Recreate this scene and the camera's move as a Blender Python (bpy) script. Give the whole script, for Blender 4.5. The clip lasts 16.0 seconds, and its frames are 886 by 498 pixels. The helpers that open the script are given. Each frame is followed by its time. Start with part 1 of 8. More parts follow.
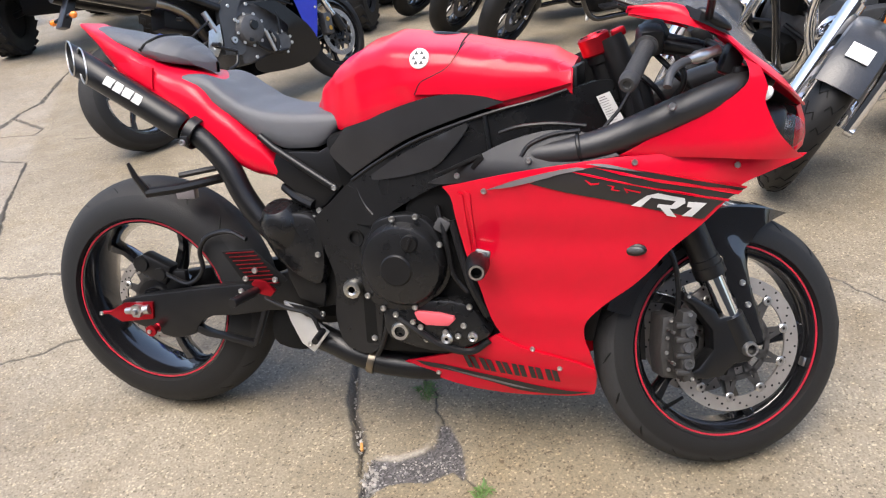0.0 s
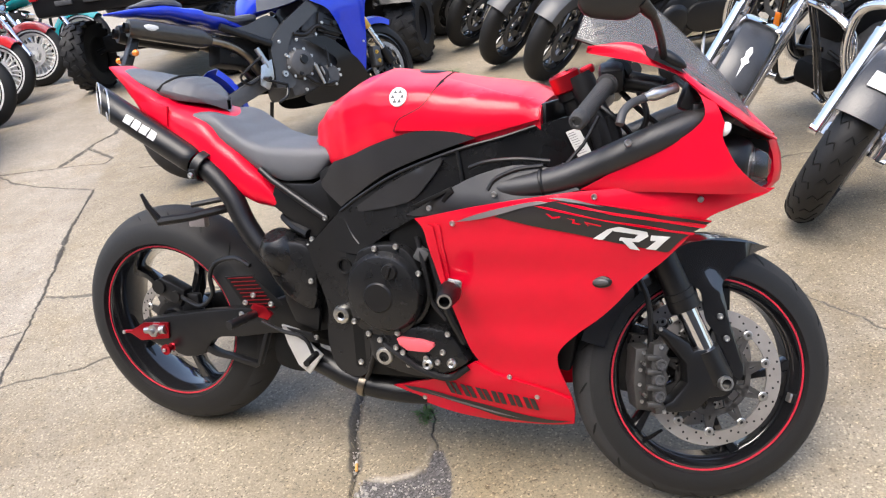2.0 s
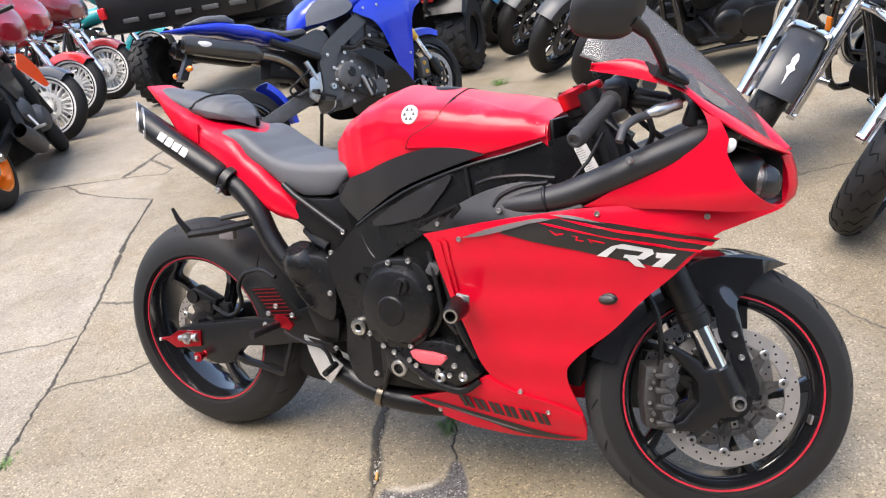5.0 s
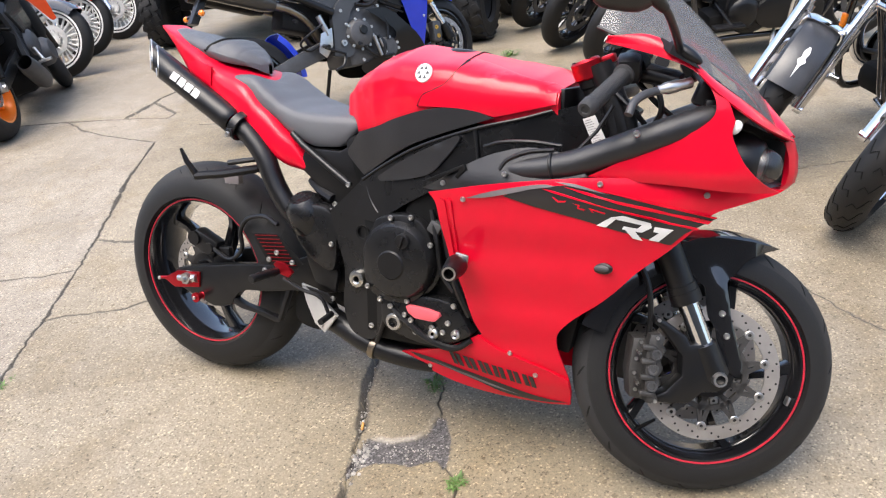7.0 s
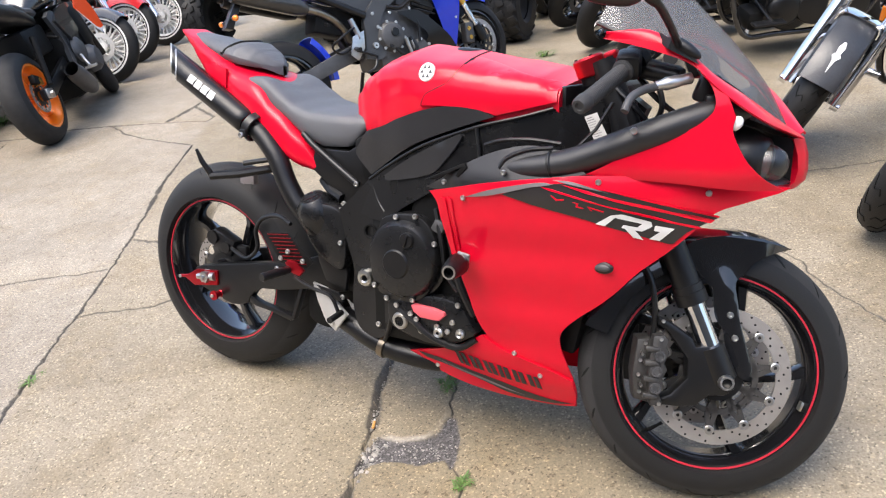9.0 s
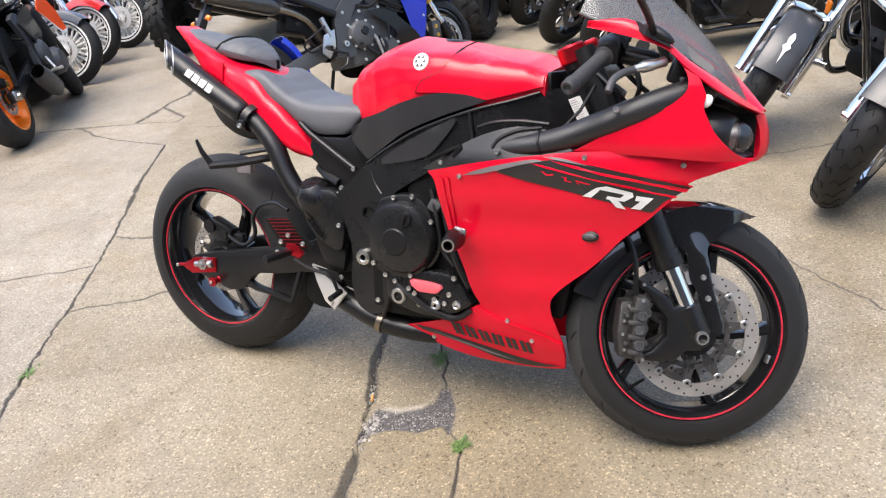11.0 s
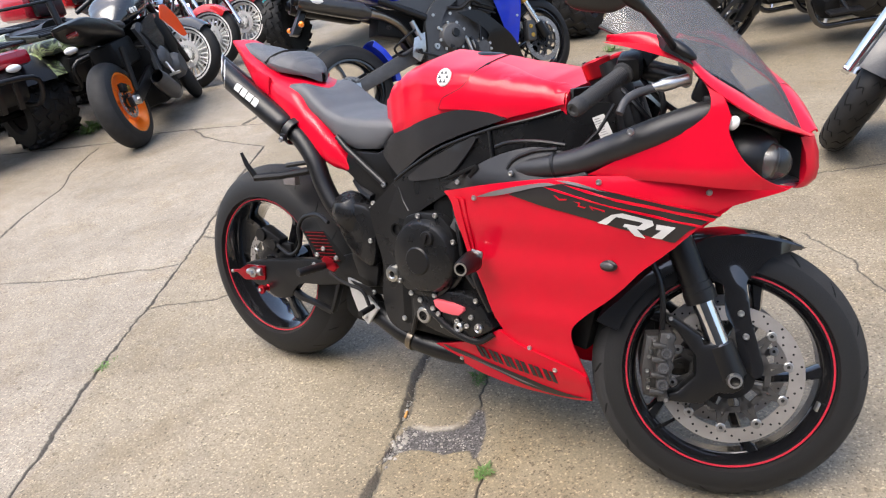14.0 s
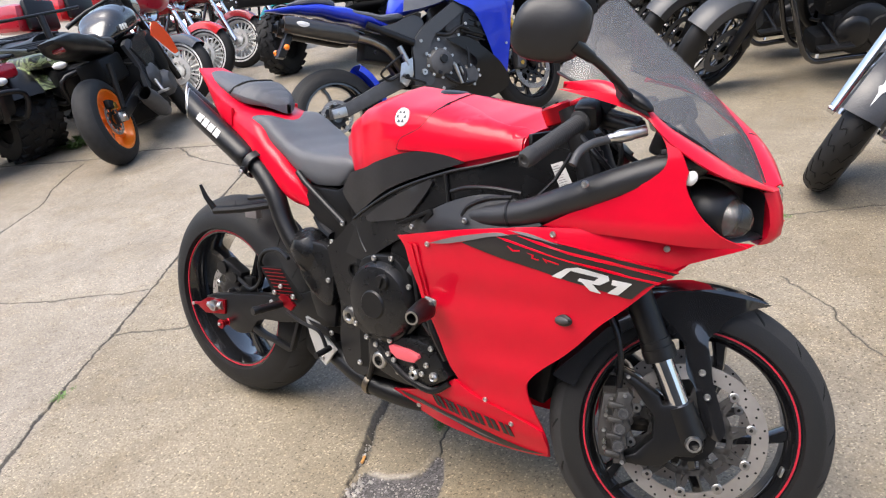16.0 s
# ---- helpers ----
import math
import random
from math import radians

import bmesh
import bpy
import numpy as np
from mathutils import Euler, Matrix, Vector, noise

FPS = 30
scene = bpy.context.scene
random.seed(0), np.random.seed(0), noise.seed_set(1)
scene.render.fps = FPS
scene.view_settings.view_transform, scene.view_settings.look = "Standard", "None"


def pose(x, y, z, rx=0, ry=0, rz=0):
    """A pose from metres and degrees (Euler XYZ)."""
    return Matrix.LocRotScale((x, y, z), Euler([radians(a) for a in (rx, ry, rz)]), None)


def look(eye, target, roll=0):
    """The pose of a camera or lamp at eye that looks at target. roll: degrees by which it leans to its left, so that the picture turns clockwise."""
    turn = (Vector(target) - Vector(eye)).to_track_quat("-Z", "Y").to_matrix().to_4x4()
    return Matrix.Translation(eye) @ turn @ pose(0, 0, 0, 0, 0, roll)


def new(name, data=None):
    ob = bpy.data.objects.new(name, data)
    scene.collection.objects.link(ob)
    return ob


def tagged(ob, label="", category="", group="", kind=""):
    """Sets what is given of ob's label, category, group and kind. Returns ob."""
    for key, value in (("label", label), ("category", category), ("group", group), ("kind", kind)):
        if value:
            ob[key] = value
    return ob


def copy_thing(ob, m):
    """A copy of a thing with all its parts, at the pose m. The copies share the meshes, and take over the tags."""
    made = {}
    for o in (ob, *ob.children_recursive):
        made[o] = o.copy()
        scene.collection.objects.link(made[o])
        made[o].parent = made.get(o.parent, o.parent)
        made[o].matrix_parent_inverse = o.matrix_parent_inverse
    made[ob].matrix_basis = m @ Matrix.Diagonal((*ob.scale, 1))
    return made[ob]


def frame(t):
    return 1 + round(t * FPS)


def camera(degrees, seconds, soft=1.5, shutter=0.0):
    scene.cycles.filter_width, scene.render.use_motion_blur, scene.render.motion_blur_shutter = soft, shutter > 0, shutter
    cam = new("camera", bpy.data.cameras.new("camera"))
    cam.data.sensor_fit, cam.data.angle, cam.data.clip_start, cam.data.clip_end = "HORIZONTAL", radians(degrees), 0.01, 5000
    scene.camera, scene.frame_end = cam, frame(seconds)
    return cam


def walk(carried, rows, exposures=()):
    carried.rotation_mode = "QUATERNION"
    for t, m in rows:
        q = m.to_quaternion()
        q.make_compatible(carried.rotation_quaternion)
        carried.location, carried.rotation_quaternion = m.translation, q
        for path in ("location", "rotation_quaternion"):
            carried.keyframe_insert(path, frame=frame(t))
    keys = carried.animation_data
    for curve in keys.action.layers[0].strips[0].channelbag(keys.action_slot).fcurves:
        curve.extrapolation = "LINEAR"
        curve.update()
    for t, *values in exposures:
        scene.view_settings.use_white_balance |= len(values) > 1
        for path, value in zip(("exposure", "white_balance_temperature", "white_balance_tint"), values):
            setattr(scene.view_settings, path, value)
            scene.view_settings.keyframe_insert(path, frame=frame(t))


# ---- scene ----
cam = camera(62.7, 16.0, 1.2)
PATH = [
    (0, (1.183, -1.292, 1.262), (0.685, 0.389, 0.3), -6.6),
    (0.5, (1.179, -1.28, 1.265), (0.752, 0.429, 0.319), -5.1),
    (1, (1.246, -1.273, 1.281), (0.751, 0.452, 0.398), -6.0),
    (1.5, (1.33, -1.277, 1.28), (0.707, 0.416, 0.416), -7.6),
    (2, (1.391, -1.283, 1.274), (0.696, 0.375, 0.397), -8.7),
    (2.5, (1.405, -1.287, 1.272), (0.65, 0.351, 0.406), -9.3),
    (3, (1.384, -1.316, 1.281), (0.64, 0.331, 0.424), -8.7),
    (3.2, (1.376, -1.337, 1.283), (0.67, 0.324, 0.421), -8.2),
    (5.3, (1.513, -1.232, 1.282), (0.62, 0.348, 0.442), -10.7),
    (5.5, (1.517, -1.221, 1.277), (0.599, 0.337, 0.424), -10.6),
    (6, (1.526, -1.214, 1.268), (0.558, 0.298, 0.387), -9.5),
    (6.5, (1.512, -1.256, 1.268), (0.581, 0.268, 0.367), -7.3),
    (7, (1.499, -1.294, 1.277), (0.667, 0.279, 0.366), -6.0),
    (7.5, (1.514, -1.299, 1.28), (0.706, 0.297, 0.386), -6.2),
    (8, (1.539, -1.291, 1.279), (0.674, 0.285, 0.403), -7.0),
    (8.5, (1.564, -1.272, 1.274), (0.674, 0.292, 0.401), -7.2),
    (9, (1.581, -1.255, 1.26), (0.636, 0.265, 0.368), -7.6),
    (9.2, (1.58, -1.258, 1.258), (0.616, 0.244, 0.355), -7.9),
    (11.3, (1.57, -1.417, 1.282), (0.727, 0.161, 0.389), -7.5),
    (11.5, (1.586, -1.405, 1.286), (0.711, 0.175, 0.427), -8.0),
    (12, (1.661, -1.353, 1.283), (0.682, 0.18, 0.451), -8.5),
    (12.5, (1.714, -1.308, 1.281), (0.652, 0.173, 0.456), -10.5),
    (13, (1.751, -1.273, 1.274), (0.65, 0.174, 0.441), -10.6),
    (13.5, (1.776, -1.252, 1.266), (0.615, 0.139, 0.419), -11.1),
    (14, (1.741, -1.228, 1.272), (0.602, 0.168, 0.404), -10.7),
    (14.5, (1.678, -1.193, 1.282), (0.621, 0.262, 0.406), -9.2),
    (15, (1.662, -1.163, 1.274), (0.699, 0.336, 0.366), -8.1),
    (15.5, (1.713, -1.127, 1.287), (0.679, 0.356, 0.432), -7.9),
    (16, (1.774, -1.105, 1.285), (0.632, 0.315, 0.459), -9.1),
]
EXPOSURES = [(0, 1.41), (1, 1.46), (3, 1.56), (7, 1.51), (9, 1.52), (11.5, 1.52), (12.5, 1.49), (14.0, 1.40), (16, 1.37)]
walk(cam, [(t, look(eye, target, roll)) for t, eye, target, roll in PATH], EXPOSURES)

# ---- world, sun, exposure ----
from mathutils import geometry

world = bpy.data.worlds.new("overcast_sky")
scene.world = world
world.use_nodes = True
_wt = world.node_tree
_bg = _wt.nodes["Background"]
_sky = _wt.nodes.new("ShaderNodeTexSky")
_sky.sky_type = "NISHITA"
_sky.sun_disc = False
_sky.sun_elevation = radians(68)
_sky.sun_rotation = radians(200)
_sky.air_density, _sky.dust_density, _sky.ozone_density = 1.0, 4.0, 1.0
_wt.links.new(_sky.outputs[0], _bg.inputs[0])
_bg.inputs[1].default_value = 0.15
sun_data = bpy.data.lights.new("sun", "SUN")
sun_data.energy, sun_data.angle, sun_data.color = 1.2, radians(45), (1.0, 0.97, 0.93)
sun = new("sun", sun_data)
sun.matrix_world = look((-1.2, -3.4, 9.0), (0, 0, 0))


# ---- materials ----
def material(name, color, rough=0.5, metal=0.0, coat=0.0, var=0.15, scale=30.0, bump=0.0, bump_scale=400.0, big=3.0,
             spec=0.5, trans=0.0, ior=1.5, rough_var=0.1, tint=None, coat_rough=0.04):
    """A surface with two scales of colour variation, uneven gloss and fine relief."""
    m = bpy.data.materials.new(name)
    m.use_nodes = True
    nt = m.node_tree
    b = nt.nodes["Principled BSDF"]
    b.inputs["Metallic"].default_value = metal
    b.inputs["Coat Weight"].default_value = coat
    b.inputs["Coat Roughness"].default_value = coat_rough
    b.inputs["Specular IOR Level"].default_value = spec
    b.inputs["Transmission Weight"].default_value = trans
    b.inputs["IOR"].default_value = ior
    tc = nt.nodes.new("ShaderNodeTexCoord")
    n1 = nt.nodes.new("ShaderNodeTexNoise")
    n1.inputs["Scale"].default_value = scale
    n1.inputs["Detail"].default_value = 6
    n2 = nt.nodes.new("ShaderNodeTexNoise")
    n2.inputs["Scale"].default_value = big
    n2.inputs["Detail"].default_value = 3
    add = nt.nodes.new("ShaderNodeMath")
    add.operation = "ADD"
    half = nt.nodes.new("ShaderNodeMath")
    half.operation = "MULTIPLY"
    half.inputs[1].default_value = 0.5
    for n in (n1, n2):
        nt.links.new(tc.outputs["Object"], n.inputs["Vector"])
    nt.links.new(n1.outputs[0], add.inputs[0])
    nt.links.new(n2.outputs[0], add.inputs[1])
    nt.links.new(add.outputs[0], half.inputs[0])
    ramp = nt.nodes.new("ShaderNodeValToRGB")
    ramp.color_ramp.elements[0].position, ramp.color_ramp.elements[1].position = 0.3, 0.7
    second = tint or tuple(c * (1 - var) for c in color)
    ramp.color_ramp.elements[0].color = (*second, 1)
    ramp.color_ramp.elements[1].color = (*[min(1, c * (1 + var)) for c in color], 1)
    nt.links.new(half.outputs[0], ramp.inputs[0])
    nt.links.new(ramp.outputs[0], b.inputs["Base Color"])
    mr = nt.nodes.new("ShaderNodeMapRange")
    mr.inputs["To Min"].default_value = max(0.02, rough - rough_var)
    mr.inputs["To Max"].default_value = min(1.0, rough + rough_var)
    nt.links.new(half.outputs[0], mr.inputs["Value"])
    nt.links.new(mr.outputs[0], b.inputs["Roughness"])
    if bump:
        nb = nt.nodes.new("ShaderNodeTexNoise")
        nb.inputs["Scale"].default_value = bump_scale
        nb.inputs["Detail"].default_value = 3
        nt.links.new(tc.outputs["Object"], nb.inputs["Vector"])
        bn = nt.nodes.new("ShaderNodeBump")
        bn.inputs["Strength"].default_value = bump
        bn.inputs["Distance"].default_value = 0.002
        nt.links.new(nb.outputs[0], bn.inputs["Height"])
        nt.links.new(bn.outputs[0], b.inputs["Normal"])
    return m


RED = material("red_gloss_paint", (0.62, 0.0035, 0.023), 0.36, coat=0.5, var=0.04, rough_var=0.05, spec=0.08, coat_rough=0.14)
RIM_RED = material("dull_red_rim_tape", (0.42, 0.012, 0.03), 0.45, var=0.1)
BARE_ALLOY = material("bare_alloy_plate", (0.6, 0.59, 0.57), 0.45, metal=0.55, var=0.12)
RED_ANOD = material("red_anodised_aluminium", (0.42, 0.012, 0.022), 0.32, metal=0.85, var=0.1)
BLACK_SATIN = material("satin_black_plastic", (0.0068, 0.0067, 0.0072), 0.33, var=0.25, bump=0.15, bump_scale=900, spec=0.36)
BLACK_PAINT = material("black_engine_paint", (0.0065, 0.0065, 0.007), 0.34, var=0.25, bump=0.1, bump_scale=600, spec=0.36)
BLACK_PLASTIC = material("textured_black_plastic", (0.0145, 0.0142, 0.0152), 0.38, var=0.2, bump=0.2, bump_scale=1100, spec=0.5)
ENGINE_BLACK = material("black_cover_paint", (0.0075, 0.0075, 0.008), 0.28, var=0.25, bump=0.12, bump_scale=500, spec=0.45)
BLACK_GLOSS = material("gloss_black_paint", (0.008, 0.008, 0.009), 0.15, coat=1.0, var=0.1, rough_var=0.05)
# near-black with shade put into the colour, for insides, bores and grooves
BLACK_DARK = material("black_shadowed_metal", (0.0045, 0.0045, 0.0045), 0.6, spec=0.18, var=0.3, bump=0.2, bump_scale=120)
DECAL_BLACK = material("black_vinyl_decal", (0.02, 0.018, 0.018), 0.35, var=0.1)
DECAL_GREY = material("grey_vinyl_decal", (0.15, 0.135, 0.138), 0.35, var=0.1)
DECAL_WHITE = material("white_vinyl_decal", (0.62, 0.61, 0.59), 0.4, var=0.06)
RUBBER = material("tyre_rubber", (0.009, 0.009, 0.0094), 0.58, var=0.25, scale=18, bump=0.25, bump_scale=300, tint=(0.012, 0.0117, 0.0113), spec=0.28)
VINYL = material("grey_black_seat_vinyl", (0.082, 0.084, 0.091), 0.5, var=0.1, bump=0.35, bump_scale=900)
ALU = material("brushed_aluminium", (0.55, 0.54, 0.52), 0.35, metal=1.0, var=0.15, scale=60)
STEEL = material("stainless_steel", (0.5, 0.49, 0.46), 0.28, metal=1.0, var=0.2, scale=40)
TREAD = material("scrubbed_tread_rubber", (0.024, 0.0237, 0.0235), 0.75, var=0.3, scale=24, bump=0.3, bump_scale=260, spec=0.3)
DISC_STEEL = material("brake_disc_steel", (0.37, 0.345, 0.32), 0.45, metal=0.75, var=0.25, scale=25)
DUSTY = material("dusty_caliper_paint", (0.032, 0.030, 0.028), 0.5, var=0.5, scale=70, bump=0.3, bump_scale=500, spec=0.5)
CHROME = material("chrome", (0.75, 0.75, 0.76), 0.07, metal=1.0, var=0.05, rough_var=0.04)
TITAN = material("heated_header_steel", (0.25, 0.21, 0.16), 0.35, metal=1.0, var=0.35, scale=14)
ENGINE_GREY = material("cast_engine_grey", (0.07, 0.07, 0.072), 0.5, metal=0.3, var=0.3, bump=0.2, bump_scale=300)
ORANGE = material("orange_wheel_paint", (0.85, 0.2, 0.01), 0.35, coat=0.6, var=0.08)
AMBER = material("amber_lens", (0.9, 0.22, 0.01), 0.15, coat=0.8, var=0.1)
BLUE = material("blue_metallic_paint", (0.010, 0.035, 0.50), 0.3, metal=0.1, coat=0.8, spec=0.3, var=0.08, rough_var=0.05)
GREY_FENDER = material("grey_metallic_fender_paint", (0.036, 0.038, 0.042), 0.45, coat=0.15, var=0.1)
DARK_PAINT = material("black_metallic_paint", (0.025, 0.027, 0.032), 0.22, coat=1.0, var=0.15)
MAROON = material("dark_red_paint", (0.22, 0.012, 0.016), 0.25, coat=1.0, var=0.1)
BRIGHT_RED = material("bright_red_paint", (0.5, 0.015, 0.02), 0.25, coat=1.0, var=0.08)
TEAL = material("teal_paint", (0.01, 0.28, 0.3), 0.25, coat=1.0, var=0.08)
CYAN = material("light_blue_paint", (0.03, 0.3, 0.62), 0.25, coat=1.0, var=0.08)
def camouflage():
    """Hard-edged patches of pale green, olive, black and dry-grass white."""
    m = bpy.data.materials.new("camouflage_plastic")
    m.use_nodes = True
    nt = m.node_tree
    b = nt.nodes["Principled BSDF"]
    b.inputs["Roughness"].default_value = 0.35
    b.inputs["Coat Weight"].default_value = 0.4
    tc = nt.nodes.new("ShaderNodeTexCoord")
    no = nt.nodes.new("ShaderNodeTexNoise")
    no.inputs["Scale"].default_value, no.inputs["Detail"].default_value, no.inputs["Distortion"].default_value = 7.5, 5, 1.2
    ra = nt.nodes.new("ShaderNodeValToRGB")
    ra.color_ramp.interpolation = "CONSTANT"
    ra.color_ramp.elements[0].position, ra.color_ramp.elements[0].color = 0.0, (0.012, 0.013, 0.010, 1)
    ra.color_ramp.elements[1].position, ra.color_ramp.elements[1].color = 0.60, (0.52, 0.52, 0.42, 1)
    for pos, col in ((0.44, (0.06, 0.075, 0.03, 1)), (0.5, (0.24, 0.29, 0.13, 1)), (0.57, (0.03, 0.032, 0.02, 1))):
        e = ra.color_ramp.elements.new(pos)
        e.color = col
    nt.links.new(tc.outputs["Object"], no.inputs["Vector"])
    nt.links.new(no.outputs[0], ra.inputs[0])
    nt.links.new(ra.outputs[0], b.inputs["Base Color"])
    return m


CAMO = camouflage()
WHITE = material("white_paint", (0.75, 0.75, 0.73), 0.4, var=0.06)
POLISH_WHITE = material("polished_rim_white", (0.7, 0.69, 0.66), 0.6, var=0.1)
GOLD = material("gold_anodised_fork", (0.75, 0.42, 0.08), 0.3, metal=0.9, var=0.1)
LEAF = material("weed_leaf", (0.09, 0.16, 0.035), 0.6, var=0.4, scale=60)
CHARCOAL = material("charcoal_tank_paint", (0.018, 0.019, 0.021), 0.25, coat=0.8, var=0.12)
TOUR_RED = material("deep_red_touring_paint", (0.36, 0.008, 0.02), 0.3, coat=0.8, var=0.1)
WET_GUARD = material("damp_dark_grey_guard_paint", (0.022, 0.023, 0.026), 0.4, coat=0.25, var=0.3, scale=140, bump=0.5, bump_scale=160)
PAPER = material("warning_label_paper", (0.5, 0.49, 0.47), 0.6, var=0.08)


def clear_sheet(name, tint, rough=0.03, haze=(0.025, 3.5), slant=0.4, veil=0.0):
    """A thin see-through sheet: it dims what lies behind it and mirrors more at a slant."""
    m = bpy.data.materials.new(name)
    m.use_nodes = True
    nt = m.node_tree
    see = nt.nodes.new("ShaderNodeBsdfTransparent")
    see.inputs["Color"].default_value = (*tint, 1)
    gloss = nt.nodes.new("ShaderNodeBsdfGlossy")
    gloss.inputs["Roughness"].default_value = rough
    gloss.inputs["Color"].default_value = (0.7, 0.7, 0.7, 1)
    lw = nt.nodes.new("ShaderNodeLayerWeight")
    lw.inputs["Blend"].default_value = 0.5
    pw = nt.nodes.new("ShaderNodeMath")
    pw.operation = "POWER"
    pw.inputs[1].default_value = haze[1]
    ml = nt.nodes.new("ShaderNodeMath")
    ml.operation = "MULTIPLY_ADD"
    ml.inputs[1].default_value, ml.inputs[2].default_value = slant, haze[0]
    mx = nt.nodes.new("ShaderNodeMixShader")
    nt.links.new(lw.outputs["Facing"], pw.inputs[0])
    nt.links.new(pw.outputs[0], ml.inputs[0])
    nt.links.new(ml.outputs[0], mx.inputs[0])
    nt.links.new(see.outputs[0], mx.inputs[1])
    nt.links.new(gloss.outputs[0], mx.inputs[2])
    last = mx
    if veil:
        # soft sky reflection put in as a flat grey diffuse layer
        sky_veil = nt.nodes.new("ShaderNodeBsdfDiffuse")
        sky_veil.inputs["Color"].default_value = (0.55, 0.55, 0.56, 1)
        last = nt.nodes.new("ShaderNodeMixShader")
        last.inputs[0].default_value = veil
        nt.links.new(mx.outputs[0], last.inputs[1])
        nt.links.new(sky_veil.outputs[0], last.inputs[2])
    nt.links.new(last.outputs[0], nt.nodes["Material Output"].inputs[0])
    return m


SMOKE = clear_sheet("smoked_windscreen", (0.6, 0.6, 0.605), 0.1, (0.035, 4.0), 0.05, veil=0.1)
LAMP_LENS = clear_sheet("frosty_lamp_lens", (0.85, 0.86, 0.87), 0.3, (0.1, 2.5), 0.3)
LENS = clear_sheet("clear_lens", (0.9, 0.91, 0.92), 0.03)


# ---- mesh helpers ----
def part(name, bm, mat, parent=None, label="", smooth=True, kind="", sharp=38):
    """Links a bmesh as one mesh object under a thing or a part."""
    bmesh.ops.recalc_face_normals(bm, faces=bm.faces)
    me = bpy.data.meshes.new(name)
    bm.to_mesh(me)
    bm.free()
    if smooth:
        me.shade_smooth()
        me.set_sharp_from_angle(angle=radians(sharp))
    for mm in (mat if isinstance(mat, (list, tuple)) else [mat]):
        me.materials.append(mm)
    ob = new(name, me)
    ob.parent = parent
    if label:
        ob["label"] = label
    if kind:
        ob["kind"] = kind
    return ob


def thing(name, m, label, category, group="", kind=""):
    ob = new(name)
    ob.empty_display_size = 0.1
    ob.matrix_world = m
    return tagged(ob, label, category, group, kind)


def box(bm, c, s, rot=(0, 0, 0), bevel=0.0):
    r = bmesh.ops.create_cube(bm, size=1.0, matrix=pose(*c, *rot) @ Matrix.Diagonal((*s, 1)))
    if bevel:
        es = {e for v in r["verts"] for e in v.link_edges}
        bmesh.ops.bevel(bm, geom=list(es), offset=bevel, segments=2, affect="EDGES", profile=0.5)


def frame_of(d):
    d = Vector(d).normalized()
    a = Vector((0, 0, 1)) if abs(d.z) < 0.9 else Vector((1, 0, 0))
    u = d.cross(a).normalized()
    return d, u, d.cross(u)


def ring_tube(bm, pts, radii, seg=12, cap=True):
    """Sweeps a circle along a line of points."""
    pts = [Vector(p) for p in pts]
    n = len(pts)
    if not isinstance(radii, (list, tuple)):
        radii = [radii] * n
    rings = []
    u = None
    for i, p in enumerate(pts):
        d = (pts[min(i + 1, n - 1)] - pts[max(i - 1, 0)]).normalized()
        if u is None:
            _, u, w = frame_of(d)
        u = (u - d * u.dot(d)).normalized()
        w = d.cross(u)
        rings.append([bm.verts.new(p + radii[i] * (math.cos(a) * u + math.sin(a) * w)) for a in
                      [2 * math.pi * k / seg for k in range(seg)]])
    for a, b in zip(rings, rings[1:]):
        for k in range(seg):
            bm.faces.new((a[k], a[(k + 1) % seg], b[(k + 1) % seg], b[k]))
    if cap:
        bm.faces.new(rings[0][::-1])
        bm.faces.new(rings[-1])


def spline(pts, n=6, closed=False):
    """A smooth line through points; a point with a trailing 1 past its coordinates stays a corner."""
    dim = 3 if len(pts[0]) in (3, 4) and not closed else 2
    P = [Vector(p[:dim]) for p in pts]
    corner = [len(p) > dim for p in pts]
    m, out = len(P), []
    for i in range(m if closed else m - 1):
        p1, p2 = P[i], P[(i + 1) % m]
        p0 = P[i - 1] if (closed or i > 0) and not corner[i] else p1 * 2 - p2
        j = (i + 2) % m
        p3 = P[j] if (closed or i + 2 < m) and not corner[(i + 1) % m] else p2 * 2 - p1
        for k in range(n):
            t = k / n
            out.append(0.5 * ((2 * p1) + (p2 - p0) * t + (2 * p0 - 5 * p1 + 4 * p2 - p3) * t * t + (3 * p1 - p0 - 3 * p2 + p3) * t ** 3))
    if not closed:
        out.append(P[-1])
    return out


def pipe(bm, pts, r, seg=12, n=5):
    ring_tube(bm, spline([tuple(p) for p in pts], n), r, seg)


def rod(bm, a, b, r, r2=None, seg=12):
    ring_tube(bm, [a, b], [r, r if r2 is None else r2], seg)


def lathe(bm, prof, c=(0, 0, 0), axis=(0, 1, 0), seg=48, closed=False):
    """Turns a profile of (radius, along) round an axis; closed: the profile is a loop."""
    d, u, w = frame_of(axis)
    c = Vector(c)
    rings = []
    for r, h in prof:
        rings.append([bm.verts.new(c + d * h + max(r, 1e-4) * (math.cos(2 * math.pi * k / seg) * u + math.sin(2 * math.pi * k / seg) * w)) for k in range(seg)])
    pairs = list(zip(rings, rings[1:])) + ([(rings[-1], rings[0])] if closed else [])
    for a, b in pairs:
        for k in range(seg):
            bm.faces.new((a[k], a[(k + 1) % seg], b[(k + 1) % seg], b[k]))


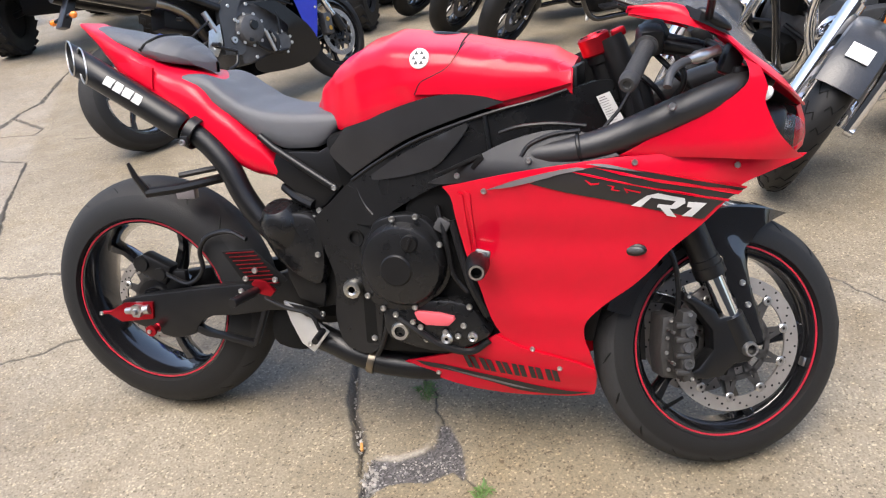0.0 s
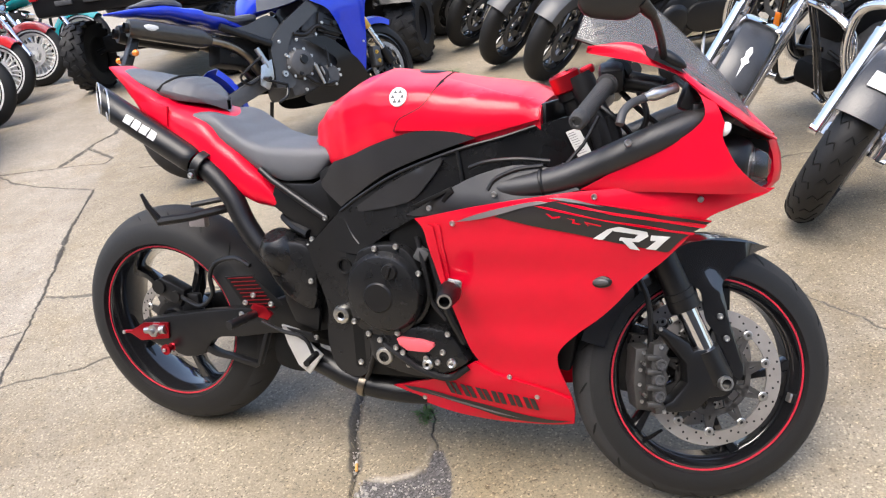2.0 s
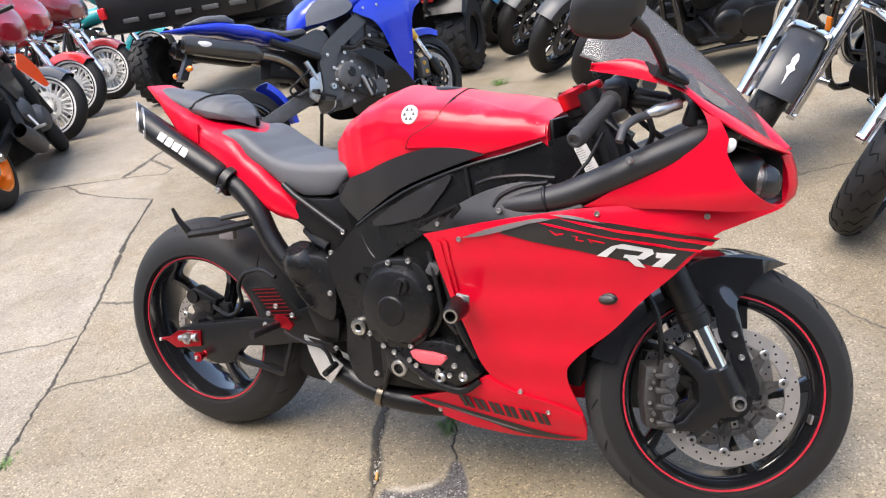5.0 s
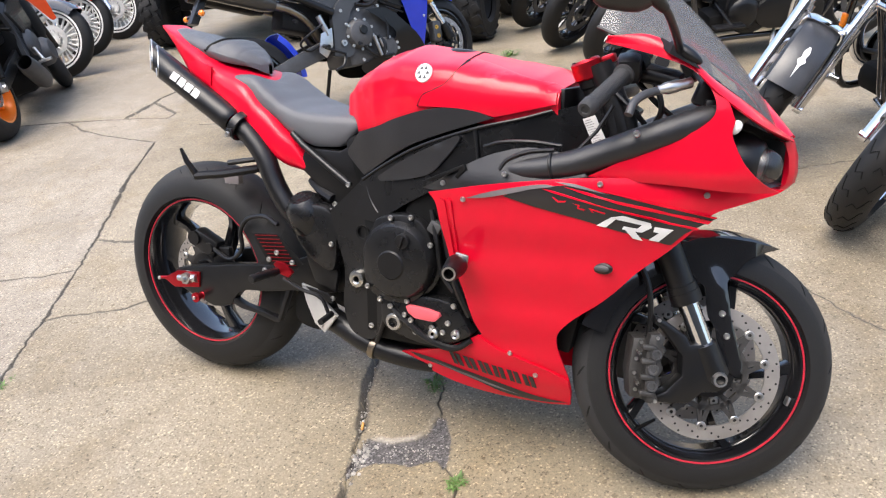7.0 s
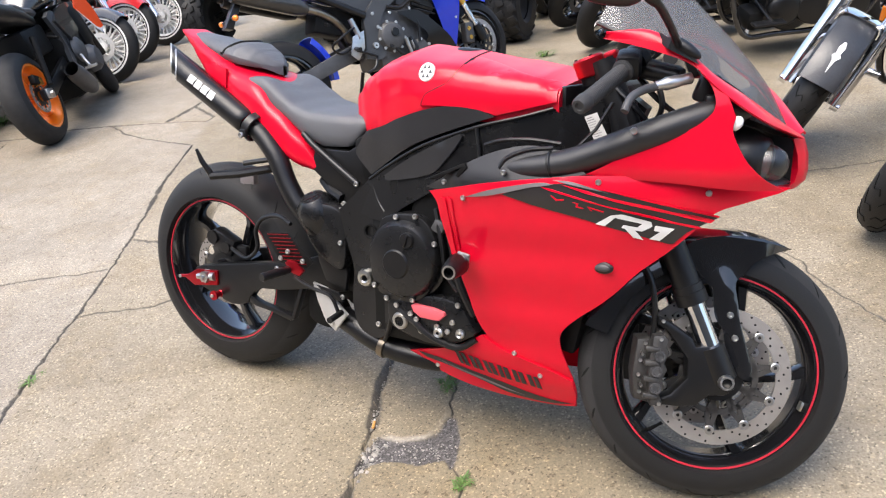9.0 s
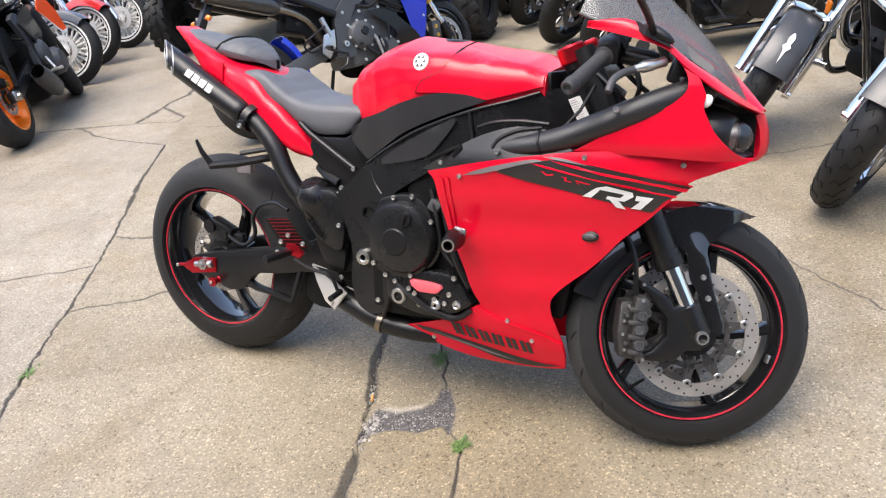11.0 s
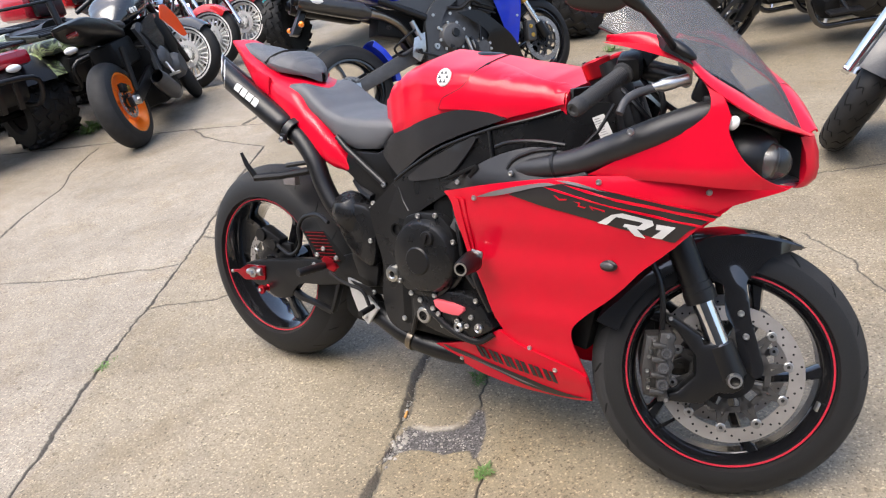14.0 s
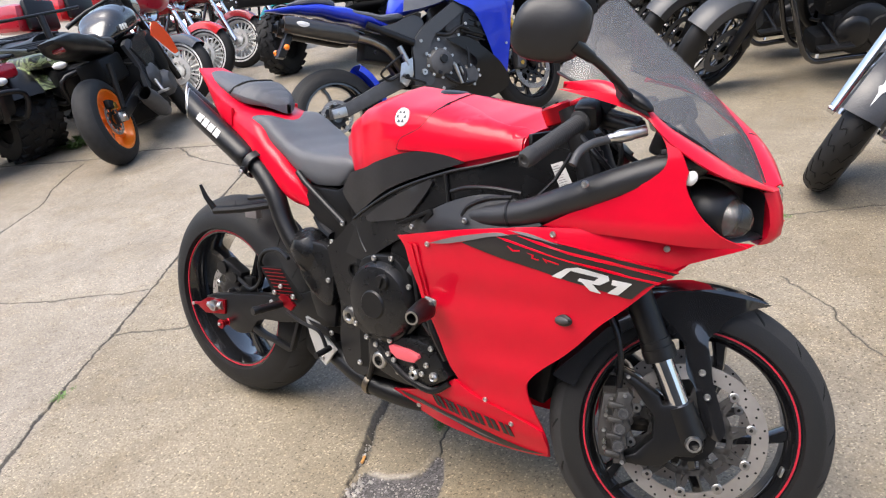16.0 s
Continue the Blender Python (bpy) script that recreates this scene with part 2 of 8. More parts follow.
def plate(bm, outline, y0, y1, bevel=0.0, smooth_n=0, holes=()):
    """A plate cut to an outline in x, z and as thick as y0 to y1."""
    pts = [tuple(p) for p in (spline(outline, smooth_n, True) if smooth_n else outline)]
    geom = bm.faces[:]
    lo = [bm.verts.new((p[0], y0, p[1])) for p in pts]
    f = bm.faces.new(lo)
    ext = bmesh.ops.extrude_face_region(bm, geom=[f])
    vs = [g for g in ext["geom"] if isinstance(g, bmesh.types.BMVert)]
    bmesh.ops.translate(bm, verts=vs, vec=(0, y1 - y0, 0))
    if bevel:
        es = [e for v in lo + vs for e in v.link_edges if abs(e.verts[0].co.y - e.verts[1].co.y) < 1e-6 and len(e.link_faces) == 2]
        bmesh.ops.bevel(bm, geom=list(set(es)), offset=bevel, segments=2, affect="EDGES", profile=0.5)
    new_faces = [f for f in bm.faces if len(f.verts) > 4]
    bmesh.ops.triangulate(bm, faces=new_faces)


def inside(x, z, pts):
    r = False
    for (xa, za), (xb, zb) in zip(pts, pts[1:] + pts[:1]):
        if (za > z) != (zb > z) and x < (xb - xa) * (z - za) / (zb - za) + xa:
            r = not r
    return r


def shell(outline, yf, thick=0.004, step=0.03, smooth_n=4, lift=0.0):
    """A curved panel: an outline in x, z laid on the surface y = -yf(x, z), with a thickness."""
    pts = [tuple(p)[:2] for p in (spline(outline, smooth_n, True) if smooth_n else outline)]
    co = [Vector(p) for p in pts]
    x0, x1, z0, z1 = min(p[0] for p in pts), max(p[0] for p in pts), min(p[1] for p in pts), max(p[1] for p in pts)
    row = 0
    z = z0 + step * 0.5
    while z < z1:
        x = x0 + step * (0.5 if row % 2 else 0.0)
        while x < x1:
            if inside(x, z, pts) and min((x - p[0]) ** 2 + (z - p[1]) ** 2 for p in pts) > (0.35 * step) ** 2:
                co.append(Vector((x, z)))
            x += step
        z += step * 0.87
        row += 1
    n = len(pts)
    vs, _, fs, *_ = geometry.delaunay_2d_cdt(co, [(i, (i + 1) % n) for i in range(n)], [list(range(n))], 1, 1e-6)
    bm = bmesh.new()
    V = [bm.verts.new((v.x, -yf(v.x, v.y) - lift, v.y)) for v in vs]
    for f in fs:
        bm.faces.new([V[i] for i in f])
    bmesh.ops.recalc_face_normals(bm, faces=bm.faces)
    if thick:
        U = [bm.verts.new((v.co.x, v.co.y + thick, v.co.z)) for v in V]
        rim = [e for e in bm.edges if len(e.link_faces) == 1]
        where = {v: i for i, v in enumerate(V)}
        rim = [(where[e.verts[0]], where[e.verts[1]]) for e in rim]
        for f in fs:
            bm.faces.new([U[i] for i in reversed(f)])
        for a, c in rim:
            bm.faces.new((V[a], V[c], U[c], U[a]))
    return bm


def mirror_y(bm):
    g = bmesh.ops.duplicate(bm, geom=bm.verts[:] + bm.edges[:] + bm.faces[:])
    for v in g["geom"]:
        if isinstance(v, bmesh.types.BMVert):
            v.co.y = -v.co.y
    return bm


def loft(bm, sections, cap=True):
    """Joins loops of equal length into a skin."""
    rings = [[bm.verts.new(p) for p in s] for s in sections]
    n = len(rings[0])
    for a, b in zip(rings, rings[1:]):
        for k in range(n):
            bm.faces.new((a[k], a[(k + 1) % n], b[(k + 1) % n], b[k]))
    if cap:
        bm.faces.new(rings[0][::-1])
        bm.faces.new(rings[-1])


def lerp_table(tab, x):
    """A smooth value from a short table of (x, value)."""
    if x <= tab[0][0]:
        return tab[0][1]
    for (a, va), (b, vb) in zip(tab, tab[1:]):
        if x <= b:
            t = (x - a) / (b - a)
            t = t * t * (3 - 2 * t) * 0.5 + t * 0.5
            return va + (vb - va) * t
    return tab[-1][1]


def body(bm, xs, top, bottom, width, mid=0.5, power=2.4, seg=24):
    """A rounded body along x from tables of its top, bottom, half width and the height of its widest line."""
    secs = []
    for x in xs:
        zt, zb, w = lerp_table(top, x), lerp_table(bottom, x), lerp_table(width, x)
        m = lerp_table(mid, x) if isinstance(mid, list) else mid
        zm = zb + (zt - zb) * m
        loop = []
        for k in range(seg):
            a = 2 * math.pi * k / seg
            c, s = math.cos(a), math.sin(a)
            yy = w * math.copysign(abs(c) ** (2 / power), c)
            h = (zt - zm) if s > 0 else (zm - zb)
            loop.append((x, yy, zm + h * math.copysign(abs(s) ** (2 / power), s)))
        secs.append(loop)
    loft(bm, secs)


def span(a, b, n):
    return [a + (b - a) * i / (n - 1) for i in range(n)]


# ---- ground ----
CRACKS = [  # joints and cracks of the old concrete yard: width, depth, points
    (0.007, 0.02, [(-0.12, -1.05), (-0.308, -0.735), (-0.365, -0.645), (-0.475, -0.512), (-0.552, -0.407), (-0.611, -0.328), (-0.678, -0.225), (-0.735, -0.14), (-0.855, 0.06), (-1.02, 0.31), (-1.193, 0.567), (-1.402, 0.86)]),
    (0.013, 0.03, [(-1.402, 0.86), (-1.66, 1.2), (-1.815, 1.455), (-1.99, 1.725)]),
    (0.017, 0.03, [(-4.6, 1.2), (-3.93, 1.46), (-3.53, 1.64), (-3.33, 1.845), (-3.17, 1.909), (-2.97, 1.99), (-2.754, 2.07), (-2.643, 2.093)]),
    (0.034, 0.035, [(-2.643, 2.093), (-2.678, 2.235), (-2.734, 2.449)]),
    (0.022, 0.03, [(-2.734, 2.449), (-2.784, 2.586), (-2.795, 2.809), (-3.1, 3.4), (-3.5, 4.3)]),
    (0.017, 0.025, [(-2.733, 2.477), (-2.529, 2.373), (-2.331, 2.263)]),
    (0.006, 0.012, [(-2.331, 2.263), (-2.316, 2.166), (-2.507, 2.145), (-2.643, 2.093)]),
    (0.009, 0.014, [(-3.03, 1.962), (-2.78, 1.85), (-2.48, 1.777), (-2.03, 1.734)]),
    (0.0066, 0.02, [(-1.95, 2.09), (-1.5, 2.18), (-1.22, 2.31), (-0.95, 2.5), (0.0, 2.9)]),
    (0.009, 0.018, [(-1.203, 0.588), (-1.165, 0.608), (-1.10, 0.603), (-1.055, 0.622), (-0.97, 0.642), (-0.6, 0.72), (-0.2, 0.8)]),
    (0.005, 0.012, [(-0.83, 0.03), (-0.75, 0.105), (-0.65, 0.16), (-0.60, 0.193), (-0.565, 0.245), (-0.4, 0.33)]),
    (0.006, 0.014, [(-1.9, -0.12), (-1.64, 0.0), (-1.434, 0.102), (-1.26, 0.222), (-1.157, 0.272), (-1.06, 0.345)]),
    (0.007, 0.012, [(-2.5, 0.2), (-2.684, 0.421), (-2.79, 0.579), (-2.94, 0.808), (-3.207, 1.039), (-3.481, 1.33), (-3.6, 1.5)]),
    (0.0165, 0.035, [(0.75, -0.7), (0.66, -0.4), (0.63, -0.29), (0.605, -0.2), (0.58, -0.14), (0.562, -0.085), (0.53, -0.02), (0.5, 0.042), (0.47, 0.118), (0.445, 0.2), (0.38, 0.45), (0.28, 0.9), (0.2, 1.6)]),
    (0.0042, 0.014, [(0.55, 0.5), (0.655, 0.178), (0.69, 0.117), (0.722, 0.055), (0.742, 0.03)]),
    (0.003, 0.012, [(0.825, -0.13), (0.87, -0.17), (0.90, -0.25), (1.0, -0.6)]),
    (0.0044, 0.014, [(0.9, 1.62), (1.2, 1.82), (1.33, 1.895), (1.55, 2.03), (1.87, 2.21), (2.6, 2.6)]),
    (0.0026, 0.01, [(1.3, 1.3), (1.39, 1.222), (1.485, 1.145), (1.548, 1.045), (1.61, 0.95), (1.66, 0.91), (2.1, 0.5)]),
]
PATCH = [(0.596, -0.113), (0.66, -0.107), (0.718, -0.072), (0.738, -0.035), (0.733, 0.025), (0.757, 0.025), (0.802, -0.04), (0.827, -0.113), (0.829, -0.147), (0.80, -0.122), (0.778, -0.137), (0.746, -0.163), (0.70, -0.168), (0.66, -0.182), (0.635, -0.205), (0.618, -0.262), (0.60, -0.22)]


def within(px, py, poly):
    """Distance to a closed outline, positive inside it."""
    best = np.full(px.shape, 9.0)
    odd = np.zeros(px.shape, bool)
    for (ax, ay), (bx, by) in zip(poly, poly[1:] + poly[:1]):
        dx, dy = bx - ax, by - ay
        t = np.clip(((px - ax) * dx + (py - ay) * dy) / (dx * dx + dy * dy), 0, 1)
        best = np.minimum(best, np.hypot(px - ax - t * dx, py - ay - t * dy))
        odd ^= ((ay > py) != (by > py)) & (px < dx * (py - ay) / (dy if dy else 1e-9) + ax)
    return np.where(odd, best, -best)


LONG_JOINT = CRACKS[0][2] + CRACKS[1][2][1:]


def near_line(px, py, pts):
    """Distance to a line of points, positive to its right."""
    best, side = np.full(px.shape, 99.0), np.zeros(px.shape)
    for (ax, ay), (bx, by) in zip(pts, pts[1:]):
        dx, dy = bx - ax, by - ay
        t = np.clip(((px - ax) * dx + (py - ay) * dy) / (dx * dx + dy * dy), 0, 1)
        d = np.hypot(px - ax - t * dx, py - ay - t * dy)
        sd = np.sign((px - ax) * -dy + (py - ay) * dx)
        side = np.where(d < best, -sd, side)
        best = np.minimum(best, d)
    return best * side


def crack_stations(pts, width, rnd):
    """Points along a crack with a wandering centre and an uneven width, and the way across it."""
    out = []
    wander = spread = 0.0
    for a, b in zip(pts, pts[1:]):
        a, b = Vector(a), Vector(b)
        n = max(2, int((b - a).length / (0.012 if a.x > -1.7 else 0.03)))
        d = (b - a).normalized()
        u = Vector((-d.y, d.x))
        for k in range(n):
            wander = 0.88 * wander + rnd.gauss(0, 0.0012 if width > 0.009 else 0.003)
            spread = 0.8 * spread + rnd.gauss(0, 0.22)
            out.append((a.lerp(b, k / n) + u * wander, u, width * 0.62 * max(0.35, 1 + spread)))
    out.append((Vector(pts[-1]), u, width * 0.4))
    return out


def build_ground():
    rnd = random.Random(11)
    co, edges, sunk, dirty = [], [], [], []

    def put(q, z, dirt):
        co.append(Vector((q[0], q[1])))
        sunk.append(z)
        dirty.append(dirt)
        return len(co) - 1

    for w, depth, pts in CRACKS:
        last = None
        for q, u, hw in crack_stations(pts, w, rnd):
            now = [put(q + u * (hw + 0.004 + 0.3 * hw), 0, 0.0), put(q + u * hw, 0.0015, 0.7), put(q, depth, 1.0), put(q - u * hw, 0.0015, 0.7), put(q - u * (hw + 0.004 + 0.3 * hw), 0, 0.0)]
            if last:
                edges += [(a, b) for a, b in zip(last[1:4], now[1:4])]
            last = now
    # the broken patch between two cracks, filled with dark gravel
    ring = []
    for (ax, ay), (bx, by) in zip(PATCH, PATCH[1:] + PATCH[:1]):
        n = max(2, int(math.hypot(bx - ax, by - ay) / 0.006))
        ln = math.hypot(bx - ax, by - ay)
        for k in range(n):
            r = rnd.gauss(0, 0.0028)
            q = Vector((ax + (bx - ax) * k / n, ay + (by - ay) * k / n))
            ring.append((q, Vector((-(by - ay) / ln, (bx - ax) / ln)), r))
    for q, u, r in ring:
        for off in (-0.003, 0.001, 0.010, 0.022, 0.034):
            put(q + u * (off + r), 0, 0.0)
    for _ in range(500):
        put((rnd.uniform(0.58, 0.85), rnd.uniform(-0.28, 0.06)), 0, 0.0)
    xs = [i * 0.05 for i in range(-96, 61)]
    ys = [i * 0.05 for i in range(-24, 97)]
    for x in xs:
        for y in ys:
            put((x + rnd.uniform(-0.012, 0.012), y + rnd.uniform(-0.012, 0.012)), 0, 0.0)
    for r in (7, 9, 12, 16, 24, 40, 80, 200, 600):
        for k in range(40):
            put((0.5 + r * math.cos(k * math.pi / 20), 1 + r * math.sin(k * math.pi / 20)), 0, 0.0)
    vs, _, fs, origin, *_ = geometry.delaunay_2d_cdt(co, edges, [], 0, 1e-5)
    gx, gy = np.array([v.x for v in vs]), np.array([v.y for v in vs])
    low = np.array([max((sunk[i] for i in o), default=0.02) for o in origin])
    dirt = np.array([max((dirty[i] for i in o), default=1.0) for o in origin])
    far = np.hypot(gx - 0.5, gy - 1.0) > 5.5
    edge = within(gx, gy, PATCH)
    patch = np.clip(edge / 0.004 + 0.5, 0, 1)
    worn = 0.6 * np.clip(1 - np.abs(edge + 0.006) / 0.014, 0, 1) * np.clip((0.735 - gx) / 0.03, 0, 1) * np.clip((gy + 0.16) / 0.03, 0, 1) * np.clip((gx - 0.60) / 0.03, 0, 1)
    lump = 0.003 * (np.sin(gx * 2.1 + 0.4) * np.sin(gy * 1.7) + 0.6 * np.sin(gx * 5.3 + gy * 3.1))
    z = np.where(far, 0, lump) - low - 0.005 * patch
    # each pour has its own tone: the slabs beyond the long joint are browner
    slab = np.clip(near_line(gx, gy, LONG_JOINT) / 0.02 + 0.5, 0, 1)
    # darker, browner patch by the red bike, with ground shade put into its colour
    near_shade = np.exp(-(((gx - 0.95) / 0.62) ** 2 + ((gy + 0.25) / 0.5) ** 2))
    me = bpy.data.meshes.new("ground")
    me.from_pydata(np.stack([gx, gy, z], 1).tolist(), [], [list(f) for f in fs])
    at = me.attributes.new("dirt", "FLOAT", "POINT")
    at.data.foreach_set("value", dirt.astype(np.float32))
    at = me.attributes.new("patch", "FLOAT", "POINT")
    at.data.foreach_set("value", patch.astype(np.float32))
    at = me.attributes.new("worn", "FLOAT", "POINT")
    at.data.foreach_set("value", worn.astype(np.float32))
    at = me.attributes.new("near_shade", "FLOAT", "POINT")
    at.data.foreach_set("value", near_shade.astype(np.float32))
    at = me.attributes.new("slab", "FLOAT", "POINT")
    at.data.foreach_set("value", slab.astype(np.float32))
    me.shade_smooth()
    m_ = bpy.data.materials.new("weathered_concrete")
    m_.use_nodes = True
    nt = m_.node_tree
    b = nt.nodes["Principled BSDF"]
    tc = nt.nodes.new("ShaderNodeTexCoord")

    def noise_node(scale, detail=5, rough=0.6):
        nd = nt.nodes.new("ShaderNodeTexNoise")
        nd.inputs["Scale"].default_value, nd.inputs["Detail"].default_value, nd.inputs["Roughness"].default_value = scale, detail, rough
        nt.links.new(tc.outputs["Object"], nd.inputs["Vector"])
        return nd

    def ramp(src, stops):
        r = nt.nodes.new("ShaderNodeValToRGB")
        r.color_ramp.elements[0].position, r.color_ramp.elements[0].color = stops[0][0], (*stops[0][1], 1)
        r.color_ramp.elements[1].position, r.color_ramp.elements[1].color = stops[-1][0], (*stops[-1][1], 1)
        for p, c in stops[1:-1]:
            e = r.color_ramp.elements.new(p)
            e.color = (*c, 1)
        nt.links.new(src, r.inputs[0])
        return r

    def mix(kind, a, bb, fac):
        x = nt.nodes.new("ShaderNodeMix")
        x.data_type, x.blend_type = "RGBA", kind
        if isinstance(fac, float):
            x.inputs[0].default_value = fac
        else:
            nt.links.new(fac, x.inputs[0])
        nt.links.new(a, x.inputs[6])
        nt.links.new(bb, x.inputs[7])
        return x.outputs[2]

    big = ramp(noise_node(0.8, 4).outputs[0], [(0.3, (0.232, 0.198, 0.152)), (0.52, (0.276, 0.241, 0.192)), (0.75, (0.324, 0.288, 0.238))])
    mid = ramp(noise_node(7, 8, 0.75).outputs[0], [(0.3, (0.76, 0.74, 0.71)), (0.62, (1.0, 1.0, 1.0))])
    vor = nt.nodes.new("ShaderNodeTexVoronoi")
    vor.inputs["Scale"].default_value = 230
    nt.links.new(tc.outputs["Object"], vor.inputs["Vector"])
    peb = ramp(vor.outputs["Color"], [(0.12, (0.42, 0.40, 0.37)), (0.2, (0.92, 0.92, 0.91)), (0.76, (1.02, 1.02, 1.01)), (0.87, (1.75, 1.73, 1.68))])
    grit = nt.nodes.new("ShaderNodeTexVoronoi")
    grit.inputs["Scale"].default_value = 90
    nt.links.new(tc.outputs["Object"], grit.inputs["Vector"])
    flint = ramp(grit.outputs["Color"], [(0.07, (0.6, 0.56, 0.5)), (0.13, (1.0, 1.0, 1.0)), (0.86, (1.0, 1.0, 1.0)), (0.93, (1.3, 1.27, 1.2))])
    fine = ramp(noise_node(140, 6, 0.8).outputs[0], [(0.36, (0.55, 0.53, 0.5)), (0.48, (0.97, 0.97, 0.97)), (0.64, (1.33, 1.31, 1.28))])
    stain = ramp(noise_node(2.6, 6, 0.7).outputs[0], [(0.36, (0.86, 0.81, 0.71)), (0.5, (1.0, 1.0, 1.0))])
    c = mix("MULTIPLY", big.outputs[0], mid.outputs[0], 1.0)
    c = mix("MULTIPLY", c, peb.outputs[0], 0.9)
    c = mix("MULTIPLY", c, flint.outputs[0], 0.8)
    c = mix("MULTIPLY", c, fine.outputs[0], 0.8)
    c = mix("MULTIPLY", c, stain.outputs[0], 0.7)
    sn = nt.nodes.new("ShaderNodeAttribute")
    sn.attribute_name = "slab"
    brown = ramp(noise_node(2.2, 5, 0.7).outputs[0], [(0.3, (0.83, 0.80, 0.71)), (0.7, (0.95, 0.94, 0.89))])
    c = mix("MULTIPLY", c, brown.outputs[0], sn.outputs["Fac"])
    an = nt.nodes.new("ShaderNodeAttribute")
    an.attribute_name = "dirt"
    soil = ramp(noise_node(160, 3).outputs[0], [(0.3, (0.02, 0.018, 0.016)), (0.7, (0.075, 0.068, 0.058))])
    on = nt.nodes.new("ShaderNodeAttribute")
    on.attribute_name = "near_shade"
    # the painted shade is multiplied in as a mottled brown tint
    shade_tint = ramp(noise_node(3.1, 6, 0.7).outputs[0], [(0.3, (0.68, 0.645, 0.54)), (0.7, (0.88, 0.85, 0.75))])
    c = mix("MULTIPLY", c, shade_tint.outputs[0], on.outputs["Fac"])
    wn = nt.nodes.new("ShaderNodeAttribute")
    wn.attribute_name = "worn"
    bare = ramp(noise_node(90, 4).outputs[0], [(0.35, (0.30, 0.275, 0.24)), (0.65, (0.46, 0.43, 0.385))])
    c = mix("MIX", c, bare.outputs[0], wn.outputs["Fac"])
    c = mix("MIX", c, soil.outputs[0], an.outputs["Fac"])
    pn = nt.nodes.new("ShaderNodeAttribute")
    pn.attribute_name = "patch"
    tar = ramp(vor.outputs["Color"], [(0.2, (0.035, 0.032, 0.03)), (0.6, (0.082, 0.074, 0.07)), (0.82, (0.13, 0.12, 0.115)), (0.95, (0.3, 0.28, 0.26))])
    c = mix("MIX", c, tar.outputs[0], pn.outputs["Fac"])
    nt.links.new(c, b.inputs["Base Color"])
    damp = ramp(noise_node(1.6, 4).outputs[0], [(0.35, (0.5, 0.5, 0.5)), (0.7, (0.85, 0.85, 0.85))])
    nt.links.new(damp.outputs[0], b.inputs["Roughness"])
    bump = nt.nodes.new("ShaderNodeBump")
    bump.inputs["Strength"].default_value, bump.inputs["Distance"].default_value = 0.55, 0.004
    nt.links.new(peb.outputs[0], bump.inputs["Height"])
    nt.links.new(bump.outputs[0], b.inputs["Normal"])
    me.materials.append(m_)
    tagged(new("ground", me), "cracked weathered tan concrete yard with gravel in its joints", "ground", kind="structure")


build_ground()


# ---- the red sport motorcycle ----
def bolt_mesh(r=0.007, h=0.005):
    bm = bmesh.new()
    lathe(bm, [(0.0001, h * 0.5), (r * 0.45, h * 0.5), (r * 0.5, h), (r * 0.8, h), (r, h * 0.55), (r, 0)], axis=(0, -1, 0), seg=10)
    me_ob = part("bolt", bm, ALU, None)
    me = me_ob.data
    bpy.data.objects.remove(me_ob)
    return me


BOLT = bolt_mesh()


def bolts(parent, places, s=1.0, name="bolt"):
    for p in places:
        ob = new(name, BOLT)
        ob.parent = parent
        ob.matrix_local = Matrix.Translation(p) @ Matrix.Diagonal((s, s, s, 1))


def tyre_profile(R, hw, rb, n=26):
    pts = []
    for k in range(n + 1):
        a = math.pi * k / n
        c, s = math.cos(a), math.sin(a)
        pts.append((rb + (R - rb) * max(0.0, s) ** 0.9, hw * math.copysign(abs(c) ** 0.95, c)))
    return pts + [(rb - 0.004, -hw * 0.8), (rb - 0.004, hw * 0.8)]


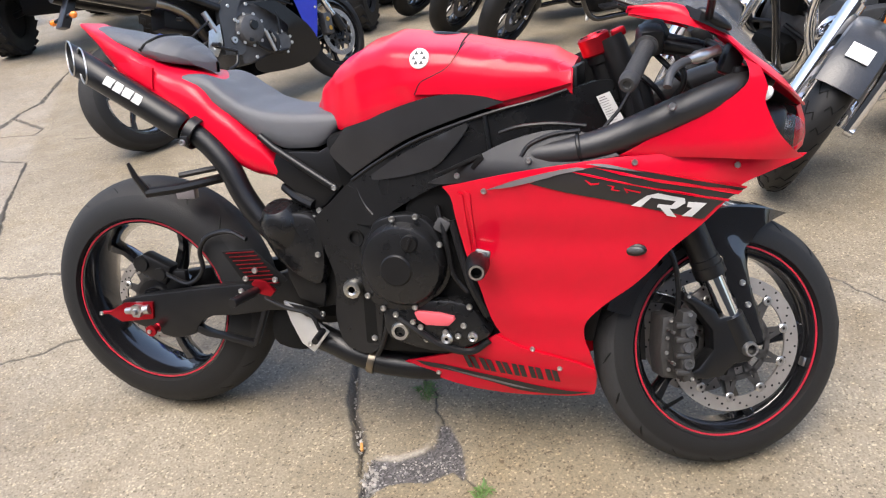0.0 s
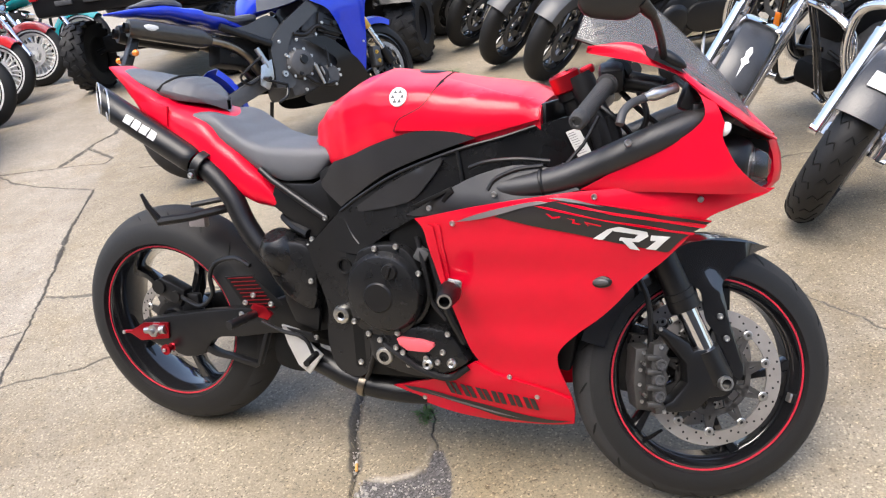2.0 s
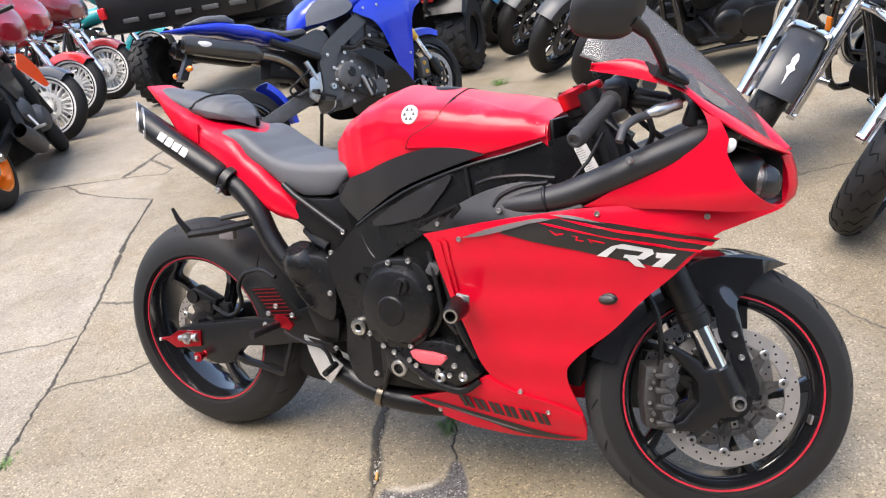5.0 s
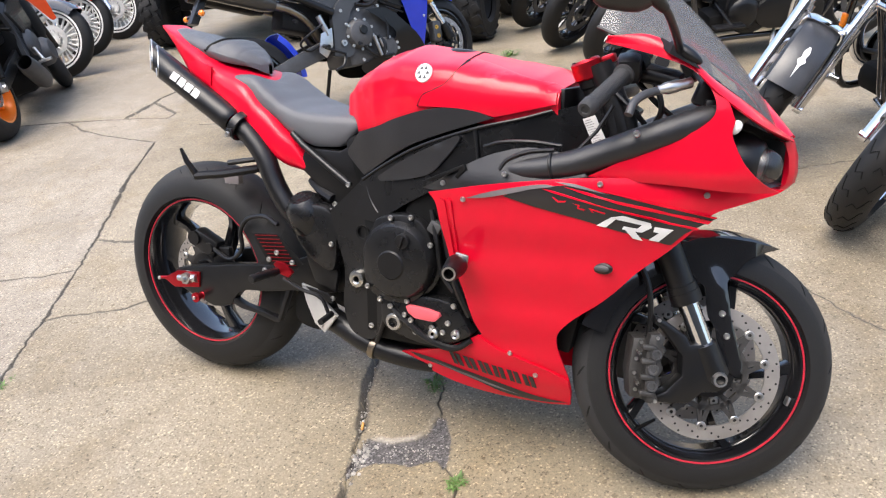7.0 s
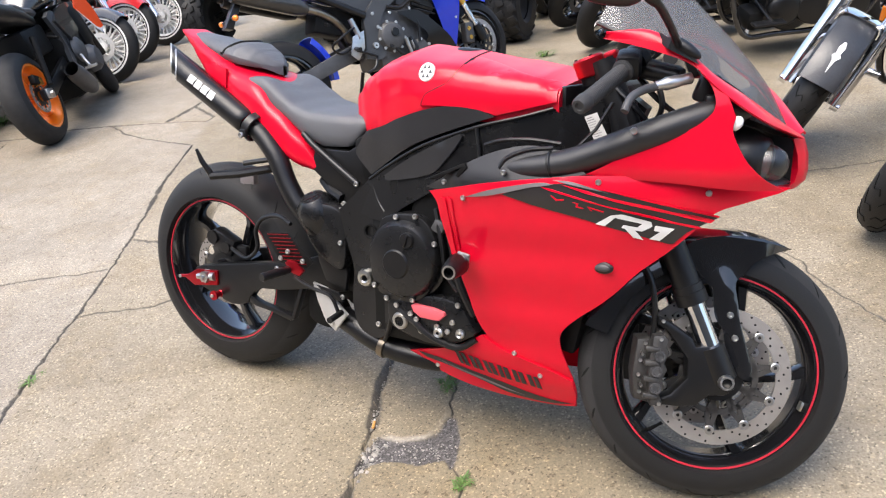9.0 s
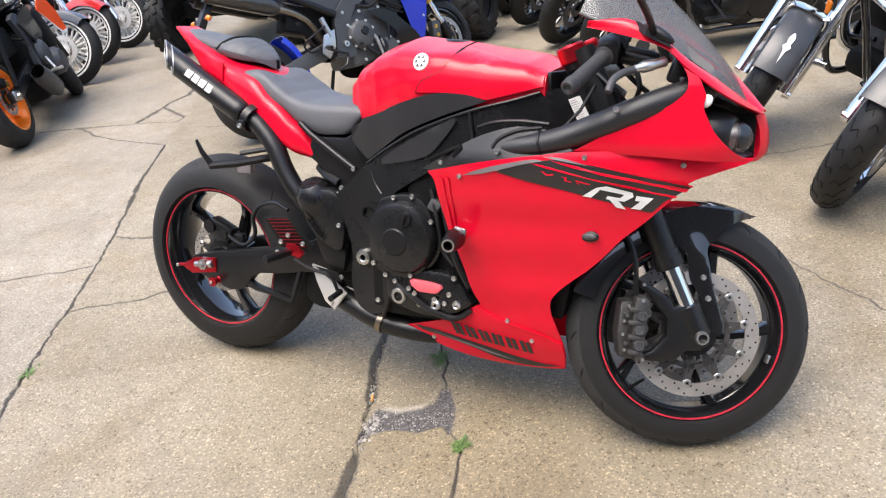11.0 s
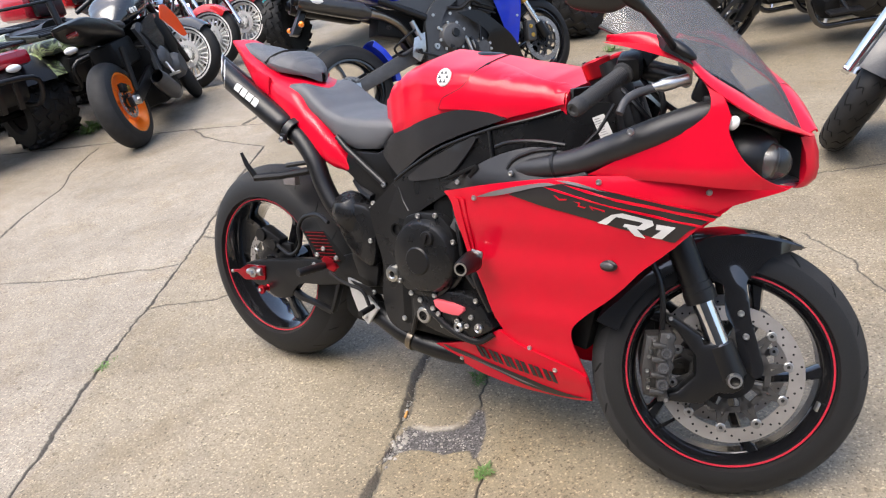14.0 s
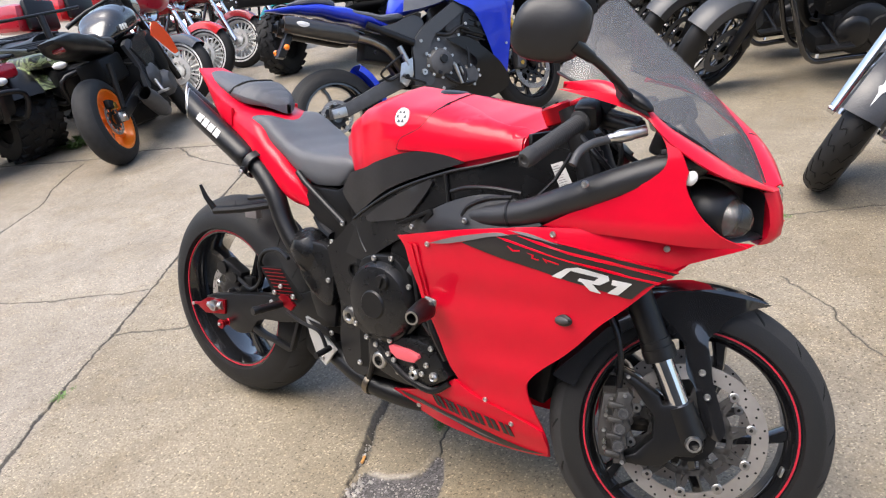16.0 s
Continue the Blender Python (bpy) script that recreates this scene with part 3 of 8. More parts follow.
def sport_wheel(parent, c, R, hw, rw, turn=None, stripe=None, rim_mat=None, spokes=5, phase=0.0, discs=(), disc_r=0.155, hub=0.045, pairs=False, sipes=True, k=1.0):
    """A cast wheel: rim with tyre, spokes, stripe, hub and discs, in its thing's frame."""
    turn = turn or Matrix.Identity(4)
    rim_mat = rim_mat or BLACK_GLOSS
    c = Vector(c)

    def put(bm):
        bmesh.ops.transform(bm, matrix=turn @ Matrix.Translation(c) @ Matrix.Diagonal((k, 1, k, 1)), verts=bm.verts)
        return bm

    bm = bmesh.new()
    lathe(bm, [(0.223, -rw), (0.223, rw), (0.206, rw), (0.198, rw - 0.02), (0.19, rw * 0.4), (0.19, -rw * 0.4), (0.198, -rw + 0.02), (0.206, -rw)], seg=96, closed=True)
    lathe(bm, [(0.012, -hub - 0.02), (hub * 0.75, -hub - 0.02), (hub * 0.75, -hub + 0.01), (hub * 0.6, 0), (hub * 0.75, hub - 0.01), (hub * 0.75, hub + 0.02), (0.012, hub + 0.02)], seg=24)
    wheel = part("wheel", put(bm), rim_mat, parent)
    bm = bmesh.new()
    lathe(bm, tyre_profile(R, hw, 0.222), seg=160, closed=True)
    for f in bm.faces:
        q = f.calc_center_median()
        f.material_index = 1 if math.hypot(q.x, q.z) > 0.222 + 0.6 * (R - 0.222) else 0
    tyre = part("tyre", put(bm), [RUBBER, TREAD], wheel)
    if sipes:
        bm = bmesh.new()
        for side in (-1, 1):
            for q in range(18):
                a0 = 2 * math.pi * q / 18 + (0.17 if side > 0 else 0)
                pts = []
                for j in range(5):
                    u = j / 4
                    th = math.radians(38 + 34 * u)
                    rr = 0.222 + (R - 0.222) * math.sin(th) ** 0.9 - 0.0032
                    yy = side * hw * math.cos(th) ** 0.95
                    aa = a0 + 0.16 * u
                    pts.append((rr * math.cos(aa), yy, rr * math.sin(aa)))
                ring_tube(bm, pts, [0.001, 0.0034, 0.004, 0.0034, 0.001], 5)
        part("tread_groove", put(bm), BLACK_DARK, tyre, kind="stuff")
    for sp in range(spokes):
        for off in ((-0.16, 0.16) if pairs else (0.0,)):
            bm = bmesh.new()
            a = phase + 2 * math.pi * sp / spokes
            secs = []
            for r, t, w in ((hub * 0.6, 0.016, 0.03), (0.09, 0.012, 0.024), (0.15, 0.011, 0.02), (0.193, 0.016, 0.022)):
                aa = a + off * (r - hub * 0.6) / 0.15 + 0.25 * (r / 0.19) ** 2
                u, v = Vector((math.cos(aa), 0, math.sin(aa))), Vector((-math.sin(aa), 0, math.cos(aa)))
                o = u * r
                secs.append([o + v * t * cs + Vector((0, w * sn, 0)) for cs, sn in ((1, -0.6), (1, 0.6), (0.6, 1), (-0.6, 1), (-1, 0.6), (-1, -0.6), (-0.6, -1), (0.6, -1))])
            loft(bm, secs)
            part("spoke", put(bm), rim_mat, wheel)
    if stripe:
        for side in (-1, 1):
            bm = bmesh.new()
            y = side * rw
            lathe(bm, [(0.2104, y), (0.2104, y + side * 0.002), (0.2142, y + side * 0.002), (0.2142, y)], seg=120)
            part("rim_stripe", put(bm), stripe, wheel, "thin red rim stripe")
    for y in discs:
        bm = bmesh.new()
        r0 = disc_r * 0.79
        lathe(bm, [(r0, y - 0.0025), (disc_r, y - 0.0025), (disc_r, y + 0.0025), (r0, y + 0.0025)], seg=64, closed=True)
        # near-black dots drawn on the disc for the dark of its drilled holes
        hb = bmesh.new()
        for q in range(60):
            a = 2 * math.pi * q / 60
            r = r0 + (disc_r - r0) * (0.2 + 0.3 * (q % 3))
            for s in (-1, 1):
                rod(hb, (r * math.cos(a), y + s * 0.0022, r * math.sin(a)), (r * math.cos(a), y + s * 0.0029, r * math.sin(a)), 0.0026, seg=6)
        disc = part("brake_disc", put(bm), [DISC_STEEL], wheel)
        part("disc_drilling", put(hb), BLACK_DARK, disc, kind="stuff")
        bm = bmesh.new()
        lathe(bm, [(hub * 0.7, y - 0.004), (hub * 1.15, y - 0.004), (hub * 1.15, y + 0.004), (hub * 0.7, y + 0.004)], seg=32, closed=True)
        part("disc_carrier", put(bm), BLACK_SATIN, disc)
        bm = bmesh.new()
        lathe(bm, [(0.60 * r0, y - 0.003), (0.70 * r0, y - 0.003), (0.70 * r0, y + 0.003), (0.60 * r0, y + 0.003)], seg=40, closed=True)
        part("carrier_ring", put(bm), DUSTY, disc)
        r1 = r0 + 0.003
        for q in range(10):
            a = 2 * math.pi * q / 10 + 0.2
            for lean_ in (-0.2, 0.26):
                bm = bmesh.new()
                ends = [(hub * 0.9, a - lean_ * 0.6, 0.0065), (0.65 * r1, a + lean_ * 0.5, 0.0055), (r1, a + 0.03, 0.005)]
                left, right = [], []
                for rr, aa, w in ends:
                    left.append((rr * math.cos(aa) - w * math.sin(aa), rr * math.sin(aa) + w * math.cos(aa)))
                    right.append((rr * math.cos(aa) + w * math.sin(aa), rr * math.sin(aa) - w * math.cos(aa)))
                plate(bm, left + right[::-1], y - 0.003, y + 0.003)
                part("carrier_arm", put(bm), DUSTY, disc)
        for q in range(10):
            a = 2 * math.pi * q / 10 + 0.23
            bm = bmesh.new()
            lathe(bm, [(0.004, -0.005), (0.0085, -0.005), (0.0105, -0.003), (0.0105, 0.003), (0.0085, 0.005), (0.004, 0.005)], (r0 * math.cos(a), y, r0 * math.sin(a)), seg=14, closed=True)
            part("rivet", put(bm), ALU, disc)
    return wheel


bike = thing("red_sport_motorcycle", pose(0, 0.045, 0, -12.9, 0, 0), "glossy red and black sport motorcycle leaning on its side stand", "motorcycle")

# steering: fork, front wheel and bars are turned to the left about the raked head
RAKE = Vector((-0.407, 0, 0.914)).normalized()
HEAD = Vector((1.10, 0, 0.88))
STEER = Matrix.Translation(HEAD + Vector((-0.012, 0, 0))) @ Matrix.Rotation(radians(25), 4, RAKE) @ Matrix.Translation(-HEAD)
FRONT_AXLE = Vector((1.378, -0.018, 0.268))
REAR_AXLE = Vector((0.0, 0, 0.314))

sport_wheel(bike, REAR_AXLE, 0.311, 0.084, 0.072, stripe=RIM_RED, phase=0.94, discs=(-0.055,), disc_r=0.11)
front_wheel = sport_wheel(bike, FRONT_AXLE, 0.288, 0.053, 0.043, turn=STEER, k=0.97, stripe=RIM_RED, phase=1.05, discs=(-0.068, 0.068), disc_r=0.149)
for nm, ang, rr, mt in (("balance_weight", -0.32, 0.196, "w"), ("valve_stem", -2.28, 0.176, "v")):
    bm = bmesh.new()
    if mt == "w":
        box(bm, (rr, -0.034, 0), (0.006, 0.016, 0.02), bevel=0.0015)
    else:
        rod(bm, (0.196, -0.012, 0), (0.172, -0.03, 0), 0.005, 0.004, 8)
        rod(bm, (0.173, -0.029, 0), (0.158, -0.04, 0), 0.0035, None, 8)
    bmesh.ops.transform(bm, matrix=STEER @ Matrix.Translation(FRONT_AXLE) @ Matrix.Diagonal((0.97, 1, 0.97, 1)) @ Matrix.Rotation(-ang, 4, "Y"), verts=bm.verts)
    part(nm, bm, ALU if mt == "w" else BLACK_DARK, front_wheel, "bright stick-on balance weight" if mt == "w" else "")


def bpart(name, bm, mat, label="", parent=None, turn=False, sharp=38):
    if turn:
        bmesh.ops.transform(bm, matrix=STEER, verts=bm.verts)
    return part(name, bm, mat, parent or bike, label, sharp=sharp)


# fairing surfaces: half width by place along the machine and height
SIDE_W = [(0.66, 0.24), (0.75, 0.262), (0.86, 0.285), (0.95, 0.288), (1.08, 0.282), (1.19, 0.268), (1.30, 0.222), (1.38, 0.182), (1.5, 0.12), (1.56, 0.09)]
SIDE_V = [(0.14, 0.38), (0.18, 0.46), (0.235, 0.555), (0.29, 0.63), (0.40, 0.74), (0.53, 0.86), (0.62, 0.955), (0.67, 1.0), (0.69, 1.0), (0.72, 0.97), (0.8, 0.85)]
UPPER_W = [(1.0, 0.272), (1.16, 0.262), (1.25, 0.247), (1.37, 0.228), (1.41, 0.216), (1.45, 0.192), (1.5, 0.14), (1.53, 0.08), (1.56, 0.03)]


def side_y(x, z):
    return lerp_table(SIDE_W, x) * lerp_table(SIDE_V, z)


def upper_y(x, z):
    return lerp_table(UPPER_W, x) - 0.28 * max(0, z - 0.84) - 0.5 * max(0, 0.72 - z)


def both(name, outline, yf, mat, label="", thick=0.004, step=0.018, lift=0.0, parent=None, n=4):
    for side in (1, -1):
        bm = shell(outline, yf, thick, step, n, lift)
        if side < 0:
            bmesh.ops.scale(bm, vec=(1, -1, 1), verts=bm.verts)
        ob = bpart(name, bm, mat, label, parent)
        if side == 1:
            first = ob
    return first


SIDE_OUT = [(0.836, 0.658, 1), (0.967, 0.685), (1.086, 0.702), (1.172, 0.711), (1.252, 0.712), (1.328, 0.708), (1.409, 0.698), (1.496, 0.692, 1),
            (1.478, 0.681), (1.421, 0.662), (1.381, 0.645), (1.341, 0.602), (1.298, 0.559), (1.254, 0.52), (1.219, 0.48), (1.183, 0.444), (1.142, 0.41), (1.112, 0.38), (1.098, 0.355), (1.098, 0.32),
            (1.11, 0.28), (1.122, 0.22), (1.116, 0.165, 1), (1.05, 0.153), (0.917, 0.15), (0.802, 0.17), (0.72, 0.2), (0.679, 0.217, 1), (0.83, 0.272), (0.925, 0.328, 1), (0.91, 0.36), (0.892, 0.429), (0.88, 0.481), (0.868, 0.52), (0.858, 0.58), (0.851, 0.635)]
side_fairing = both("side_fairing", SIDE_OUT, side_y, RED, "glossy red side fairing panel")
COWL_OUT = [(1.17, 0.954, 1), (1.253, 0.934), (1.317, 0.912), (1.348, 0.889), (1.367, 0.863), (1.372, 0.838), (1.36, 0.819), (1.33, 0.797), (1.256, 0.763), (1.16, 0.712, 1),
            (1.25, 0.706), (1.33, 0.701), (1.41, 0.694), (1.488, 0.688, 1), (1.462, 0.708), (1.43, 0.742), (1.41, 0.778), (1.402, 0.80), (1.405, 0.822, 1), (1.385, 0.862), (1.33, 0.912), (1.29, 0.935), (1.25, 0.948)]
upper_cowl = both("upper_cowl", COWL_OUT, upper_y, RED, "glossy red upper cowl")

# windscreen and nose between centre line and edge line
SCREEN_C = [(1.182, 0, 1.123), (1.227, 0, 1.076), (1.298, 0, 1.008), (1.366, 0, 0.937), (1.430, 0, 0.858), (1.482, 0, 0.766)]
SCREEN_E = [(1.142, -0.174, 0.982), (1.185, -0.187, 0.966), (1.262, -0.185, 0.944), (1.346, -0.165, 0.894), (1.405, -0.13, 0.851), (1.481, -0.02, 0.763)]
NOSE_I = [(1.165, -0.196, 0.957), (1.24, -0.186, 0.966), (1.30, -0.174, 0.928), (1.346, -0.163, 0.89), (1.405, -0.128, 0.847), (1.481, -0.01, 0.76)]
NOSE_E = [(1.165, -0.198, 0.955), (1.25, -0.214, 0.942), (1.315, -0.214, 0.918), (1.375, -0.222, 0.868), (1.447, -0.175, 0.813), (1.502, -0.04, 0.772)]


def strip_surface(c, e, nu=24, nv=14, bulge=0.0, both_sides=True):
    C, E = spline(c, nu // (len(c) - 1) + 1), spline(e, nu // (len(e) - 1) + 1)
    bm = bmesh.new()
    rows = []
    vs = span(-1 if both_sides else 0, 1, nv * (2 if both_sides else 1) - (1 if both_sides else 0))
    for a, b in zip(C, E):
        row = []
        for v in vs:
            if both_sides:
                x, z = a.x + (b.x - a.x) * v * v, a.z + (b.z - a.z) * v * v
                row.append(bm.verts.new((x, b.y * v, z)))
            else:
                p = a.lerp(b, v) + Vector((0.3, -0.4, 0.85)) * bulge * 4 * v * (1 - v)
                row.append(bm.verts.new(p))
        rows.append(row)
    for r, s in zip(rows, rows[1:]):
        for k in range(len(r) - 1):
            bm.faces.new((r[k], r[k + 1], s[k + 1], s[k]))
    return bm


def thicken(bm, t=0.003):
    bmesh.ops.recalc_face_normals(bm, faces=bm.faces)
    bmesh.ops.solidify(bm, geom=bm.faces[:], thickness=t)
    return bm


screen = bpart("windscreen", thicken(strip_surface(SCREEN_C, SCREEN_E), 0.003), SMOKE, "dark smoked windscreen")
screen.visible_shadow = False
bm = bmesh.new()
ring_tube(bm, [(p.x, p.y, p.z) for p in spline(SCREEN_E, 5)], 0.0035, 6)
mirror_y(bm)
bpart("screen_trim", bm, BLACK_SATIN, parent=screen)
for side in (1, -1):
    bm = strip_surface(NOSE_I, NOSE_E, bulge=0.012, both_sides=False)
    if side < 0:
        bmesh.ops.scale(bm, vec=(1, -1, 1), verts=bm.verts)
    bpart("nose_cowl", thicken(bm, 0.004), RED, "glossy red nose cowl")
# beak between the two lamps
bm = bmesh.new()
loft(bm, [[(x + dx, y, z) for y, dx in ((-w, -0.012), (-w * 0.6, -0.002), (0, 0.004), (w * 0.6, -0.002), (w, -0.012), (0, -0.04))]
          for x, w, z in ((1.462, 0.02, 0.778), (1.498, 0.042, 0.77), (1.508, 0.036, 0.74), (1.511, 0.03, 0.71), (1.508, 0.03, 0.688), (1.494, 0.034, 0.672))])
bpart("nose_beak", bm, RED)
# head lamps set back in dark hollows
for side in (-1, 1):
    bm = bmesh.new()
    loft(bm, [[(1.40, side * 0.205, 0.828), (1.488, side * 0.038, 0.772), (1.488, side * 0.032, 0.684), (1.46, side * 0.14, 0.694), (1.41, side * 0.20, 0.76)],
              [(1.37, side * 0.17, 0.82), (1.45, side * 0.03, 0.775), (1.44, side * 0.03, 0.684), (1.40, side * 0.11, 0.69), (1.37, side * 0.15, 0.75)]], cap=False)
    bm.faces.new([v for v in bm.verts][5:10])
    lamp = bpart("head_lamp", bm, BLACK_SATIN, "black recessed head lamp housing")
    aim = (0.97, side * 0.2, -0.08)
    at_l = (1.452, side * 0.118, 0.733)
    bm = bmesh.new()
    lathe(bm, [(0.062, -0.06), (0.056, -0.03), (0.044, -0.004), (0.038, 0.0), (0.035, 0.002)], at_l, aim, 28)
    bpart("lamp_barrel", bm, BLACK_SATIN, parent=lamp)
    bm = bmesh.new()
    lathe(bm, [(0.0001, 0.036), (0.014, 0.034), (0.025, 0.026), (0.032, 0.012), (0.0345, 0.0), (0.0001, -0.001)], at_l, aim, 28)
    bpart("projector_lens", bm, LAMP_LENS, "clear projector lens", lamp)
    bm = bmesh.new()
    lathe(bm, [(0.0001, -0.003), (0.03, -0.003), (0.031, -0.0025)], at_l, aim, 24)
    bpart("reflector", bm, ENGINE_GREY, "grey reflector", lamp)
    bm = bmesh.new()
    loft(bm, [[(1.40, side * 0.172, 0.707), (1.47, side * 0.12, 0.692), (1.49, side * 0.034, 0.688), (1.42, side * 0.04, 0.692)], [(1.40, side * 0.165, 0.714), (1.465, side * 0.116, 0.697), (1.482, side * 0.036, 0.694), (1.42, side * 0.044, 0.71)]])
    bpart("lamp_tray", bm, BLACK_SATIN, parent=lamp)
    bm = bmesh.new()
    bmesh.ops.create_uvsphere(bm, u_segments=14, v_segments=10, radius=1, matrix=pose(1.405, side * 0.203, 0.81, 0, 30, 0) @ Matrix.Diagonal((0.0105, 0.008, 0.0135, 1)))
    bpart("position_lamp", bm, WHITE, "small white position lamp")

# decals of the side panel
both("black_stripe", [(1.002, 0.666, 1), (1.04, 0.681), (1.077, 0.69), (1.141, 0.695), (1.204, 0.685), (1.30, 0.661), (1.389, 0.638, 1), (1.336, 0.607, 1), (1.314, 0.584, 1), (1.292, 0.588), (1.183, 0.622), (1.065, 0.649, 1)],
     side_y, DECAL_BLACK, "black fading side stripe", 0.0006, step=0.012, lift=0.0022, parent=side_fairing)
both("red_pinstripe", [(1.08, 0.687, 1), (1.10, 0.6845, 1), (1.36, 0.6175, 1), (1.356, 0.6135, 1), (1.10, 0.6805, 1)], side_y, RED, "", 0.0006, step=0.01, lift=0.004, parent=side_fairing, n=0)
both("red_pinstripe", [(1.12, 0.6935, 1), (1.163, 0.6855, 1), (1.381, 0.632, 1), (1.374, 0.6255, 1), (1.163, 0.680, 1)], side_y, RED, "", 0.0006, step=0.01, lift=0.004, parent=side_fairing, n=0)
both("red_pinstripe", [(1.15, 0.6965, 1), (1.19, 0.6905, 1), (1.389, 0.640, 1), (1.386, 0.637, 1), (1.19, 0.6875, 1)], side_y, RED, "", 0.0006, step=0.01, lift=0.004, parent=side_fairing, n=0)
both("grey_stripe", [(0.922, 0.654, 1), (0.973, 0.672), (1.031, 0.686), (1.082, 0.695), (1.106, 0.6925, 1), (1.06, 0.684), (1.032, 0.676), (0.972, 0.661)], side_y, DECAL_GREY, "", 0.0006, step=0.012, lift=0.0045, parent=side_fairing)
both("grey_stripe", [(1.103, 0.701, 1), (1.141, 0.699), (1.184, 0.6885), (1.206, 0.6825, 1), (1.141, 0.6935)], side_y, DECAL_GREY, "", 0.0006, lift=0.0045, parent=side_fairing)

# tank
TANK_T = [(0.495, 0.81), (0.53, 0.862), (0.58, 0.905), (0.64, 0.935), (0.70, 0.95), (0.80, 0.938), (0.95, 0.914), (1.025, 0.902), (1.045, 0.889), (1.07, 0.877)]
TANK_B = [(0.495, 0.745), (0.60, 0.742), (0.70, 0.762), (0.83, 0.79), (0.95, 0.785), (1.07, 0.80)]
TANK_W = [(0.495, 0.045), (0.53, 0.092), (0.58, 0.13), (0.64, 0.16), (0.72, 0.182), (0.80, 0.189), (0.92, 0.185), (1.0, 0.178), (1.07, 0.17)]
TANK_S = [(0.0, 0.9), (0.1, 0.96), (0.25, 0.985), (0.42, 1.0), (0.6, 0.98), (0.72, 0.945), (0.78, 0.90), (0.82, 0.83), (0.88, 0.63), (0.94, 0.36), (0.98, 0.14), (1.0, 0.0)]
KNEE = [(0.44, 0.60), (0.44, 0.80), (0.575, 0.845), (0.635, 0.871), (0.70, 0.888), (0.728, 0.866), (0.752, 0.835), (0.775, 0.78), (0.775, 0.6)]


def edge_distance(x, z, poly):
    best = 9.0
    for (xa, za), (xb, zb) in zip(poly, poly[1:]):
        dx, dz = xb - xa, zb - za
        t = max(0.0, min(1.0, ((x - xa) * dx + (z - za) * dz) / (dx * dx + dz * dz)))
        best = min(best, math.hypot(x - xa - t * dx, z - za - t * dz))
    return best


def tank_y(x, z):
    zt, zb, w = (lerp_table(q, x) for q in (TANK_T, TANK_B, TANK_W))
    y = w * lerp_table(TANK_S, max(0.0, min(1.0, (z - zb) / (zt - zb))))
    if inside(x, z, KNEE):
        q = min(1.0, edge_distance(x, z, KNEE[1:8]) / 0.045)
        y -= 0.0055 * q * (2 - q)
    return max(y, 0.0)


bm = bmesh.new()
secs = []
levels = [i / 36 for i in range(36)] + [0.985, 0.995]
for x in span(0.495, 1.07, 72):
    zt, zb = lerp_table(TANK_T, x), lerp_table(TANK_B, x)
    right = [(x, -tank_y(x, zb + (zt - zb) * u), zb + (zt - zb) * u) for u in levels]
    secs.append(right + [(x, 0, zt)] + [(p[0], -p[1], p[2]) for p in right[::-1]])
loft(bm, secs)
bmesh.ops.smooth_vert(bm, verts=bm.verts, factor=0.35, use_axis_x=False, use_axis_y=True, use_axis_z=True)
tank = bpart("fuel_tank", bm, RED, "glossy red fuel tank", sharp=35)
both("tank_cover", [(0.853, 0.921, 1), (0.853, 0.898), (0.834, 0.872), (0.805, 0.857), (0.78, 0.845), (0.767, 0.823, 1), (0.84, 0.822), (0.90, 0.816), (0.94, 0.806, 1), (1.002, 0.82), (1.068, 0.836, 1), (1.066, 0.868, 1), (1.045, 0.876, 1), (0.99, 0.888), (0.92, 0.905)],
     tank_y, RED, "glossy red tank front cover", 0.010, 0.016, 0.007, tank, 3)
bm = bmesh.new()
arc = []
for u in span(0.80, 1.0, 12):
    x = 0.853 - 0.014 * (u - 0.8) / 0.2
    zt, zb = lerp_table(TANK_T, x), lerp_table(TANK_B, x)
    arc.append(Vector((x, -lerp_table(TANK_W, x) * lerp_table(TANK_S, u), zb + (zt - zb) * u)))
ring_tube(bm, arc + [Vector((p.x, -p.y, p.z)) for p in arc[-2::-1]], 0.0018, 6)
bpart("tank_seam", bm, BLACK_DARK, parent=tank)
for side in (-1, 1):
    bm = bmesh.new()
    line = spline([(0.853, 0, 0.916), (0.853, 0, 0.898), (0.834, 0, 0.872), (0.805, 0, 0.857), (0.78, 0, 0.845), (0.766, 0, 0.822)], 4)
    ring_tube(bm, [(q.x - 0.001, side * (tank_y(q.x, q.z) + 0.0035), q.z) for q in line], 0.0022, 6)
    bpart("cover_seam", bm, BLACK_DARK, parent=tank)
bm = bmesh.new()
box(bm, (1.072, 0, 0.83), (0.012, 0.30, 0.07), bevel=0.004)
bpart("tank_front_trim", bm, BLACK_SATIN, parent=tank)
# side cover under the tank
both("tank_side_cover", [(0.60, 0.757, 1), (0.66, 0.775), (0.70, 0.791), (0.769, 0.812), (0.831, 0.822), (0.898, 0.817), (0.94, 0.804, 1), (0.829, 0.769), (0.732, 0.731), (0.645, 0.68), (0.605, 0.655, 1), (0.555, 0.70), (0.575, 0.73)],
     lambda x, z: lerp_table([(0.55, 0.145), (0.62, 0.165), (0.72, 0.186), (0.8, 0.193), (0.95, 0.19)], x) - 0.12 * max(0, 0.74 - z), BLACK_PLASTIC, "textured black tank side cover", 0.01)
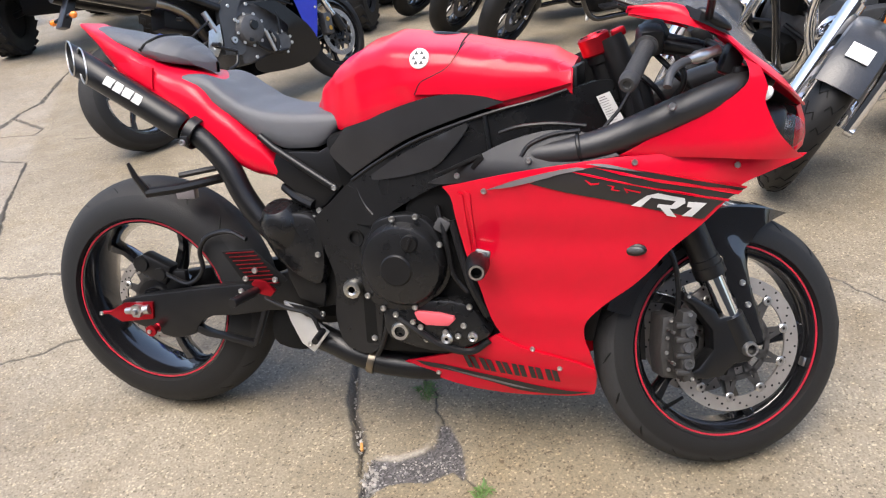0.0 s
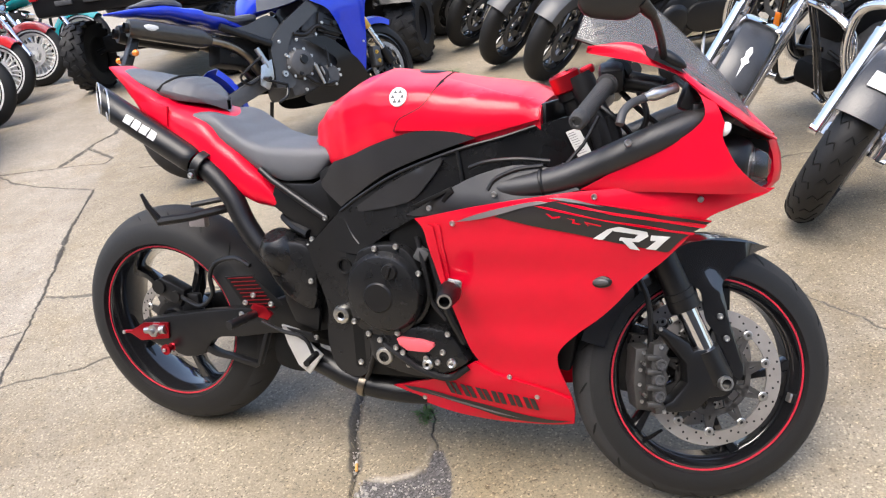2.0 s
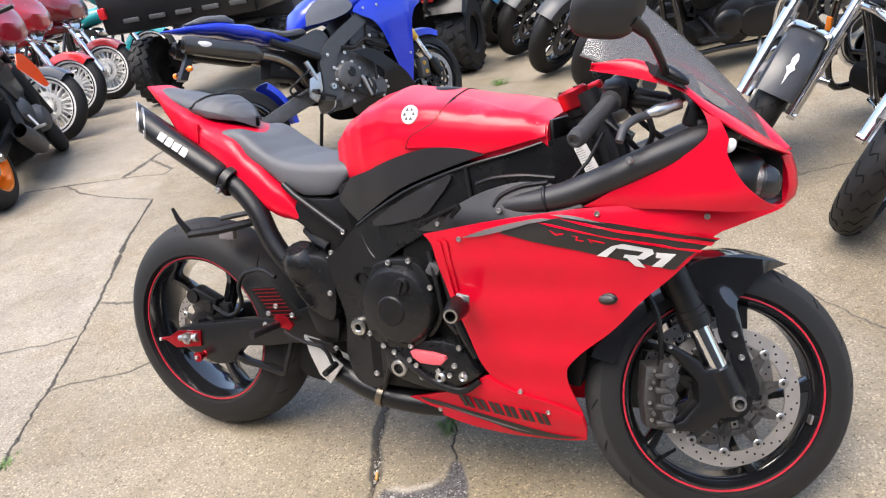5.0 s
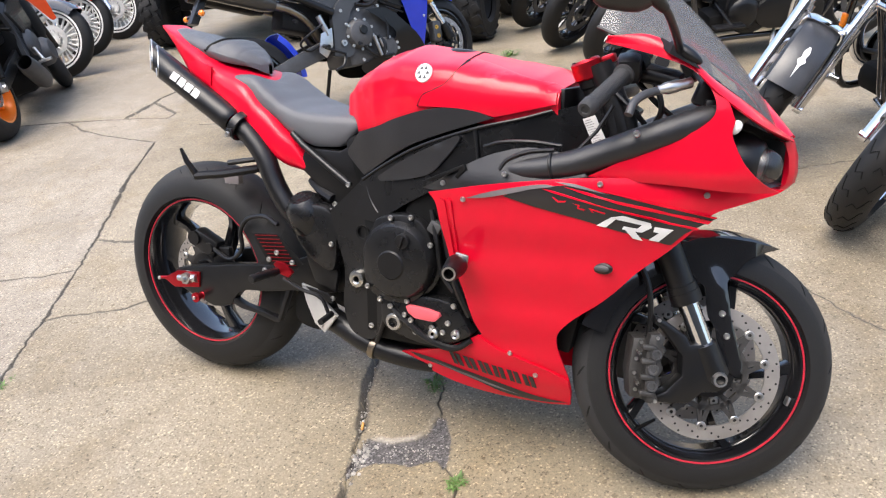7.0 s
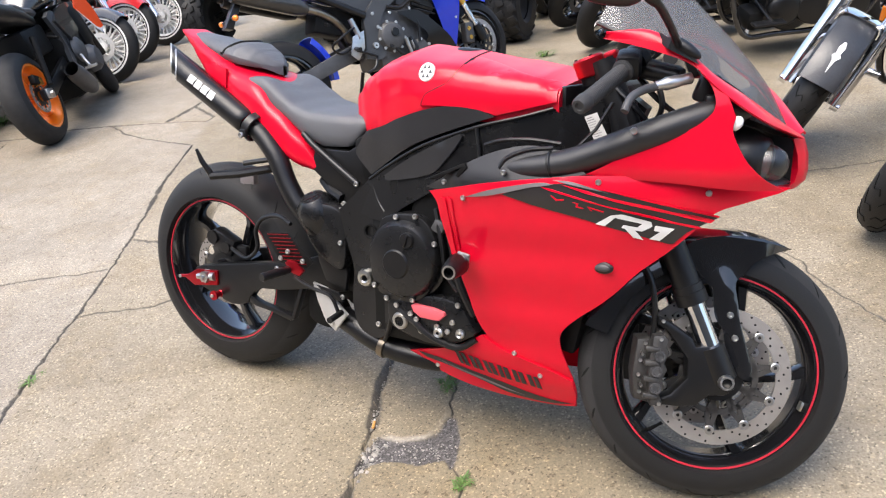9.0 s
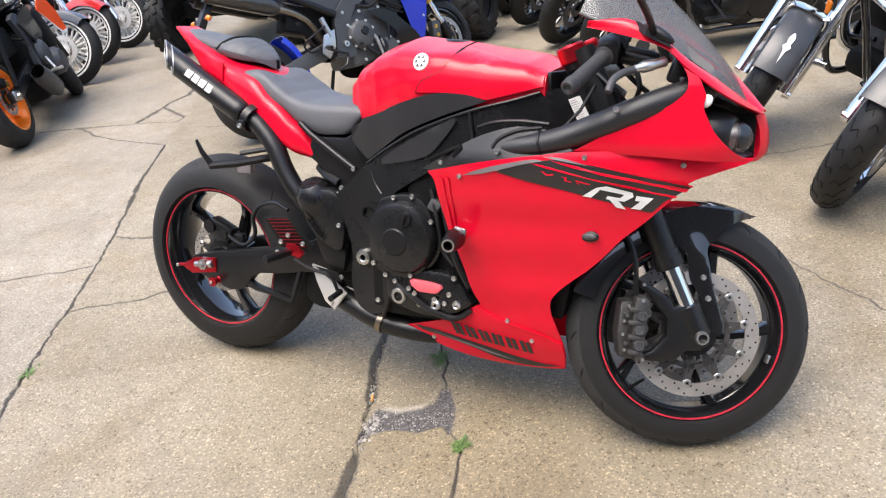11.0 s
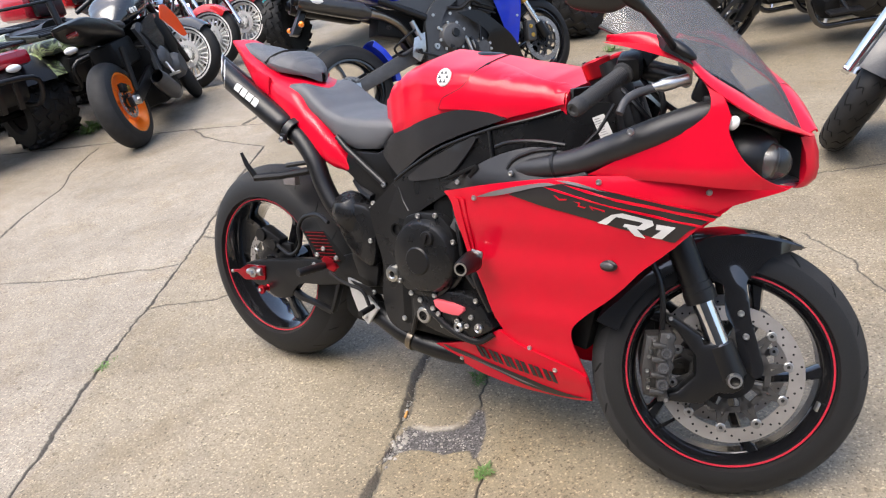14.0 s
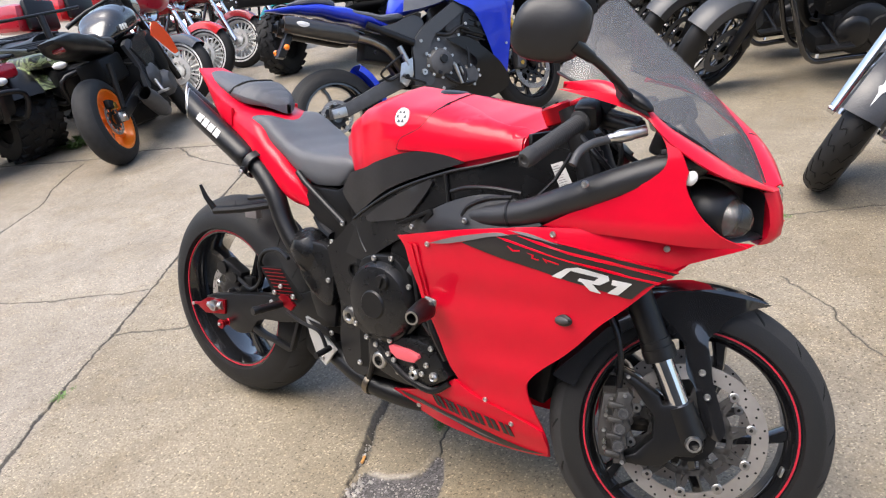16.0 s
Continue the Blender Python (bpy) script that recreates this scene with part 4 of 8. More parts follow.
# frame
both("frame_spar", [(0.527, 0.574, 1), (0.605, 0.645), (0.669, 0.683), (0.771, 0.735), (0.909, 0.782), (1.06, 0.822), (1.136, 0.836), (1.19, 0.81, 1), (1.15, 0.735), (1.10, 0.70), (0.948, 0.66), (0.829, 0.65), (0.76, 0.62), (0.70, 0.585), (0.642, 0.552)],
     lambda x, z: lerp_table([(0.52, 0.15), (0.7, 0.175), (0.85, 0.2), (0.97, 0.2), (1.06, 0.17), (1.13, 0.125), (1.2, 0.09)], x) + 0.05 * max(0, 0.72 - z), ENGINE_BLACK, "black cast frame spar", 0.05)
for side in (-1, 1):
    bm = bmesh.new()
    pipe(bm, [(0.61, side * 0.167, 0.648), (0.67, side * 0.174, 0.686), (0.771, side * 0.189, 0.7375), (0.909, side * 0.204, 0.784), (1.0, side * 0.195, 0.806), (1.06, side * 0.172, 0.823)], 0.0035, 8)
    bpart("spar_rim", bm, BLACK_SATIN)
both("frame_cover", [(0.65, 0.657, 1), (0.741, 0.711), (0.868, 0.768, 1), (0.873, 0.758), (0.835, 0.712), (0.787, 0.675), (0.671, 0.65)],
     lambda x, z: lerp_table([(0.6, 0.16), (0.7, 0.183), (0.85, 0.208), (0.9, 0.209)], x), BLACK_PLASTIC, "black plastic frame cover", 0.012, 0.02)
for side in (-1, 1):
    for pts in ([(0.906, side * 0.203, 0.783), (0.912, side * 0.205, 0.745), (0.918, side * 0.208, 0.70)], [(0.615, side * 0.163, 0.645), (0.634, side * 0.17, 0.6), (0.655, side * 0.176, 0.575)]):
        bm = bmesh.new()
        pipe(bm, pts, 0.004, 8)
        bpart("weld_seam", bm, BLACK_PAINT)
    # near-black plate drawn for the dark inside the slot
    bm = bmesh.new()
    plate(bm, [(0.813, 0.676), (0.908, 0.718), (0.914, 0.708), (0.895, 0.686), (0.887, 0.69), (0.897, 0.705), (0.84, 0.679)], side * 0.262, side * 0.25, 0.002)
    bpart("vent_slot", bm, BLACK_DARK)
    for pts in ([(0.94, 0.232, 0.752), (0.98, 0.238, 0.764), (1.04, 0.238, 0.768), (1.10, 0.23, 0.762)], [(0.985, 0.262, 0.712), (1.0, 0.258, 0.733), (1.04, 0.252, 0.75), (1.09, 0.246, 0.756)]):
        bm = bmesh.new()
        pipe(bm, [(x, side * y, z) for x, y, z in pts], 0.004, 8)
        bpart("panel_rib", bm, BLACK_SATIN)
both("pivot_plate", [(0.515, 0.565, 1), (0.60, 0.637, 1), (0.70, 0.58), (0.645, 0.53), (0.64, 0.45), (0.66, 0.38), (0.64, 0.262), (0.57, 0.262), (0.545, 0.33), (0.552, 0.42), (0.53, 0.5)],
     lambda x, z: 0.165 + 0.08 * max(0, x - 0.58), ENGINE_BLACK, "", 0.05)

# seats and tail
bm = bmesh.new()
body(bm, span(-0.095, 0.44, 30), [(-0.095, 1.0), (-0.06, 0.985), (0.05, 0.94), (0.10, 0.915), (0.15, 0.893), (0.2, 0.879), (0.24, 0.862), (0.29, 0.81), (0.38, 0.735), (0.44, 0.65)],
     [(-0.095, 0.988), (-0.057, 0.955), (-0.015, 0.908), (0.034, 0.845), (0.086, 0.792), (0.19, 0.728), (0.293, 0.672), (0.373, 0.642), (0.44, 0.632)],
     [(-0.095, 0.045), (-0.05, 0.062), (0.0, 0.08), (0.08, 0.104), (0.16, 0.122), (0.25, 0.136), (0.35, 0.138), (0.44, 0.122)], [(-0.1, 0.74), (0.1, 0.72), (0.17, 0.5), (0.44, 0.55)], 4.0, 40)
tail = bpart("tail_cowl", bm, RED, "glossy red tail cowl", sharp=30)
both("tail_flank", [(-0.03, 0.957, 1), (0.03, 0.93), (0.10, 0.902), (0.135, 0.893, 1), (0.128, 0.846, 1), (0.085, 0.866), (0.03, 0.898)],
     lambda x, z: lerp_table([(-0.05, 0.062), (0.0, 0.08), (0.08, 0.104), (0.16, 0.122)], x) - 0.25 * max(0, z - 0.89), RED, "", 0.008, 0.02, 0.004, tail)


def seat_skin(bm, xs, top, bottom, width, rim=0.012, crown=0.006):
    """A cushion with a flat crowned top, a tight rounded rim and upright sides."""
    secs = []
    for x in xs:
        zt, zb, w = lerp_table(top, x), lerp_table(bottom, x), lerp_table(width, x)
        h = max(zt - zb, 0.006)
        r = min(rim, h * 0.45, w * 0.4)
        half = [(0.0, zt), (w * 0.2, zt), (w * 0.45, zt - crown * 0.25), (w * 0.65, zt - crown * 0.5), (w * 0.8 - r * 0.3, zt - crown * 0.8), (w - r, zt - crown), (w - r * 0.3, zt - crown - r * 0.3), (w, zt - crown - r), (w * 1.01, zb + h * 0.3), (w * 0.99, zb + h * 0.08), (w * 0.94, zb)]
        secs.append([(x, -y, z) for y, z in half] + [(x, y, z) for y, z in half[:0:-1]])
    loft(bm, secs)


bm = bmesh.new()
seat_skin(bm, span(0.136, 0.578, 54), [(0.136, 0.85), (0.148, 0.868), (0.19, 0.88), (0.236, 0.881), (0.262, 0.87), (0.30, 0.842), (0.345, 0.813), (0.40, 0.797), (0.48, 0.792), (0.55, 0.79), (0.578, 0.782)],
          [(0.136, 0.84), (0.222, 0.81), (0.309, 0.777), (0.386, 0.727), (0.442, 0.705), (0.52, 0.707), (0.565, 0.75), (0.578, 0.768)],
          [(0.136, 0.094), (0.148, 0.108), (0.19, 0.112), (0.24, 0.111), (0.31, 0.117), (0.40, 0.124), (0.48, 0.123), (0.55, 0.112), (0.578, 0.102)], 0.014)
for v in bm.verts:  # hollow at the middle of the rear edge
    k = max(0.0, 1 - (v.co.y / 0.062) ** 2)
    f = max(0.0, min(1.0, (0.34 - v.co.x) / 0.12))
    if v.co.z > 0.80:
        v.co.z -= 0.03 * k * f
    if v.co.x < 0.25:
        v.co.x += 0.06 * k * (0.25 - v.co.x) / 0.1
for _ in range(4):
    bmesh.ops.smooth_vert(bm, verts=bm.verts, factor=0.45, use_axis_x=False, use_axis_y=False, use_axis_z=True)
rider_seat = bpart("rider_seat", bm, VINYL, "dark grey vinyl rider seat", sharp=50)
bm = bmesh.new()
seat_skin(bm, span(-0.082, 0.226, 34), [(-0.082, 0.988), (-0.06, 0.993), (0.0, 0.981), (0.08, 0.963), (0.14, 0.95), (0.19, 0.935), (0.212, 0.915), (0.226, 0.9)],
          [(-0.078, 0.985), (-0.04, 0.97), (0.02, 0.938), (0.086, 0.911), (0.146, 0.896), (0.195, 0.889), (0.226, 0.897)],
          [(-0.082, 0.026), (-0.06, 0.038), (0.0, 0.06), (0.07, 0.077), (0.125, 0.083), (0.165, 0.072), (0.195, 0.052), (0.218, 0.026), (0.226, 0.003)], 0.016, 0.008)
for _ in range(3):
    bmesh.ops.smooth_vert(bm, verts=bm.verts, factor=0.4, use_axis_x=False, use_axis_y=True, use_axis_z=True)
pillion = bpart("pillion_seat", bm, VINYL, "dark grey vinyl pillion seat", sharp=50)
bm = bmesh.new()
rows = []
for x in span(0.085, 0.229, 30):
    w = lerp_table([(0.085, 0.081), (0.125, 0.086), (0.165, 0.075), (0.195, 0.055), (0.218, 0.028), (0.229, 0.003)], x)
    zt = lerp_table([(0.085, 0.959), (0.12, 0.956), (0.17, 0.94), (0.212, 0.913), (0.229, 0.898)], x)
    zb = lerp_table([(0.085, 0.911), (0.146, 0.894), (0.195, 0.888), (0.218, 0.891), (0.229, 0.896)], x)
    dx = 0.045 * max(0.0, (0.18 - x) / 0.095)  # the seam bows to the front at the middle
    half = [(0.0, zt + 0.003), (w * 0.3, zt + 0.0025), (w * 0.55, zt + 0.0005), (w * 0.78, zt - 0.008), (w * 0.92, zt - 0.018), (w * 0.985, zt - 0.028), (w, (zt + zb) / 2), (w * 0.98, zb)]
    half = [tuple(p) for p in spline(half, 3)]
    rows.append([(x + dx * (1 - (y / w) ** 2), -y, z) for y, z in half] + [(x + dx * (1 - (y / w) ** 2), y, z) for y, z in half[:0:-1]])
loft(bm, rows)
for _ in range(3):
    bmesh.ops.smooth_vert(bm, verts=bm.verts, factor=0.4, use_axis_x=False, use_axis_y=True, use_axis_z=True)
bolster = bpart("seat_bolster", bm, VINYL, "raised front bolster of the pillion seat", pillion, sharp=50)
bm = bmesh.new()
ring_tube(bm, [Vector(p) + Vector((-0.002, 0, 0.0005)) for p in rows[0][18:0:-1] + [rows[0][0]] + rows[0][:24:-1]], 0.004, 6)
bpart("piping", bm, BLACK_DARK, "dark seam piping", bolster)

# exhaust: two cans side by side under the tail, mid pipe and collector
CAN_D = Vector((0.857, 0, -0.515))


def slash_can(start, length, r, y, parent=None, label=""):
    """A silencer can cut off upright at its open end, with a bright thin lip and a dark bore."""
    c0 = Vector((start[0], y, start[1]))
    up = Vector((0.515, 0, 0.857))

    face = Vector((-0.64, -0.76, 0.1))

    def ring(rad, back=0.0):
        out = []
        for k in range(40):
            a = 2 * math.pi * k / 40
            p = c0 + rad * (math.cos(a) * Vector((0, 1, 0)) + math.sin(a) * up)
            out.append(p + CAN_D * (-face.dot(p - c0) / face.dot(CAN_D) + back))
        return out

    def disc(rad, s):
        return [c0 + CAN_D * s + rad * (math.cos(2 * math.pi * k / 40) * Vector((0, 1, 0)) + math.sin(2 * math.pi * k / 40) * up) for k in range(40)]

    bm = bmesh.new()
    loft(bm, [ring(r * 0.985, 0.0015), ring(r, 0.004), disc(r, 0.1), disc(r, length - 0.02), disc(r * 0.97, length - 0.006), disc(r * 0.84, length)], cap=False)
    ob = bpart("silencer", bm, BLACK_SATIN, label, parent)
    bm = bmesh.new()
    a = ring(r * 0.96)
    ring_tube(bm, a + a[:2], 0.0021, 8, cap=False)
    bpart("silencer_lip", bm, ALU, "bright thin silencer lip", ob)
    bm = bmesh.new()
    loft(bm, [ring(r * 0.93, 0.001), disc(r * 0.9, 0.15), disc(0.001, 0.15)], cap=False)
    bpart("silencer_bore", bm, BLACK_DARK, "", ob)
    return ob


can = slash_can((-0.037, 0.905), 0.285, 0.0325, -0.132, label="satin black slash cut exhaust silencer")
slash_can((-0.104, 0.922), 0.20, 0.032, -0.087, label="satin black exhaust silencer")
def can_mark(outline):
    """A flat mark wrapped on the can: along it and round it in radians."""
    bm = bmesh.new()
    bm.faces.new([bm.verts.new((u, a, 0)) for u, a in outline])
    bmesh.ops.triangulate(bm, faces=bm.faces[:])
    bmesh.ops.subdivide_edges(bm, edges=bm.edges[:], cuts=3, use_grid_fill=True)
    for v in bm.verts:
        u, a = v.co.x, v.co.y
        v.co = Vector((-0.037, -0.132, 0.905)) + CAN_D * u + 0.0329 * (math.cos(a) * Vector((0, -1, 0)) + math.sin(a) * Vector((0.515, 0, 0.857)))
    bpart("silencer_mark", bm, DECAL_WHITE, "white block of the maker's mark", can)


for i in range(4):
    u = 0.082 + 0.0255 * i
    can_mark([(u, 0.06), (u + 0.021, 0.06), (u + 0.023, 0.4), (u + 0.018, 0.4), (u + 0.019, 0.74), (u + 0.001, 0.74), (u + 0.002, 0.4)] if i % 2 else [(u, 0.06), (u + 0.022, 0.1), (u + 0.022, 0.74), (u, 0.7)])
bm = bmesh.new()
pipe(bm, [(0.22, -0.132, 0.755), (0.262, -0.132, 0.722), (0.305, -0.136, 0.672), (0.335, -0.14, 0.61), (0.375, -0.14, 0.55), (0.43, -0.13, 0.49)], 0.026, 20)
bpart("mid_pipe", bm, BLACK_SATIN, "satin black exhaust mid pipe")
bm = bmesh.new()
lathe(bm, [(0.036, -0.012), (0.038, -0.01), (0.038, 0.01), (0.036, 0.012)], (0.228, -0.132, 0.749), (0.86, 0, -0.5), 24, True)
box(bm, (0.225, -0.168, 0.737), (0.02, 0.012, 0.02), bevel=0.003)
bpart("pipe_clamp", bm, BLACK_PAINT)
bolts(bike, [(0.222, -0.174, 0.732)], 1.1)
bm = bmesh.new()
lathe(bm, [(0.0001, -0.05), (0.03, -0.05), (0.05, -0.03), (0.055, 0.0), (0.05, 0.07), (0.04, 0.1)], (0.425, -0.13, 0.54), (0.1, 0.4, -0.9), 28)
bpart("heat_shield", bm, ENGINE_BLACK, "black moulded exhaust cover")
bm = bmesh.new()
plate(bm, [(0.40, 0.50), (0.41, 0.555), (0.46, 0.575), (0.515, 0.56), (0.53, 0.48), (0.515, 0.41), (0.47, 0.42), (0.43, 0.45)], -0.165, -0.1, 0.012, 3)
bpart("heel_cover", bm, ENGINE_BLACK)
bm = bmesh.new()
pipe(bm, [(0.47, -0.11, 0.262), (0.52, -0.12, 0.248), (0.58, -0.125, 0.226), (0.66, -0.12, 0.206), (0.78, -0.10, 0.2), (0.95, -0.05, 0.24), (1.05, 0, 0.35)], 0.03, 20)
bpart("collector_pipe", bm, BLACK_PAINT, "black exhaust collector pipe")
bm = bmesh.new()
lathe(bm, [(0.031, -0.008), (0.035, -0.008), (0.036, 0), (0.035, 0.008), (0.031, 0.008)], (0.612, -0.124, 0.217), (0.95, 0, -0.27), 24, True)
rod(bm, (0.60, -0.15, 0.255), (0.625, -0.158, 0.255), 0.006)
bpart("collector_clamp", bm, TITAN, "heat tinted steel clamp")

# swing arm and rear hub
for side in (-1, 1):
    bm = bmesh.new()
    plate(bm, [(-0.062, 0.283), (-0.055, 0.328), (-0.019, 0.338), (0.045, 0.35), (0.171, 0.371), (0.315, 0.389), (0.40, 0.42), (0.50, 0.45), (0.57, 0.45), (0.60, 0.40), (0.55, 0.35), (0.45, 0.33), (0.345, 0.322), (0.331, 0.318), (0.26, 0.306), (0.20, 0.301), (0.172, 0.289), (0.154, 0.27), (0.143, 0.25), (0.11, 0.239), (0.079, 0.236), (0.05, 0.243), (0.034, 0.258), (0.0, 0.26)], side * 0.122, side * 0.09, 0.004)
    bpart("swing_arm", bm, BLACK_PAINT, "satin black box swing arm")
    bm = bmesh.new()
    plate(bm, [(0.136, 0.262), (0.15, 0.252), (0.173, 0.243), (0.227, 0.237), (0.292, 0.221), (0.307, 0.228), (0.347, 0.324), (0.333, 0.322), (0.299, 0.237), (0.24, 0.248), (0.19, 0.256), (0.168, 0.264), (0.152, 0.275)], side * 0.1195, side * 0.098, 0.003)
    bpart("arm_brace", bm, BLACK_PAINT, "open triangular brace under the swing arm")
    bm = bmesh.new()
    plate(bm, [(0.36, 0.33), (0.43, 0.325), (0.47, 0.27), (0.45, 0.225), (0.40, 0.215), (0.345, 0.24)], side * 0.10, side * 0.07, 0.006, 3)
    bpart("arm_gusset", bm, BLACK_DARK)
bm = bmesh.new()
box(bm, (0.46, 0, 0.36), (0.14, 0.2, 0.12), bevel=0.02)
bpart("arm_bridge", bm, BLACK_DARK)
bm = bmesh.new()
plate(bm, [(-0.10, 0.296), (-0.043, 0.326), (0.04, 0.332), (0.034, 0.287), (-0.06, 0.274)], -0.128, -0.12, 0.002)
rod(bm, (-0.115, -0.124, 0.295), (-0.085, -0.124, 0.299), 0.005)
adj = bpart("chain_adjuster", bm, RED_ANOD, "red anodised chain adjuster")
bm = bmesh.new()
lathe(bm, [(0.0001, -0.03), (0.006, -0.03), (0.009, -0.022), (0.017, -0.022), (0.017, -0.004), (0.022, -0.002), (0.022, 0.0)], (0.0, -0.124, 0.311), (0, 1, 0), 6)
rod(bm, (-0.04, -0.128, 0.305), (0.03, -0.128, 0.313), 0.009, 0.013)
bpart("axle_nut", bm, ALU, "bright axle nut", adj)
bm = bmesh.new()
lathe(bm, [(0.004, -0.03), (0.014, -0.03), (0.014, -0.024), (0.009, -0.02), (0.009, -0.006), (0.014, 0.0)], (0.036, -0.118, 0.262), (0, 1, 0), 18)
bpart("stand_bobbin", bm, RED_ANOD, "red anodised paddock stand bobbin")
bolts(bike, [(0.034, -0.15, 0.262), (-0.115, -0.128, 0.295)], 0.8)
bm = bmesh.new()
box(bm, (0.03, -0.072, 0.405), (0.085, 0.04, 0.055), (0, 25, 0), 0.008)
rod(bm, (0.0, -0.1, 0.42), (0.0, -0.05, 0.42), 0.02)
rod(bm, (0.05, -0.1, 0.395), (0.05, -0.05, 0.395), 0.016)
box(bm, (0.08, -0.07, 0.37), (0.06, 0.02, 0.06), (0, 0, 0), 0.006)
bpart("rear_caliper", bm, BLACK_PAINT, "black rear brake caliper")
bm = bmesh.new()
pipe(bm, [(0.06, -0.09, 0.395), (0.13, -0.1, 0.375), (0.175, -0.1, 0.41), (0.175, -0.1, 0.46), (0.202, -0.1, 0.497), (0.26, -0.1, 0.51), (0.31, -0.11, 0.495)], 0.006, 8)
bpart("brake_hose", bm, BLACK_SATIN)

# rear sets
bm = bmesh.new()
plate(bm, [(0.413, 0.362), (0.457, 0.352), (0.478, 0.325), (0.518, 0.29), (0.478, 0.239), (0.449, 0.261), (0.425, 0.316)], -0.158, -0.148, 0.002)
bpart("heel_plate", bm, BARE_ALLOY, "bare aluminium rear set plate")
bm = bmesh.new()
plate(bm, [(0.43, 0.36), (0.50, 0.35), (0.515, 0.325), (0.47, 0.33)], -0.166, -0.159, 0.003)
bpart("rear_set_bracket", bm, BLACK_PAINT)
bm = bmesh.new()
plate(bm, [(0.295, 0.49), (0.375, 0.498), (0.45, 0.43), (0.43, 0.413), (0.345, 0.414)], -0.196, -0.192, 0.001)
guard = bpart("heel_guard", bm, BLACK_DARK, "dark slotted heel guard")
for i in range(9):
    t = i / 8
    bm = bmesh.new()
    z = 0.49 - 0.07 * t
    box(bm, (0.342 + 0.055 * t, -0.1975, z), (0.07 - 0.005 * t, 0.002, 0.002), (0, -5, 0))
    bpart("guard_rib", bm, RED_ANOD, "thin red rib", guard)
bm = bmesh.new()
plate(bm, [(0.36, 0.418), (0.372, 0.428), (0.398, 0.425), (0.418, 0.402), (0.405, 0.388), (0.38, 0.394)], -0.2, -0.188, 0.003)
bpart("peg_mount", bm, RED_ANOD, "red anodised peg mount")
bm = bmesh.new()
lathe(bm, [(0.0001, -0.085), (0.010, -0.085), (0.0115, -0.08), (0.0105, -0.07), (0.0115, -0.06), (0.0105, -0.05), (0.0115, -0.04), (0.0105, -0.03), (0.0115, -0.02), (0.010, 0.0)], (0.372, -0.2, 0.402), (0.15, 1, 0.0), 14)
bpart("foot_peg", bm, BLACK_SATIN, "knurled black foot peg")
bm = bmesh.new()
pipe(bm, [(0.39, -0.2, 0.385), (0.44, -0.195, 0.362), (0.49, -0.185, 0.345), (0.51, -0.18, 0.30)], 0.005, 8)
rod(bm, (0.51, -0.17, 0.30), (0.515, -0.225, 0.298), 0.008)
bpart("brake_pedal", bm, BLACK_PAINT)
bm = bmesh.new()
plate(bm, [(0.42, 0.47), (0.44, 0.50), (0.50, 0.47), (0.52, 0.40), (0.51, 0.35), (0.45, 0.37), (0.43, 0.42)], -0.15, -0.135, 0.004)
bpart("rear_set_carrier", bm, BLACK_PAINT)
bolts(bike, [(0.516, -0.167, 0.481), (0.489, -0.155, 0.427), (0.51, -0.16, 0.338), (0.525, -0.157, 0.579), (0.507, -0.15, 0.56), (0.565, -0.158, 0.63), (0.472, -0.16, 0.262), (0.432, -0.16, 0.345), (0.375, -0.2, 0.45), (0.425, -0.205, 0.432), (0.335, -0.2, 0.40), (0.35, -0.2, 0.43)], 1.0)

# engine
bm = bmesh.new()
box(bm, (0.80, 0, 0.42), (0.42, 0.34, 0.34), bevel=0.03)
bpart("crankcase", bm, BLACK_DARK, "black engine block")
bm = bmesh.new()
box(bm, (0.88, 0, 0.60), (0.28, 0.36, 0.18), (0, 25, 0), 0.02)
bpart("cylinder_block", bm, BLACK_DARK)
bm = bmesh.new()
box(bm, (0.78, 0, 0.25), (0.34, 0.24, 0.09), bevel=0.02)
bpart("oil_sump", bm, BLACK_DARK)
bm = bmesh.new()
lathe(bm, [(0.0001, -0.058), (0.06, -0.058), (0.082, -0.052), (0.09, -0.04), (0.093, -0.02), (0.1, -0.018), (0.1, 0.0)], (0.724, -0.172, 0.478), (0, 1, 0), 40)
plate(bm, [(0.655, 0.545), (0.675, 0.572), (0.742, 0.584), (0.785, 0.566), (0.81, 0.517), (0.81, 0.462), (0.785, 0.405), (0.746, 0.378), (0.687, 0.375), (0.64, 0.40), (0.63, 0.47)], -0.205, -0.16, 0.004, 3)
clutch = bpart("clutch_cover", bm, ENGINE_BLACK, "black round clutch cover")
bm = bmesh.new()
lathe(bm, [(0.0001, -0.003), (0.031, -0.003), (0.034, 0.0), (0.036, 0.004)], (0.716, -0.231, 0.471), (0, 1, 0), 32)
bpart("cover_boss", bm, BLACK_SATIN, parent=clutch)
bm = bmesh.new()
lathe(bm, [(0.0001, -0.006), (0.016, -0.006), (0.018, -0.003), (0.018, 0.004)], (0.748, -0.23, 0.53), (0, 1, 0), 20)
box(bm, (0.748, -0.237, 0.53), (0.006, 0.008, 0.026), (0, 20, 0), 0.001)
bpart("filler_plug", bm, BLACK_SATIN, parent=clutch)
bm = bmesh.new()
plate(bm, [(0.675, 0.375), (0.72, 0.385), (0.80, 0.40), (0.862, 0.39), (0.895, 0.345), (0.90, 0.32), (0.81, 0.28), (0.71, 0.295), (0.675, 0.32)], -0.203, -0.15, 0.008, 3)
bpart("pickup_cover", bm, ENGINE_BLACK, "black lower engine cover")
bm = bmesh.new()
